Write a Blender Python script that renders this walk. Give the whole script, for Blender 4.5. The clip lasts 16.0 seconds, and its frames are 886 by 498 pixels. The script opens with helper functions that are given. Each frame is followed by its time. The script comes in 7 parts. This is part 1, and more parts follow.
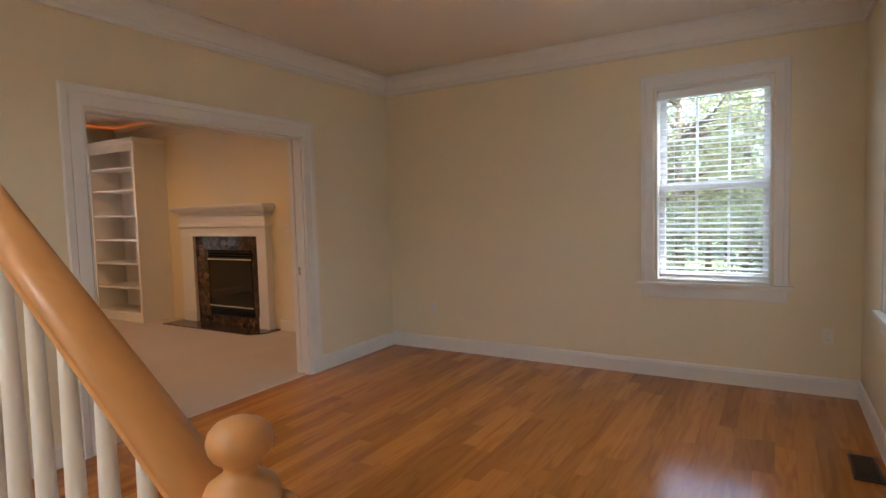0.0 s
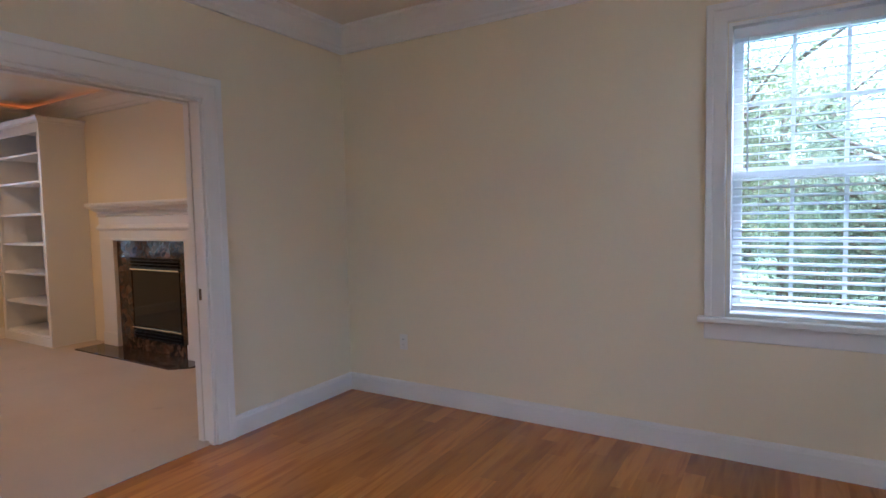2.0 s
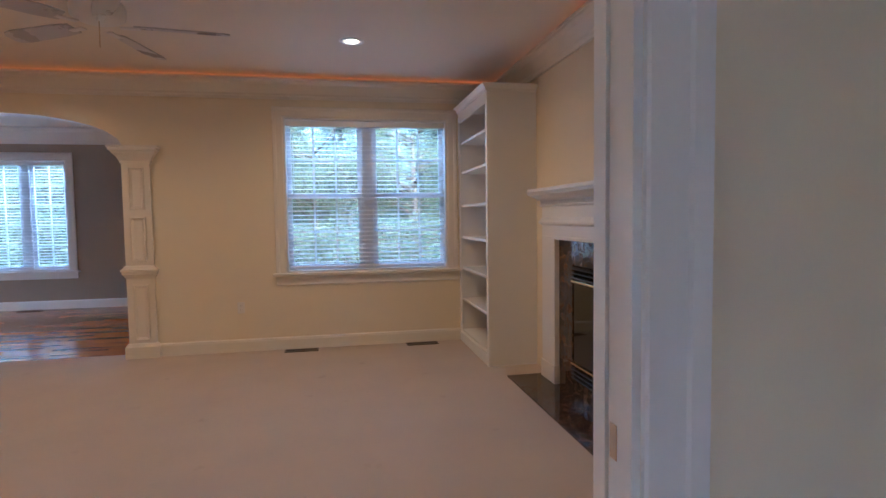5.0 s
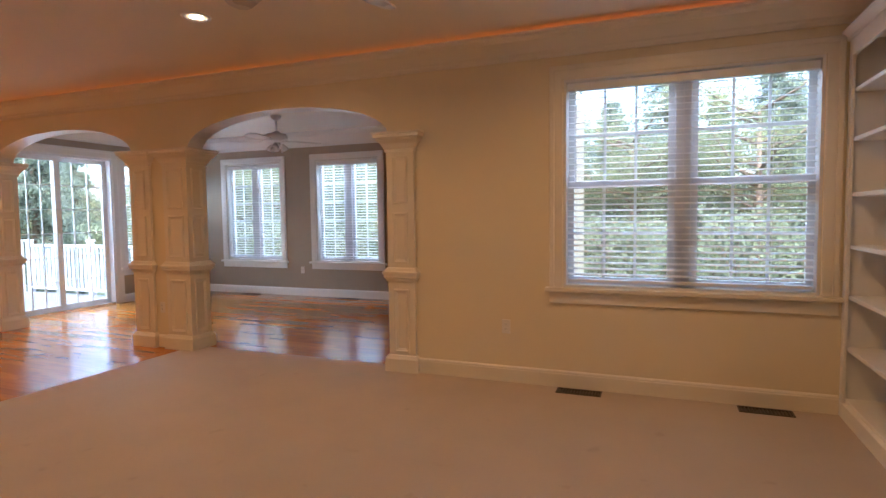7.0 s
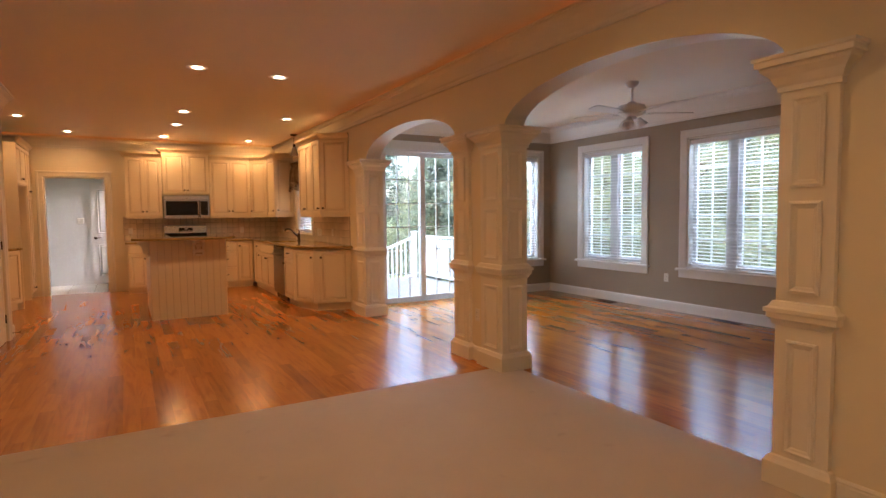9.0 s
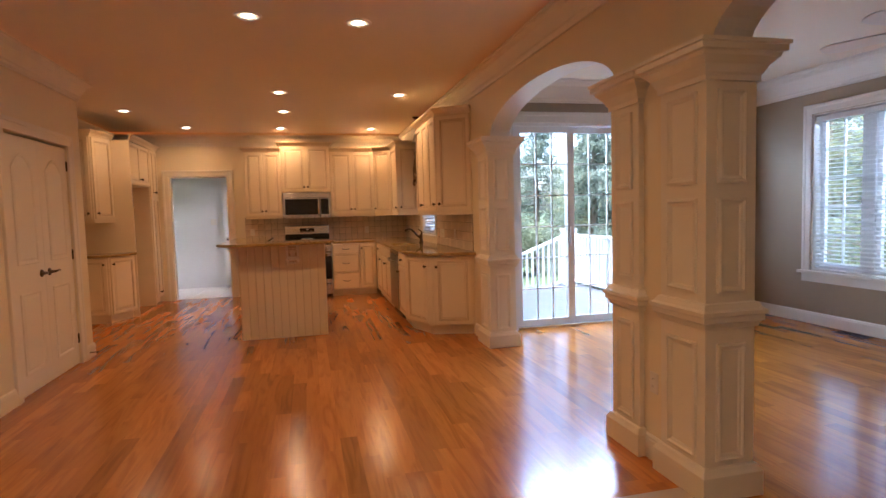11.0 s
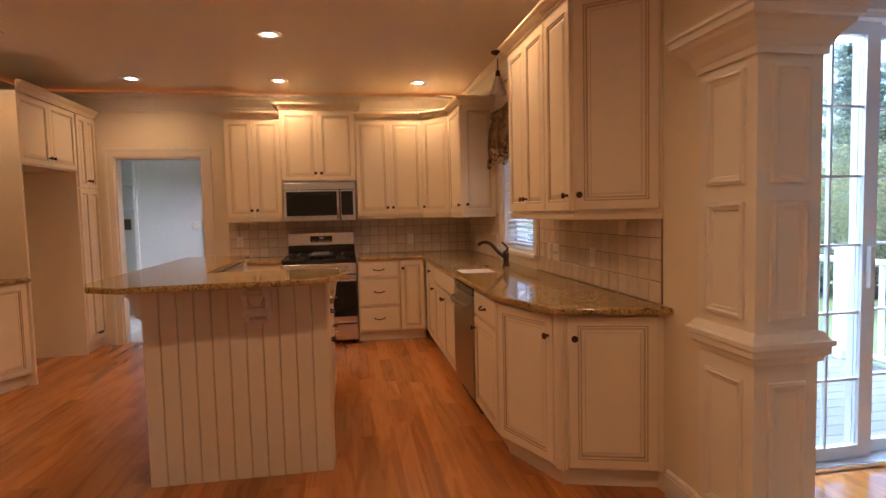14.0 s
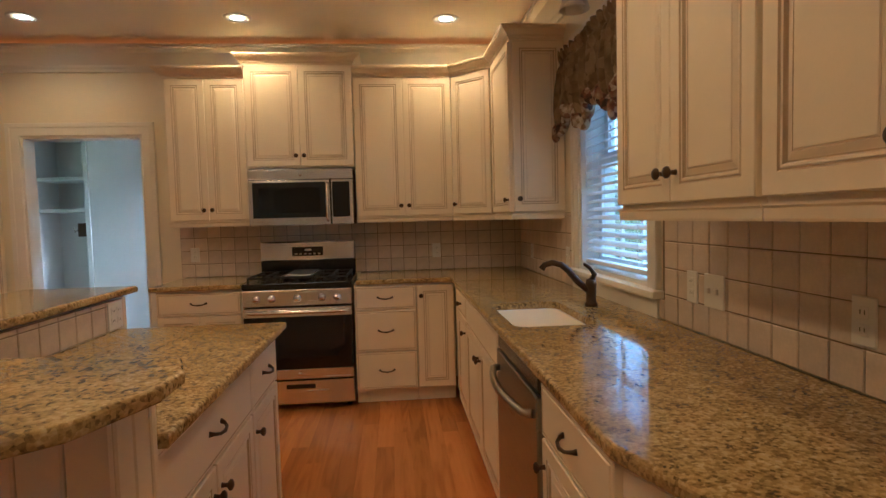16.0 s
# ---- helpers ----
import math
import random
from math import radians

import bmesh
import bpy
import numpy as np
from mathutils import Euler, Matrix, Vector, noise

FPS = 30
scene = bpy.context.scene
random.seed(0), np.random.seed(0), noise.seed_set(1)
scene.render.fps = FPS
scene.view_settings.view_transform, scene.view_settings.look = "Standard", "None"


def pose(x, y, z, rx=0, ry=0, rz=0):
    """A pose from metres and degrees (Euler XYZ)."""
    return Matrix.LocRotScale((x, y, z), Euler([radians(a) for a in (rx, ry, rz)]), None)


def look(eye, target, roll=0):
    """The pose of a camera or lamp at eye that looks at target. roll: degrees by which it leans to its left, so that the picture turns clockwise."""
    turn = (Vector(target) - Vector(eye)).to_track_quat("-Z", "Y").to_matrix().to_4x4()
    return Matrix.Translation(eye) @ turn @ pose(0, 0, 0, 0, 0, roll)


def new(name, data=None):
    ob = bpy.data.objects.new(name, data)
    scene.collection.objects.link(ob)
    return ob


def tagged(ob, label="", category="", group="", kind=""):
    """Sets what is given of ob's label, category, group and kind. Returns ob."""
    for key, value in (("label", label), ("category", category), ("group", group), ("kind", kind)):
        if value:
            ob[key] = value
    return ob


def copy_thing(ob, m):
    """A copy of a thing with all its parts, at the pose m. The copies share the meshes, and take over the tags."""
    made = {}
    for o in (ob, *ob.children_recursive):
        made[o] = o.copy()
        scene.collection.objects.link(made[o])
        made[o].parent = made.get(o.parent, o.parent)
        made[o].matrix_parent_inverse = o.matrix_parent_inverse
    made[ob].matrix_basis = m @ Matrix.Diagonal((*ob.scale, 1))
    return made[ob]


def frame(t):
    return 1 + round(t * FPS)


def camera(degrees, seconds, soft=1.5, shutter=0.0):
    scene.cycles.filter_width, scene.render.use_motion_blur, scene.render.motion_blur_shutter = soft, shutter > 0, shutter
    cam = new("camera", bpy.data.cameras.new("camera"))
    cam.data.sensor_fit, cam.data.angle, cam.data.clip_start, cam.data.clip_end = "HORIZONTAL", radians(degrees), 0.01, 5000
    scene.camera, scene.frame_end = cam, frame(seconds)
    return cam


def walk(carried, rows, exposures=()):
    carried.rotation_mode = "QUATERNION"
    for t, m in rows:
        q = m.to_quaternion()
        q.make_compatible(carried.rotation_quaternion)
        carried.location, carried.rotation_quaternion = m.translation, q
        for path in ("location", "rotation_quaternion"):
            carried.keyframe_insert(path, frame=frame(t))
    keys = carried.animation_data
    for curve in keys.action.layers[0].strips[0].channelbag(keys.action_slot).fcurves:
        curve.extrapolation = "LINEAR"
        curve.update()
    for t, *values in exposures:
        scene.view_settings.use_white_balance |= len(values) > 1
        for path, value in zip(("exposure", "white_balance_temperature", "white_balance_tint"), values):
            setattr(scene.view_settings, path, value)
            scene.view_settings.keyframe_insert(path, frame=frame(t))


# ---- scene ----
cam = camera(77.1, 16.0)
PATH = [
    (0, (0.146, 0.57, 1.381), (-0.878, 2.284, 1.248), -1.6),
    (0.5, (0.138, 0.933, 1.36), (-0.791, 2.7, 1.235), -1.5),
    (1, (0.052, 1.332, 1.36), (-0.856, 3.109, 1.231), -1.4),
    (1.5, (-0.146, 1.66, 1.363), (-1.08, 3.424, 1.232), -1.3),
    (2, (-0.43, 1.994, 1.349), (-1.47, 3.697, 1.226), -1.2),
    (2.5, (-0.733, 2.296, 1.34), (-1.947, 3.881, 1.221), -1.1),
    (3, (-1.049, 2.575, 1.324), (-2.475, 3.973, 1.213), -1.0),
    (3.5, (-1.373, 2.848, 1.327), (-2.996, 4.013, 1.214), -1.1),
    (3.7, (-1.49, 2.955, 1.326), (-3.185, 4.01, 1.214), -1.1),
    (5.8, (-3.05, 3.736, 1.346), (-5.046, 3.712, 1.222), -0.7),
    (6, (-3.196, 3.761, 1.347), (-5.188, 3.633, 1.222), -0.7),
    (6.5, (-3.558, 3.797, 1.348), (-5.51, 3.379, 1.221), -0.7),
    (7, (-3.96, 3.742, 1.348), (-5.816, 3.009, 1.226), -0.7),
    (7.5, (-4.347, 3.642, 1.352), (-6.052, 2.605, 1.229), -0.7),
    (8, (-4.721, 3.497, 1.342), (-6.208, 2.165, 1.221), -0.6),
    (8.5, (-5.142, 3.336, 1.331), (-6.38, 1.77, 1.209), -0.6),
    (9, (-5.511, 3.064, 1.332), (-6.501, 1.331, 1.207), -0.6),
    (9.5, (-5.821, 2.723, 1.329), (-6.623, 0.895, 1.203), -0.7),
    (9.7, (-5.938, 2.596, 1.341), (-6.669, 0.739, 1.213), -0.7),
    (11.8, (-6.634, 0.427, 1.357), (-7.051, -1.524, 1.221), -1.4),
    (12, (-6.613, 0.163, 1.367), (-7.025, -1.79, 1.231), -1.0),
    (12.5, (-6.649, -0.39, 1.358), (-7.03, -2.349, 1.227), -1.1),
    (13, (-6.694, -0.927, 1.373), (-7.051, -2.89, 1.239), -1.1),
    (13.5, (-6.744, -1.432, 1.373), (-7.086, -3.398, 1.237), -1.3),
    (14, (-6.809, -1.967, 1.362), (-7.141, -3.935, 1.231), -1.4),
    (14.5, (-6.9, -2.473, 1.37), (-7.218, -4.443, 1.239), -1.4),
    (15, (-6.97, -2.974, 1.373), (-7.276, -4.946, 1.243), -1.4),
    (15.5, (-7.073, -3.463, 1.363), (-7.336, -5.441, 1.236), -1.5),
    (16, (-7.189, -3.922, 1.333), (-7.361, -5.912, 1.22), -1.5),
]
EXPOSE = [(0.0, 3.15, 5900, 10), (1.0, 3.1, 4950, 10), (2.0, 3.25, 4650, 9), (3.0, 3.3, 4150, 4), (3.7, 3.2, 4100, 4), (6.0, 3.2, 4750, 11), (8.0, 3.05, 5950, 13), (9.7, 3.05, 6000, 13), (12.0, 2.95, 5000, 14), (13.5, 2.9, 5100, 13), (14.5, 2.85, 4850, 10), (15.5, 2.78, 4500, 4), (16.0, 2.7, 4250, -6)]
walk(cam, [(t, look(eye, target, roll)) for t, eye, target, roll in PATH], EXPOSE)

# ---- world and sun ----
world = bpy.data.worlds.new("overcast_sky")
scene.world = world
world.use_nodes = True
wn = world.node_tree.nodes
sky = wn.new("ShaderNodeTexSky")
sky.sky_type, sky.sun_disc = "NISHITA", False
sky.sun_elevation, sky.sun_rotation = radians(64), radians(74)
sky.air_density, sky.dust_density = 1.0, 4.0
wn["Background"].inputs[1].default_value = 0.15
world.node_tree.links.new(sky.outputs[0], wn["Background"].inputs[0])
sun = new("sun", bpy.data.lights.new("sun", "SUN"))
sun.data.energy, sun.data.angle, sun.data.color = 2.2, radians(50), (1.0, 0.96, 0.91)
sun.matrix_basis = look((7, 2, 15), (0, 0, 0))

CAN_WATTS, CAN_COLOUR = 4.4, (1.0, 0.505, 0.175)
# Entry values belong to unseen lamps added as fill light.
ENTRY_FILL_WATTS, ENTRY_FILL_COLOUR = 5.0, (1.0, 0.92, 0.82)
COVE_STRENGTH = 0.15


def window_fill_lamp(at, target, w, h, watts, colour=(0.78, 0.90, 1.0)):
    """Added area lamp outside above a window, standing in for extra sky light."""
    li = bpy.data.lights.new("window_fill_lamp", "AREA")
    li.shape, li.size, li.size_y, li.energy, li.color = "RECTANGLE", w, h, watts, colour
    ob = new("window_fill_lamp", li)
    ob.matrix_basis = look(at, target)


window_fill_lamp((-13.1, -1.0, 3.05), (-9.8, -1.0, 0.4), 3.6, 0.9, 29)     # sunroom windows
window_fill_lamp((-9.9, -5.8, 3.05), (-9.9, -2.6, 0.3), 2.6, 0.9, 38)      # sliding door
window_fill_lamp((-9.5, 3.6, 3.1), (-6.6, 3.9, 0.4), 1.8, 0.8, 6)         # family room window
window_fill_lamp((-1.2, 6.6, 3.2), (-1.2, 3.4, 0.5), 2.0, 0.8, 4)         # dining room window
window_fill_lamp((2.3, 3.9, 2.95), (-5.5, 4.5, 0.9), 1.2, 0.7, 5)          # dining room side window
window_fill_lamp((-8.6, -9.3, 2.7), (-4.2, -9.9, 1.0), 1.0, 0.8, 80, (1.0, 0.84, 0.78))     # unseen mudroom window

# ---- plan ----
CEIL = 2.75
XA, XS = -8.25, -8.45          # arch wall, room side and sunroom side
XEND = -11.88                  # sunroom end wall
YN = 5.285                     # north wall of both front rooms
XL, XLB = -3.31, -3.46         # wall between dining room and family room
XR = 0.67                      # east wall of the dining room
YK = -8.52                     # kitchen back wall
YSL = -4.35                    # wall with the sliding door
YCAR = -0.82                   # edge of the carpet


# ---- helpers of this scene ----
def box(bm, x0, x1, y0, y1, z0, z1, mi=0):
    if x0 > x1: x0, x1 = x1, x0
    if y0 > y1: y0, y1 = y1, y0
    if z0 > z1: z0, z1 = z1, z0
    v = [bm.verts.new(p) for p in ((x0, y0, z0), (x1, y0, z0), (x1, y1, z0), (x0, y1, z0), (x0, y0, z1), (x1, y0, z1), (x1, y1, z1), (x0, y1, z1))]
    for f in ((3, 2, 1, 0), (4, 5, 6, 7), (0, 1, 5, 4), (1, 2, 6, 5), (2, 3, 7, 6), (3, 0, 4, 7)):
        bm.faces.new([v[i] for i in f]).material_index = mi
    return bm


def rbox(x0, x1, y0, y1, z0, z1, r=0.004, seg=1):
    bm = bmesh.new()
    box(bm, x0, x1, y0, y1, z0, z1)
    bmesh.ops.bevel(bm, geom=bm.edges[:], offset=r, segments=seg, affect="EDGES", profile=0.5)
    return bm


def lathe(profile, seg=20, cx=0.0, cy=0.0, bm=None):
    """A turned body round a vertical axis from (radius, height) pairs."""
    bm = bm or bmesh.new()
    rings = []
    for r, z in profile:
        if r < 1e-5:
            rings.append([bm.verts.new((cx, cy, z))])
        else:
            rings.append([bm.verts.new((cx + r * math.cos(2 * math.pi * i / seg), cy + r * math.sin(2 * math.pi * i / seg), z)) for i in range(seg)])
    for a, b in zip(rings, rings[1:]):
        for i in range(seg):
            j = (i + 1) % seg
            if len(a) == 1 and len(b) == 1: continue
            if len(a) == 1: bm.faces.new((a[0], b[j], b[i]))
            elif len(b) == 1: bm.faces.new((a[i], a[j], b[0]))
            else: bm.faces.new((a[i], a[j], b[j], b[i]))
    for f in bm.faces: f.smooth = True
    return bm


def tube(points, radius, seg=10, bm=None):
    """A round bar along points."""
    bm = bm or bmesh.new()
    pts = [Vector(p) for p in points]
    rad = radius if isinstance(radius, (list, tuple)) else [radius] * len(pts)
    rings = []
    for i, p in enumerate(pts):
        d = (pts[min(i + 1, len(pts) - 1)] - pts[max(i - 1, 0)]).normalized()
        a = d.cross(Vector((0, 0, 1)) if abs(d.z) < 0.9 else Vector((1, 0, 0))).normalized()
        b = d.cross(a)
        rings.append([bm.verts.new(p + rad[i] * (math.cos(2 * math.pi * k / seg) * a + math.sin(2 * math.pi * k / seg) * b)) for k in range(seg)])
    for a, b in zip(rings, rings[1:]):
        for k in range(seg):
            bm.faces.new((a[k], a[(k + 1) % seg], b[(k + 1) % seg], b[k])).smooth = True
    bm.faces.new(rings[0][::-1]); bm.faces.new(rings[-1])
    bmesh.ops.recalc_face_normals(bm, faces=bm.faces[:])
    return bm


def sweep(path, profile, closed=False, bm=None, mi=0):
    """A moulding: profile points (out, z) carried along a plan path, out to the right of the way; corners mitred."""
    bm = bm or bmesh.new()
    pts = [Vector((p[0], p[1])) for p in path]
    n = len(pts)
    dirs = []
    for i in range(n if closed else n - 1):
        dirs.append((pts[(i + 1) % n] - pts[i]).normalized())
    rows = []
    for i in range(n):
        if closed: d0, d1 = dirs[i - 1], dirs[i]
        else: d0, d1 = dirs[max(i - 1, 0)], dirs[min(i, len(dirs) - 1)]
        n0, n1 = Vector((d0.y, -d0.x)), Vector((d1.y, -d1.x))
        m = (n0 + n1)
        m = m / max(m.dot(n0), 0.2) if m.length > 1e-6 else n0
        rows.append([bm.verts.new((pts[i].x + m.x * o, pts[i].y + m.y * o, z)) for o, z in profile])
    k = len(profile)
    for i in range(n if closed else n - 1):
        a, b = rows[i], rows[(i + 1) % n]
        for j in range(k):
            bm.faces.new((a[j], a[(j + 1) % k], b[(j + 1) % k], b[j])).material_index = mi
    if not closed:
        bm.faces.new(rows[0][::-1]); bm.faces.new(rows[-1])
    bmesh.ops.recalc_face_normals(bm, faces=bm.faces[:])
    return bm


def prism(poly, z0, z1, bm=None, r=0.0, mi=0):
    """A plan polygon raised from z0 to z1."""
    bm = bm or bmesh.new()
    lo = [bm.verts.new((x, y, z0)) for x, y in poly]
    hi = [bm.verts.new((x, y, z1)) for x, y in poly]
    n = len(poly)
    fs = [bm.faces.new(lo[::-1]), bm.faces.new(hi)]
    for i in range(n):
        fs.append(bm.faces.new((lo[i], lo[(i + 1) % n], hi[(i + 1) % n], hi[i])))
    for f in fs: f.material_index = mi
    bmesh.ops.recalc_face_normals(bm, faces=fs)
    if r:
        es = {e for f in fs[:2] for e in f.edges}
        bmesh.ops.bevel(bm, geom=list(es), offset=r, segments=3, affect="EDGES", profile=0.5)
    return bm


def rings(bm, x0, x1, z0, z1, profile, cap=True):
    """Nested rectangles in a front that looks to -y: (inset, y, material)."""
    last = None
    for inset, y, mi in profile:
        v = [bm.verts.new(p) for p in ((x0 + inset, y, z0 + inset), (x1 - inset, y, z0 + inset), (x1 - inset, y, z1 - inset), (x0 + inset, y, z1 - inset))]
        if last:
            for i in range(4):
                bm.faces.new((last[i], last[(i + 1) % 4], v[(i + 1) % 4], v[i])).material_index = mi
        last = v
    if cap:
        bm.faces.new(last).material_index = profile[-1][2] if profile[-1][2] != 1 else 0
    return bm


def mesh_of(name, bm, mats):
    me = bpy.data.meshes.new(name)
    bm.to_mesh(me)
    bm.free()
    for m in (mats if isinstance(mats, (list, tuple)) else [mats]): me.materials.append(m)
    return me


def part(name, bm, material, parent=None, label="", m=None):
    """Links a bmesh as one mesh object under a thing or a part."""
    ob = new(name, mesh_of(name, bm, material))
    if parent is not None: ob.parent = parent
    if m is not None: ob.matrix_basis = m
    if label: tagged(ob, label)
    return ob


def thing(name, m=None, label="", category="", group=""):
    ob = new(name)
    ob.empty_display_size = 0.1
    if m is not None: ob.matrix_basis = m
    return tagged(ob, label, category, group)


def structure(name, bm, material, label=""):
    return tagged(part(name, bm, material), label, kind="structure")


# ---- materials ----
def rgb(c): return (*c, 1.0)


def material(name, colour, rough=0.5, metal=0.0, vary=0.08, scale=6.0, fine=90.0, bump=0.05, coat=0.0, rough_vary=0.08, stretch=None, ior=None, island=False):
    """A surface with variation at two scales in colour, gloss and relief."""
    m = bpy.data.materials.new(name)
    m.use_nodes = True
    nt, b = m.node_tree, m.node_tree.nodes["Principled BSDF"]
    N, L = nt.nodes.new, nt.links.new
    co = N("ShaderNodeTexCoord")
    mp = N("ShaderNodeMapping")
    if stretch: mp.inputs["Scale"].default_value = stretch
    L(co.outputs["Object"], mp.inputs[0])
    big, small = N("ShaderNodeTexNoise"), N("ShaderNodeTexNoise")
    big.inputs["Scale"].default_value, small.inputs["Scale"].default_value = scale, fine
    big.inputs["Detail"].default_value, small.inputs["Detail"].default_value = 4, 3
    for n in (big, small): L(mp.outputs[0], n.inputs["Vector"])
    mix = N("ShaderNodeMix"); mix.data_type = "RGBA"
    mix.inputs[6].default_value = rgb([max(0.0, c * (1 - vary)) for c in colour])
    mix.inputs[7].default_value = rgb([min(1.0, c * (1 + vary)) for c in colour])
    add = N("ShaderNodeMath"); add.operation = "MULTIPLY_ADD"
    add.inputs[1].default_value, add.inputs[2].default_value = 0.35, 0.0
    L(small.outputs[0], add.inputs[0])
    sm = N("ShaderNodeMath"); sm.operation = "MULTIPLY_ADD"; sm.inputs[1].default_value = 0.65
    L(big.outputs[0], sm.inputs[0]); L(add.outputs[0], sm.inputs[2])
    L(sm.outputs[0], mix.inputs[0])
    out = mix.outputs[2]
    if island:
        info = N("ShaderNodeObjectInfo"); hsv = N("ShaderNodeHueSaturation")
        mr = N("ShaderNodeMapRange"); mr.inputs[3].default_value, mr.inputs[4].default_value = 0.92, 1.07
        L(info.outputs["Random"], mr.inputs[0]); L(mr.outputs[0], hsv.inputs["Value"]); L(out, hsv.inputs["Color"])
        out = hsv.outputs[0]
    L(out, b.inputs["Base Color"])
    rr = N("ShaderNodeMapRange")
    rr.inputs[3].default_value, rr.inputs[4].default_value = max(0.02, rough - rough_vary), min(1.0, rough + rough_vary)
    L(big.outputs[0], rr.inputs[0]); L(rr.outputs[0], b.inputs["Roughness"])
    b.inputs["Metallic"].default_value = metal
    if coat: b.inputs["Coat Weight"].default_value, b.inputs["Coat Roughness"].default_value = coat, 0.08
    if ior: b.inputs["IOR"].default_value = ior
    if bump:
        bp = N("ShaderNodeBump"); bp.inputs["Strength"].default_value, bp.inputs["Distance"].default_value = bump, 0.01
        L(sm.outputs[0], bp.inputs["Height"]); L(bp.outputs[0], b.inputs["Normal"])
    return m


def glow(name, colour, strength):
    m = bpy.data.materials.new(name)
    m.use_nodes = True
    b = m.node_tree.nodes["Principled BSDF"]
    b.inputs["Base Color"].default_value = rgb(colour)
    b.inputs["Emission Color"].default_value, b.inputs["Emission Strength"].default_value = rgb(colour), strength
    return m


def oak(name, colour, dark, rough=0.22, along="y", coat=0.0):
    """Varnished oak boards: long grain, cathedral rings, board-to-board tone."""
    m = bpy.data.materials.new(name)
    m.use_nodes = True
    nt, b = m.node_tree, m.node_tree.nodes["Principled BSDF"]
    N, L = nt.nodes.new, nt.links.new
    co, mp = N("ShaderNodeTexCoord"), N("ShaderNodeMapping")
    geo, info = N("ShaderNodeNewGeometry"), N("ShaderNodeObjectInfo")
    rnd = N("ShaderNodeMath"); rnd.operation = "ADD"
    L(geo.outputs["Random Per Island"], rnd.inputs[0]); L(info.outputs["Random"], rnd.inputs[1])
    fr = N("ShaderNodeMath"); fr.operation = "FRACT"; L(rnd.outputs[0], fr.inputs[0])
    shift = N("ShaderNodeMath"); shift.operation = "MULTIPLY"; shift.inputs[1].default_value = 40.0
    L(fr.outputs[0], shift.inputs[0])
    cmb = N("ShaderNodeCombineXYZ"); L(shift.outputs[0], cmb.inputs[0]); L(shift.outputs[0], cmb.inputs[1])
    addv = N("ShaderNodeVectorMath"); addv.operation = "ADD"
    L(geo.outputs["Position"], addv.inputs[0]); L(cmb.outputs[0], addv.inputs[1])
    mp.inputs["Scale"].default_value = (9.0, 0.9, 9.0) if along == "y" else (0.9, 9.0, 9.0)
    L(addv.outputs[0], mp.inputs[0])
    wave = N("ShaderNodeTexNoise"); wave.inputs["Scale"].default_value, wave.inputs["Detail"].default_value, wave.inputs["Distortion"].default_value = 1.5, 2.0, 1.2
    L(mp.outputs[0], wave.inputs["Vector"])
    ringn = N("ShaderNodeMath"); ringn.operation = "MULTIPLY"; ringn.inputs[1].default_value = 11.0
    L(wave.outputs[0], ringn.inputs[0])
    sn = N("ShaderNodeMath"); sn.operation = "SINE"; L(ringn.outputs[0], sn.inputs[0])
    mp2 = N("ShaderNodeMapping"); mp2.inputs["Scale"].default_value = (50.0, 2.4, 50.0) if along == "y" else (2.4, 50.0, 50.0); L(addv.outputs[0], mp2.inputs[0])
    fine = N("ShaderNodeTexNoise"); fine.inputs["Scale"].default_value, fine.inputs["Detail"].default_value = 1.0, 3.0
    L(mp2.outputs[0], fine.inputs["Vector"])
    mp3 = N("ShaderNodeMapping"); mp3.inputs["Scale"].default_value = (7.0, 2.0, 7.0) if along == "y" else (2.0, 7.0, 7.0); L(addv.outputs[0], mp3.inputs[0])
    knot = N("ShaderNodeTexNoise"); knot.inputs["Scale"].default_value, knot.inputs["Detail"].default_value = 1.0, 2.0
    L(mp3.outputs[0], knot.inputs["Vector"])
    kr = N("ShaderNodeMapRange"); kr.inputs[1].default_value, kr.inputs[2].default_value, kr.inputs[4].default_value = 0.66, 0.82, 0.5
    L(knot.outputs[0], kr.inputs[0])
    g = N("ShaderNodeMapRange"); g.inputs[1].default_value, g.inputs[2].default_value, g.inputs[3].default_value, g.inputs[4].default_value = -1, 1, 0.0, 0.36
    L(sn.outputs[0], g.inputs[0])
    fa = N("ShaderNodeMath"); fa.operation = "MULTIPLY_ADD"; fa.inputs[1].default_value = 0.34
    L(fine.outputs[0], fa.inputs[0]); L(g.outputs[0], fa.inputs[2])
    mx = N("ShaderNodeMath"); mx.operation = "MAXIMUM"; L(fa.outputs[0], mx.inputs[0]); L(kr.outputs[0], mx.inputs[1])
    mix = N("ShaderNodeMix"); mix.data_type = "RGBA"
    mix.inputs[6].default_value, mix.inputs[7].default_value = rgb(colour), rgb(dark)
    L(mx.outputs[0], mix.inputs[0])
    hsv = N("ShaderNodeHueSaturation")
    v = N("ShaderNodeMapRange"); v.inputs[3].default_value, v.inputs[4].default_value = 0.74, 1.20
    L(fr.outputs[0], v.inputs[0]); L(v.outputs[0], hsv.inputs["Value"]); L(mix.outputs[2], hsv.inputs["Color"])
    L(hsv.outputs[0], b.inputs["Base Color"])
    rm = N("ShaderNodeMapRange"); rm.inputs[3].default_value, rm.inputs[4].default_value = rough - 0.03, rough + 0.05
    L(fine.outputs[0], rm.inputs[0]); L(rm.outputs[0], b.inputs["Roughness"])
    b.inputs["Coat Weight"].default_value, b.inputs["Coat Roughness"].default_value = coat, 0.15
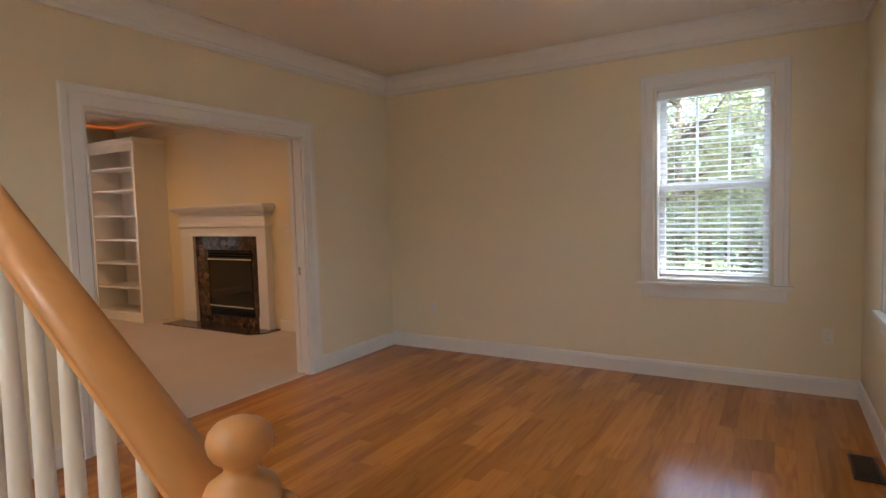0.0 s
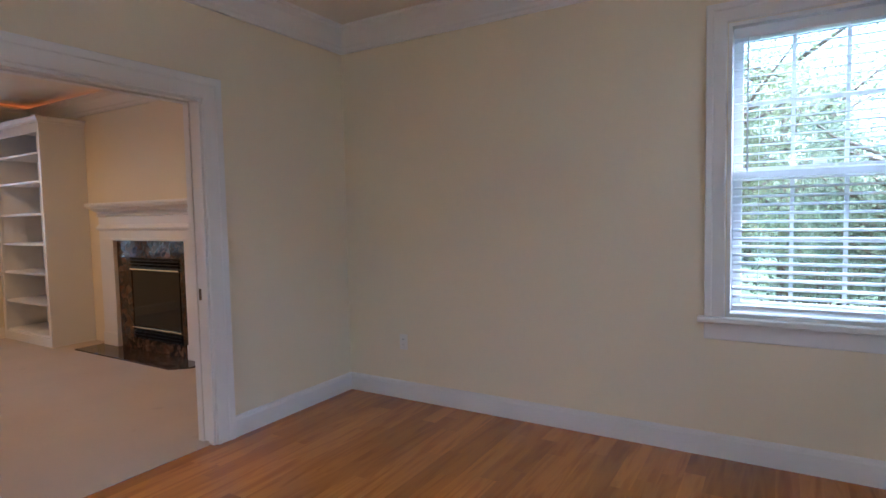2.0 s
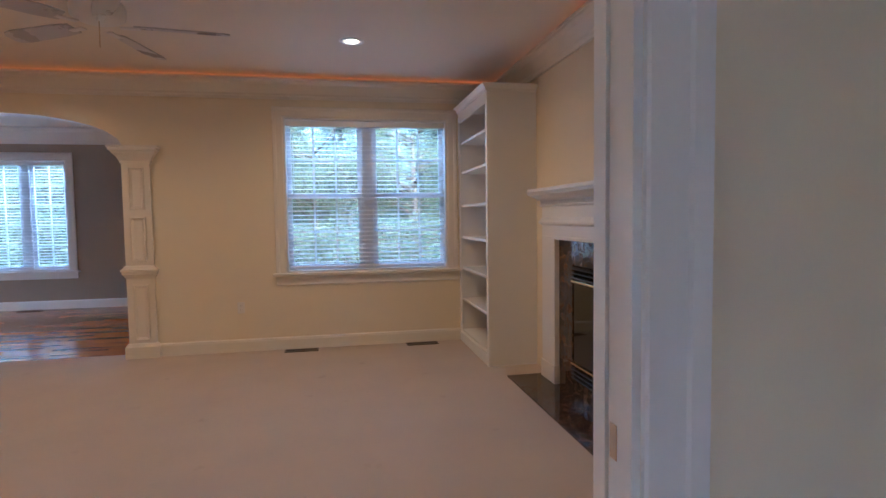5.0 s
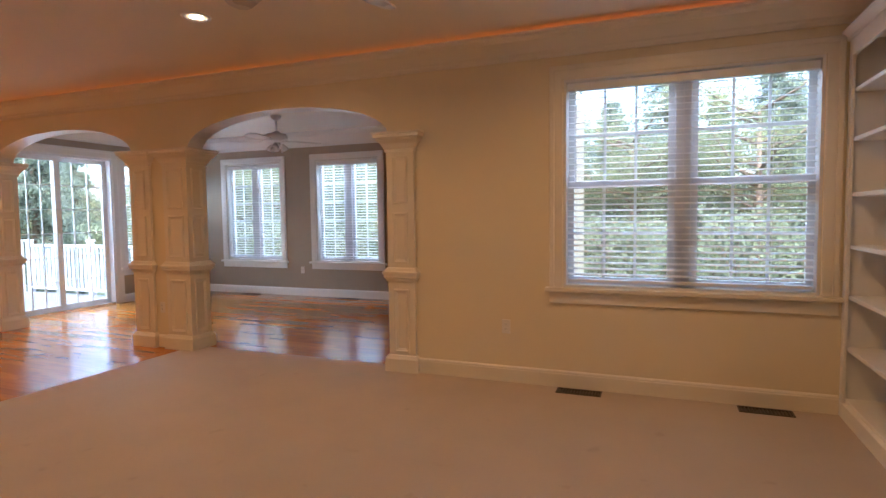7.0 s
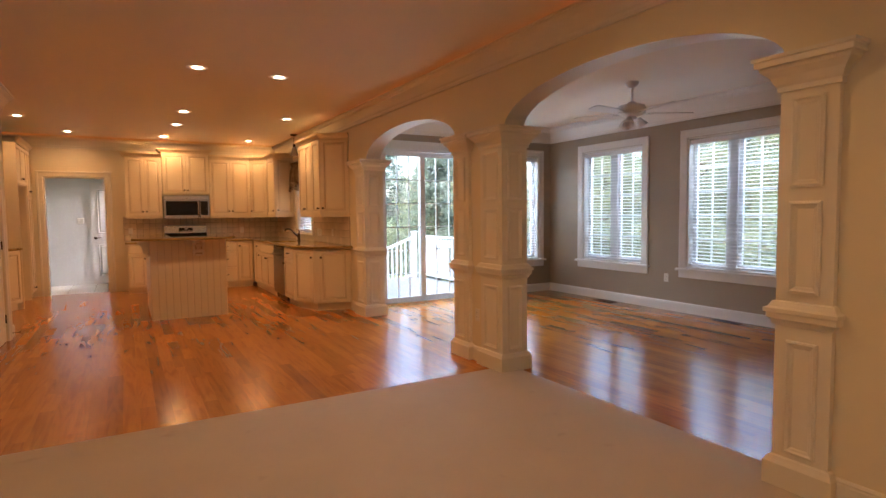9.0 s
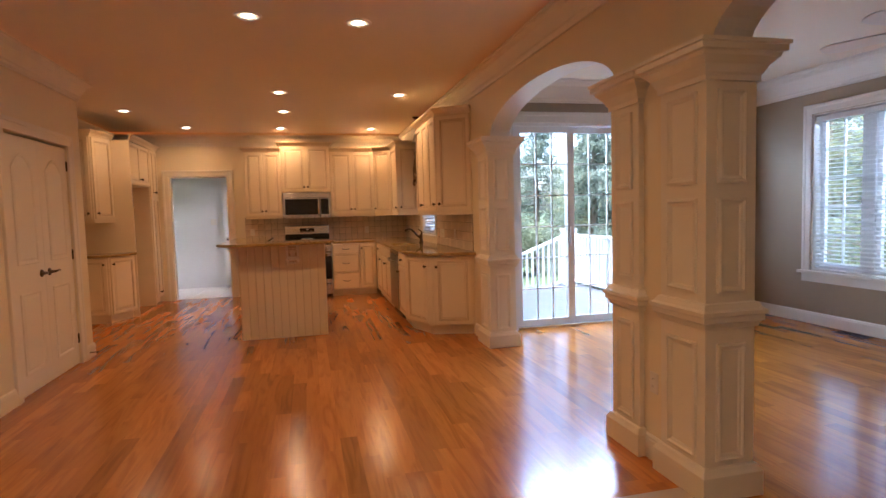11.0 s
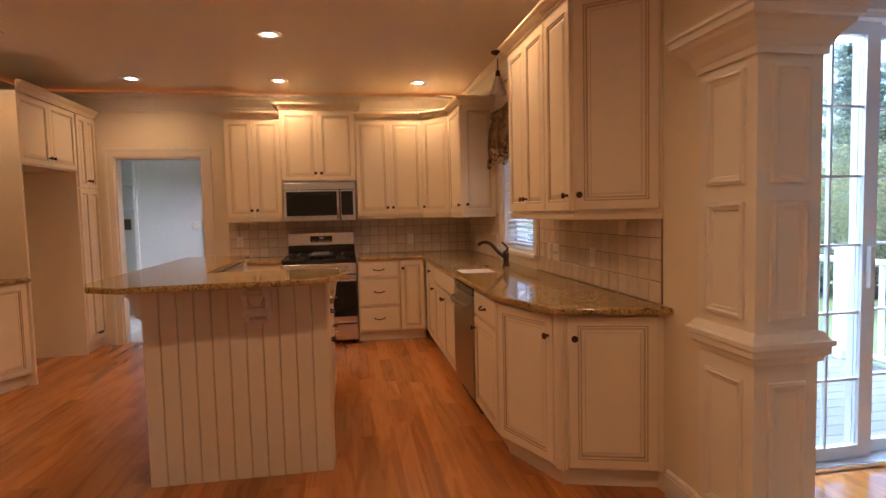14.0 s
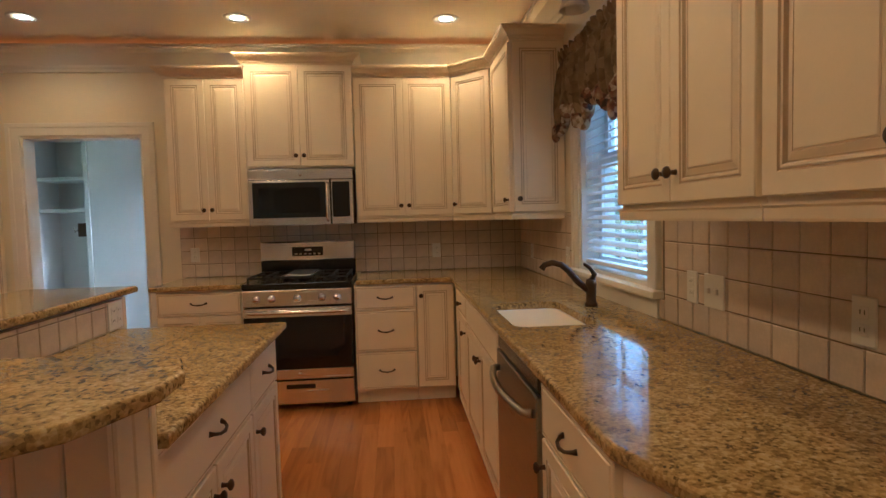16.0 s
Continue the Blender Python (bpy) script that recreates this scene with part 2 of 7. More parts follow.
    bp = N("ShaderNodeBump"); bp.inputs["Strength"].default_value, bp.inputs["Distance"].default_value = 0.02, 0.001
    L(fa.outputs[0], bp.inputs["Height"])
    if rough > 0.2: L(bp.outputs[0], b.inputs["Normal"])
    return m


def speckle(name, stops, scale=60.0, rough=0.1, vein=None, bump=0.0):
    """Polished stone: cells and clouds through a colour ramp."""
    m = bpy.data.materials.new(name)
    m.use_nodes = True
    nt, b = m.node_tree, m.node_tree.nodes["Principled BSDF"]
    N, L = nt.nodes.new, nt.links.new
    geo = N("ShaderNodeNewGeometry")
    vo, no, big = N("ShaderNodeTexVoronoi"), N("ShaderNodeTexNoise"), N("ShaderNodeTexNoise")
    vo.inputs["Scale"].default_value, no.inputs["Scale"].default_value, big.inputs["Scale"].default_value = scale * 1.3, scale, scale * 0.18
    no.inputs["Detail"].default_value = 6
    for n in (vo, no, big): L(geo.outputs["Position"], n.inputs["Vector"])
    a = N("ShaderNodeMath"); a.operation = "MULTIPLY_ADD"; a.inputs[1].default_value = 0.35
    sep = N("ShaderNodeSeparateColor"); L(vo.outputs["Color"], sep.inputs[0])
    L(sep.outputs[0], a.inputs[0])
    h = N("ShaderNodeMath"); h.operation = "MULTIPLY"; h.inputs[1].default_value = 0.62; L(no.outputs[0], h.inputs[0])
    L(h.outputs[0], a.inputs[2])
    c = N("ShaderNodeMath"); c.operation = "MULTIPLY_ADD"; c.inputs[1].default_value = 0.45; L(big.outputs[0], c.inputs[0]); L(a.outputs[0], c.inputs[2])
    d = N("ShaderNodeMath"); d.operation = "SUBTRACT"; d.inputs[1].default_value = 0.22; L(c.outputs[0], d.inputs[0])
    ramp = N("ShaderNodeValToRGB")
    e = ramp.color_ramp.elements
    e[0].position, e[0].color = stops[0][0], rgb(stops[0][1])
    e[1].position, e[1].color = stops[-1][0], rgb(stops[-1][1])
    for p, col in stops[1:-1]:
        k = e.new(p); k.color = rgb(col)
    L(d.outputs[0], ramp.inputs[0])
    out = ramp.outputs[0]
    if vein:
        vn = N("ShaderNodeTexNoise"); vn.inputs["Scale"].default_value, vn.inputs["Detail"].default_value, vn.inputs["Distortion"].default_value = 5.0, 8.0, 2.5
        L(geo.outputs["Position"], vn.inputs["Vector"])
        ab = N("ShaderNodeMath"); ab.operation = "SUBTRACT"; ab.inputs[1].default_value = 0.5; L(vn.outputs[0], ab.inputs[0])
        ab2 = N("ShaderNodeMath"); ab2.operation = "ABSOLUTE"; L(ab.outputs[0], ab2.inputs[0])
        vr = N("ShaderNodeMapRange"); vr.inputs[1].default_value, vr.inputs[2].default_value, vr.inputs[3].default_value, vr.inputs[4].default_value = 0.0, 0.018, 0.8, 0.0
        L(ab2.outputs[0], vr.inputs[0])
        mix = N("ShaderNodeMix"); mix.data_type = "RGBA"; L(vr.outputs[0], mix.inputs[0]); L(out, mix.inputs[6]); mix.inputs[7].default_value = rgb(vein)
        out = mix.outputs[2]
    L(out, b.inputs["Base Color"])
    b.inputs["Roughness"].default_value = rough
    return m


PAINT = material("cream_wall_paint", (0.80, 0.715, 0.525), 0.55, vary=0.03, scale=1.5, fine=220, bump=0.03)
TAUPE = material("taupe_wall_paint", (0.365, 0.30, 0.215), 0.6, vary=0.04, scale=1.5, fine=220, bump=0.03)
COOLWHITE = material("pale_grey_white_paint", (0.78, 0.79, 0.79), 0.55, vary=0.03, scale=1.5, fine=220, bump=0.03)
CEILPAINT = material("ceiling_paint", (0.82, 0.76, 0.65), 0.75, vary=0.03, scale=1.2, fine=200, bump=0.03)
TRIM = material("white_trim_paint", (0.78, 0.765, 0.73), 0.32, vary=0.03, scale=3, fine=160, bump=0.02)
CASING = material("cream_trim_paint", (0.80, 0.75, 0.64), 0.32, vary=0.03, scale=3, fine=160, bump=0.02)
BLIND = material("white_vinyl_slat", (0.85, 0.86, 0.88), 0.4, vary=0.03, scale=4, fine=90, bump=0.01)
VINYL = material("white_vinyl_sash", (0.82, 0.83, 0.85), 0.35, vary=0.02, bump=0.01)
CABINET = material("antique_white_cabinet_paint", (0.82, 0.71, 0.51), 0.34, vary=0.05, scale=5, fine=130, bump=0.03)
GLAZE = material("brown_glaze_in_grooves", (0.54, 0.41, 0.24), 0.45, vary=0.25, scale=20, fine=140, bump=0.02)
CARVEGLAZE = material("brown_glazed_carving", (0.52, 0.41, 0.27), 0.5, vary=0.25, scale=20, fine=140, bump=0.02)
CARVED = material("cream_carving_paint", (0.86, 0.80, 0.68), 0.36, vary=0.05, scale=12, fine=130, bump=0.03)
# Trim white made lighter, standing in for daylight on the shelves.
LITWHITE = material("lit_white_shelf_paint", (0.86, 0.86, 0.86), 0.34, vary=0.02, scale=3, fine=160, bump=0.02)
DARKWOOD = material("dark_walnut_stain", (0.10, 0.055, 0.03), 0.5, vary=0.25, scale=20, fine=140, bump=0.02)
BLADE = material("off_white_fan_blade", (0.55, 0.53, 0.50), 0.28, vary=0.05, scale=4, fine=120, bump=0.01)
OAK = oak("honey_oak_floor", (0.56, 0.21, 0.028), (0.20, 0.057, 0.006), 0.17)
OAK.node_tree.nodes["Principled BSDF"].inputs["IOR"].default_value = 1.6
OAKGAP = material("dark_floor_joint", (0.38, 0.135, 0.024), 0.4, vary=0.2)
RAIL = oak("oak_handrail", (0.62, 0.31, 0.11), (0.52, 0.24, 0.075), 0.36, "x", 0.2)
BRONZE = material("oil_rubbed_bronze", (0.085, 0.055, 0.036), 0.38, metal=0.8, vary=0.25, scale=30, bump=0.02)
STEEL = material("brushed_stainless_steel", (0.72, 0.71, 0.69), 0.25, metal=1.0, vary=0.05, scale=3, fine=60, bump=0.0, stretch=(1, 30, 30), rough_vary=0.06)
DARKSTEEL = material("dark_brushed_steel", (0.34, 0.325, 0.30), 0.30, metal=1.0, vary=0.05, scale=3, fine=60, bump=0.0, stretch=(1, 30, 30), rough_vary=0.06)
CHROME = material("polished_metal", (0.75, 0.73, 0.7), 0.12, metal=1.0, vary=0.03, bump=0.0)
BRASS = material("polished_brass", (0.80, 0.60, 0.30), 0.2, metal=1.0, vary=0.06, bump=0.01)
BLACK = material("black_enamel", (0.012, 0.012, 0.013), 0.22, vary=0.2, bump=0.01)
DARKGLASS = material("black_oven_glass", (0.008, 0.008, 0.009), 0.06, vary=0.1, bump=0.0, rough_vary=0.02)
IRON = material("cast_iron_grate", (0.02, 0.02, 0.021), 0.55, vary=0.3, fine=200, bump=0.1)
GRANITE = speckle("gold_brown_granite", [(0.17, (0.04, 0.027, 0.014)), (0.29, (0.15, 0.10, 0.04)), (0.43, (0.31, 0.21, 0.073)), (0.60, (0.44, 0.31, 0.112)), (0.80, (0.57, 0.45, 0.22))], 98, 0.06)
MARBLE = speckle("dark_brown_marble", [(0.25, (0.012, 0.008, 0.006)), (0.45, (0.035, 0.018, 0.011)), (0.62, (0.085, 0.045, 0.026)), (0.8, (0.15, 0.09, 0.055))], 14, 0.07, vein=(0.21, 0.13, 0.08))
TILE = material("tumbled_stone_tile", (0.66, 0.55, 0.43), 0.40, vary=0.32, scale=13, fine=95, bump=0.14, island=True)
GROUT = material("grey_brown_grout", (0.23, 0.17, 0.115), 0.85, vary=0.15, scale=30, bump=0.1)
FLOORTILE = material("white_ceramic_floor_tile", (0.66, 0.64, 0.60), 0.3, vary=0.05, scale=8, bump=0.03, island=True)
PORCELAIN = material("white_porcelain", (0.84, 0.83, 0.80), 0.12, vary=0.02, bump=0.0)
PLATE = material("white_plastic_plate", (0.80, 0.77, 0.70), 0.35, vary=0.03, bump=0.0)
FABRIC = speckle("brown_patterned_fabric", [(0.25, (0.10, 0.06, 0.025)), (0.42, (0.17, 0.11, 0.05)), (0.58, (0.24, 0.16, 0.078)), (0.78, (0.33, 0.24, 0.125))], 18, 0.9)
FABRIC2 = speckle("cream_and_red_fabric_lining", [(0.30, (0.04, 0.022, 0.014)), (0.42, (0.17, 0.06, 0.03)), (0.54, (0.26, 0.17, 0.09)), (0.70, (0.48, 0.39, 0.26))], 26, 0.9)
FROST = material("frosted_white_glass", (0.86, 0.83, 0.78), 0.5, vary=0.03, bump=0.0)
FROST.node_tree.nodes["Principled BSDF"].inputs["Transmission Weight"].default_value = 0.25
REGISTER = material("brown_metal_register", (0.075, 0.05, 0.035), 0.45, metal=0.4, vary=0.2, bump=0.02)
LENS = glow("lit_lamp_lens", (1.0, 0.86, 0.64), 4.0)
# Emission added so that the reflector seems lit by its bulb.
REFLECTOR = glow("glowing_lamp_reflector", (1.0, 0.72, 0.36), 0.14)
COVE = glow("amber_rope_light", (1.0, 0.24, 0.035), COVE_STRENGTH)
DECKBOARD = material("grey_weathered_deck", (0.17, 0.172, 0.18), 0.7, vary=0.12, scale=3, fine=60, bump=0.08, stretch=(6, 1, 1), island=True)
BARK = material("grey_brown_bark", (0.13, 0.09, 0.06), 0.9, vary=0.35, scale=8, fine=50, bump=0.4)
GRASS = material("lawn", (0.09, 0.12, 0.05), 0.95, vary=0.4, scale=1.2, fine=40, bump=0.3)


def leaf(name, colour):
    m = material(name, colour, 0.7, vary=0.3, scale=0.8, fine=9, bump=0.0)
    nt, b = m.node_tree, m.node_tree.nodes["Principled BSDF"]
    b.inputs["Specular IOR Level"].default_value = 0.15
    tr, mx = nt.nodes.new("ShaderNodeBsdfTranslucent"), nt.nodes.new("ShaderNodeMixShader")
    tr.inputs[0].default_value = rgb([min(1.0, c * 1.6) for c in colour])
    mx.inputs[0].default_value = 0.5
    nt.links.new(b.outputs[0], mx.inputs[1]); nt.links.new(tr.outputs[0], mx.inputs[2])
    nt.links.new(mx.outputs[0], nt.nodes["Material Output"].inputs[0])
    return m


SPRUCE = leaf("blue_green_needles", (0.15, 0.18, 0.14))
LEAVES = leaf("yellow_green_leaves", (0.19, 0.205, 0.105))
SHRUB = leaf("dark_green_shrub_leaves", (0.155, 0.175, 0.11))

GLASS = bpy.data.materials.new("clear_window_glass")
GLASS.use_nodes = True
gb = GLASS.node_tree.nodes["Principled BSDF"]
gb.inputs["Base Color"].default_value = (0.97, 0.99, 0.98, 1)
gb.inputs["Roughness"].default_value, gb.inputs["Transmission Weight"].default_value, gb.inputs["IOR"].default_value = 0.0, 1.0, 1.45


def carpet_material():
    m = material("beige_cut_pile_carpet", (0.53, 0.45, 0.375), 0.98, vary=0.14, scale=2.2, fine=420, bump=0.5)
    nt, b = m.node_tree, m.node_tree.nodes["Principled BSDF"]
    N, L = nt.nodes.new, nt.links.new
    geo, spots, hit, mix = N("ShaderNodeNewGeometry"), N("ShaderNodeTexNoise"), N("ShaderNodeMapRange"), N("ShaderNodeMix")
    spots.inputs["Scale"].default_value, spots.inputs["Detail"].default_value = 5.5, 4.0
    hit.inputs[1].default_value, hit.inputs[2].default_value, hit.inputs[4].default_value = 0.66, 0.74, 0.22
    mix.data_type = "RGBA"
    mix.inputs[7].default_value = (0.27, 0.20, 0.15, 1)
    L(geo.outputs["Position"], spots.inputs["Vector"]); L(spots.outputs[0], hit.inputs[0]); L(hit.outputs[0], mix.inputs[0])
    L(b.inputs["Base Color"].links[0].from_socket, mix.inputs[6]); L(mix.outputs[2], b.inputs["Base Color"])
    return m


CARPET = carpet_material()


# ---- walls ----
def wall_run(bm, along, a0, a1, c0, c1, openings, z1=CEIL, mi=0):
    """A wall along 'x' or 'y' from a0 to a1, c0..c1 thick, with (from, to, sill, head) openings."""
    def put(p0, p1, zlo, zhi):
        if p1 - p0 < 1e-4 or zhi - zlo < 1e-4: return
        if along == "x": box(bm, p0, p1, c0, c1, zlo, zhi, mi)
        else: box(bm, c0, c1, p0, p1, zlo, zhi, mi)
    at = a0
    for o0, o1, s, h in sorted(openings):
        put(at, o0, 0, z1)
        put(o0, o1, 0, s)
        put(o0, o1, h, z1)
        at = o1
    put(at, a1, 0, z1)
    return bm


W_A = (-0.68, 0.135, 0.775, 2.305)      # dining room, north wall window: x from, to, sill, head
W_A2 = (3.46, 4.275, 0.775, 2.305)      # dining room, east wall: y from, to
W_B = (3.04, 4.71, 0.785, 2.35)        # family room twin window: y from, to
W_C1 = (-3.555, -2.38, 0.59, 2.28)      # sunroom end wall
W_C2 = (-1.66, -0.485, 0.59, 2.28)
W_S = (-11.62, -10.47, 0.56, 2.28)      # sunroom, beside the sliding door: x
SLIDER = (-10.26, -8.72, 0.0, 2.29)
W_K = (-7.02, -6.16, 1.02, 2.25)        # kitchen sink window: y
OPEN_A = (2.316, 4.06, 0.0, 2.05)       # pocket door opening: y
KDOOR = (-5.235, -4.335, 0.0, 2.04)     # mudroom doorway: x

bm = bmesh.new()
wall_run(bm, "x", XL, XR + 0.2, YN, YN + 0.2, [W_A])
structure("wall_north_dining", bm, PAINT, "cream painted dining room wall with one window")
bm = bmesh.new()
wall_run(bm, "x", XA - 0.2, XL - 0.0005, YN, YN + 0.2, [])
structure("wall_north_family", bm, PAINT, "cream painted wall behind fireplace and bookcase")
bm = bmesh.new()
wall_run(bm, "y", -2.4, YN, XR, XR + 0.2, [W_A2])
structure("wall_east_dining", bm, PAINT, "cream painted outer wall with a window")
bm = bmesh.new()
wall_run(bm, "y", -2.4, YN, XLB, XL, [OPEN_A])
structure("wall_dining_family", bm, PAINT, "cream wall with a wide pocket door opening")
bm = bmesh.new()
wall_run(bm, "x", XL, XR + 0.2, -2.6, -2.4, [(-2.9, -1.3, 0.4, 2.35), (-0.9, 0.4, 0.4, 2.35)])
structure("wall_south_foyer", bm, PAINT, "plain cream wall behind the stairs")
# family room window wall, down to the first arch
bm = bmesh.new()
wall_run(bm, "y", 2.5, YN, XA - 0.2, XA, [W_B])
structure("wall_west_family", bm, PAINT, "cream wall with a twin window")


def arch_wall():
    """The long wall with two elliptic arches between family room, kitchen and sunroom."""
    bm = bmesh.new()
    def slab(y0, y1, zlo0, zlo1, zhi, low):
        a = [bm.verts.new(p) for p in ((XA, y0, zlo0), (XA, y1, zlo1), (XA, y1, zhi), (XA, y0, zhi))]
        b = [bm.verts.new(p) for p in ((XS, y0, zlo0), (XS, y1, zlo1), (XS, y1, zhi), (XS, y0, zhi))]
        bm.faces.new(a); bm.faces.new(b[::-1]).material_index = 1
        if low: bm.faces.new((a[0], b[0], b[1], a[1])).material_index = 2
    def arch(y0, y1, spring, rise, n=28):
        c, r = (y0 + y1) / 2, (y1 - y0) / 2
        pts = [(c - r * math.cos(math.pi * i / n), spring + rise * math.sin(math.pi * i / n) ** 0.9) for i in range(n + 1)]
        for (ya, za), (yb, zb) in zip(pts, pts[1:]): slab(ya, yb, za, zb, CEIL, True)
    arch(-3.72, -1.46, 2.015, 0.33)
    arch(-0.70, 1.56, 2.015, 0.33)
    for y0, y1 in ((-4.55, -3.72), (-1.46, -0.70), (1.56, 2.5)):
        box(bm, XS, XA, y0, y1, 0, CEIL)
    bmesh.ops.recalc_face_normals(bm, faces=bm.faces[:])
    for f in bm.faces:
        if f.calc_center_median().x < XS + 0.002: f.material_index = 1
    return structure("wall_arches", bm, [PAINT, TAUPE, TRIM], "cream wall with two wide elliptic arches")


arch_wall()
bm = bmesh.new()
wall_run(bm, "y", YK - 0.14, -4.55, XA - 0.2, XA, [W_K])
structure("wall_west_kitchen", bm, PAINT, "cream kitchen wall over the sink")
bm = bmesh.new()
wall_run(bm, "x", XA, -3.3, YK - 0.14, YK, [KDOOR])
structure("wall_south_kitchen", bm, PAINT, "cream kitchen wall with a doorway")
bm = bmesh.new()
box(bm, -3.5, -3.3, YK, -4.9, 0, CEIL)
box(bm, -3.5, -3.3, -4.9, -2.5, 0, CEIL)
structure("wall_east_kitchen", bm, PAINT, "plain cream wall beside the cabinets")
# closet block with the double doors
CDOOR = (-4.49, -3.35, 0.0, 2.05)
bm = bmesh.new()
wall_run(bm, "y", -4.80, -2.35, -4.36, -4.24, [CDOOR])
box(bm, -4.24, -3.5, -4.80, -4.68, 0, CEIL)
box(bm, -4.24, -3.46, -2.47, -2.35, 0, CEIL)
structure("wall_closet", bm, PAINT, "cream closet wall with double doors")
# sunroom
bm = bmesh.new()
wall_run(bm, "y", YSL, 2.7, XEND - 0.2, XEND, [W_C1, W_C2])
structure("wall_west_sunroom", bm, TAUPE, "taupe painted wall with two tall windows")
bm = bmesh.new()
wall_run(bm, "x", XEND - 0.2, XS, YSL - 0.2, YSL, [W_S, SLIDER])
structure("wall_south_sunroom", bm, TAUPE, "taupe wall with a sliding glass door")
bm = bmesh.new()
box(bm, XEND, XS, 2.5, 2.7, 0, CEIL)
structure("wall_north_sunroom", bm, TAUPE, "plain taupe wall")
# Unseen block over the house, added so that it shades the deck.
structure("wall_unseen_storey", box(bmesh.new(), XA - 0.2, XR + 0.2, YK - 0.14, YN + 0.2, CEIL + 0.206, 7.4), TRIM, "unseen plain white upper storey, added to shade the deck")
# mudroom
bm = bmesh.new()
box(bm, -6.2, -2.6, -10.64, -10.5, 0, 2.5); box(bm, -6.06, -4.0005, -10.5, -10.10, 0, 2.5)
structure("wall_south_mudroom", bm, COOLWHITE, "pale blue-white mudroom wall")
bm = bmesh.new()
wall_run(bm, "y", -10.5, YK - 0.14, -6.2, -6.06, [(-9.9, -9.2, 0.9, 2.1)], 2.5)
structure("wall_west_mudroom", bm, COOLWHITE)
bm = bmesh.new()
box(bm, -2.74, -2.6, -10.5, YK - 0.14, 0, 2.5)
structure("wall_east_mudroom", bm, COOLWHITE)
bm = bmesh.new()
box(bm, -6.2, -2.6, -10.64, YK - 0.142, 2.5, 2.6)
structure("ceiling_mudroom", bm, CEILPAINT)

# ---- ceilings ----
bm = bmesh.new()
box(bm, XL - 0.075, XR + 0.2, -2.6, YN + 0.2, CEIL, CEIL + 0.2)
structure("ceiling_dining", bm, CEILPAINT, "plain painted ceiling")
bm = bmesh.new()
box(bm, XA - 0.1, XL - 0.076, YK - 0.14, YN + 0.2, CEIL, CEIL + 0.2)
structure("ceiling_family_kitchen", bm, CEILPAINT, "painted ceiling with recessed lamps")
bm = bmesh.new()
box(bm, XEND - 0.2, XA - 0.101, YSL - 0.2, 2.7, CEIL, CEIL + 0.2)
structure("ceiling_sunroom", bm, CEILPAINT, "white sunroom ceiling")

# ---- crown, base and cove ----
def crown_profile(drop, out, top):
    """From the wall up to the ceiling: fillet, cove, ogee, lip."""
    b = top - drop
    return [(0, b), (0.018, b), (0.020, b + 0.022), (0.028, b + 0.034), (0.030, b + 0.05), (out * 0.42, b + drop * 0.46), (out * 0.62, b + drop * 0.70),
            (out * 0.86, b + drop * 0.82), (out * 0.90, b + drop * 0.88), (out, b + drop * 0.90), (out, top), (0, top)]


def crown(name, path, drop=0.19, out=0.12, top=CEIL, closed=False, mat=TRIM):
    return structure(name, sweep(path, crown_profile(drop, out, top), closed), mat, "white crown moulding")


BASE = [(0, 0), (0.016, 0), (0.016, 0.105), (0.013, 0.112), (0.013, 0.120), (0.006, 0.130), (0, 0.132)]


def baseboard(path, mat=TRIM):
    return structure("baseboard", sweep(path, BASE), mat, "white baseboard")


crown("trim_crown_dining", [(XL, -2.4), (XL, YN), (XR, YN), (XR, -2.4)], 0.175, 0.115, CEIL - 0.0005)
COVETOP = CEIL - 0.04
FAM = [(XLB, -2.35), (XLB, YN), (XA, YN), (XA, YK), (-3.5, YK), (-3.5, -4.80), (-4.36, -4.80), (-4.36, -2.35)]
tops = [(p[0], p[1]) for p in FAM]
structure("trim_crown_family", sweep(tops[::-1], crown_profile(0.185, 0.12, COVETOP), True), CASING, "cream crown moulding with hidden amber cove light")
structure("trim_cove_light", sweep(tops[::-1], [(0.012, COVETOP + 0.001), (0.026, COVETOP + 0.001), (0.026, COVETOP + 0.006), (0.012, COVETOP + 0.006)], True), COVE, "amber rope light in the cove")
crown("trim_crown_sunroom", [(XEND, YSL), (XEND, 2.5), (XS, 2.5), (XS, YSL)], 0.24, 0.14, CEIL - 0.0005, True)

baseboard([(XL, 4.16), (XL, YN), (XR, YN), (XR, -2.4)])
baseboard([(XL, -2.4), (XL, 2.19)])
baseboard([(XLB, YN - 0.0), (XLB, 4.16)], CASING)
baseboard([(XLB, 2.19), (XLB, -2.35)], CASING)
baseboard([(-4.98, YN), (XLB, YN)], CASING)
baseboard([(XA, 1.82), (XA, 4.83)], CASING)
baseboard([(XA, -4.30), (XA, -4.06)], CASING)
baseboard([(XA, -1.19), (XA, -1.03)], CASING)
baseboard([(XEND, YSL), (XEND, 2.5), (XS, 2.5), (XS, 1.85)])
baseboard([(-10.375, YSL), (XEND, YSL)])
baseboard([(XLB, -2.35), (-4.36, -2.35), (-4.36, -3.25)], CASING)
baseboard([(-4.36, -4.59), (-4.36, -4.80), (-3.5, -4.80), (-3.5, -6.56)], CASING)
baseboard([(-2.74, -10.5), (-6.06, -10.5)])


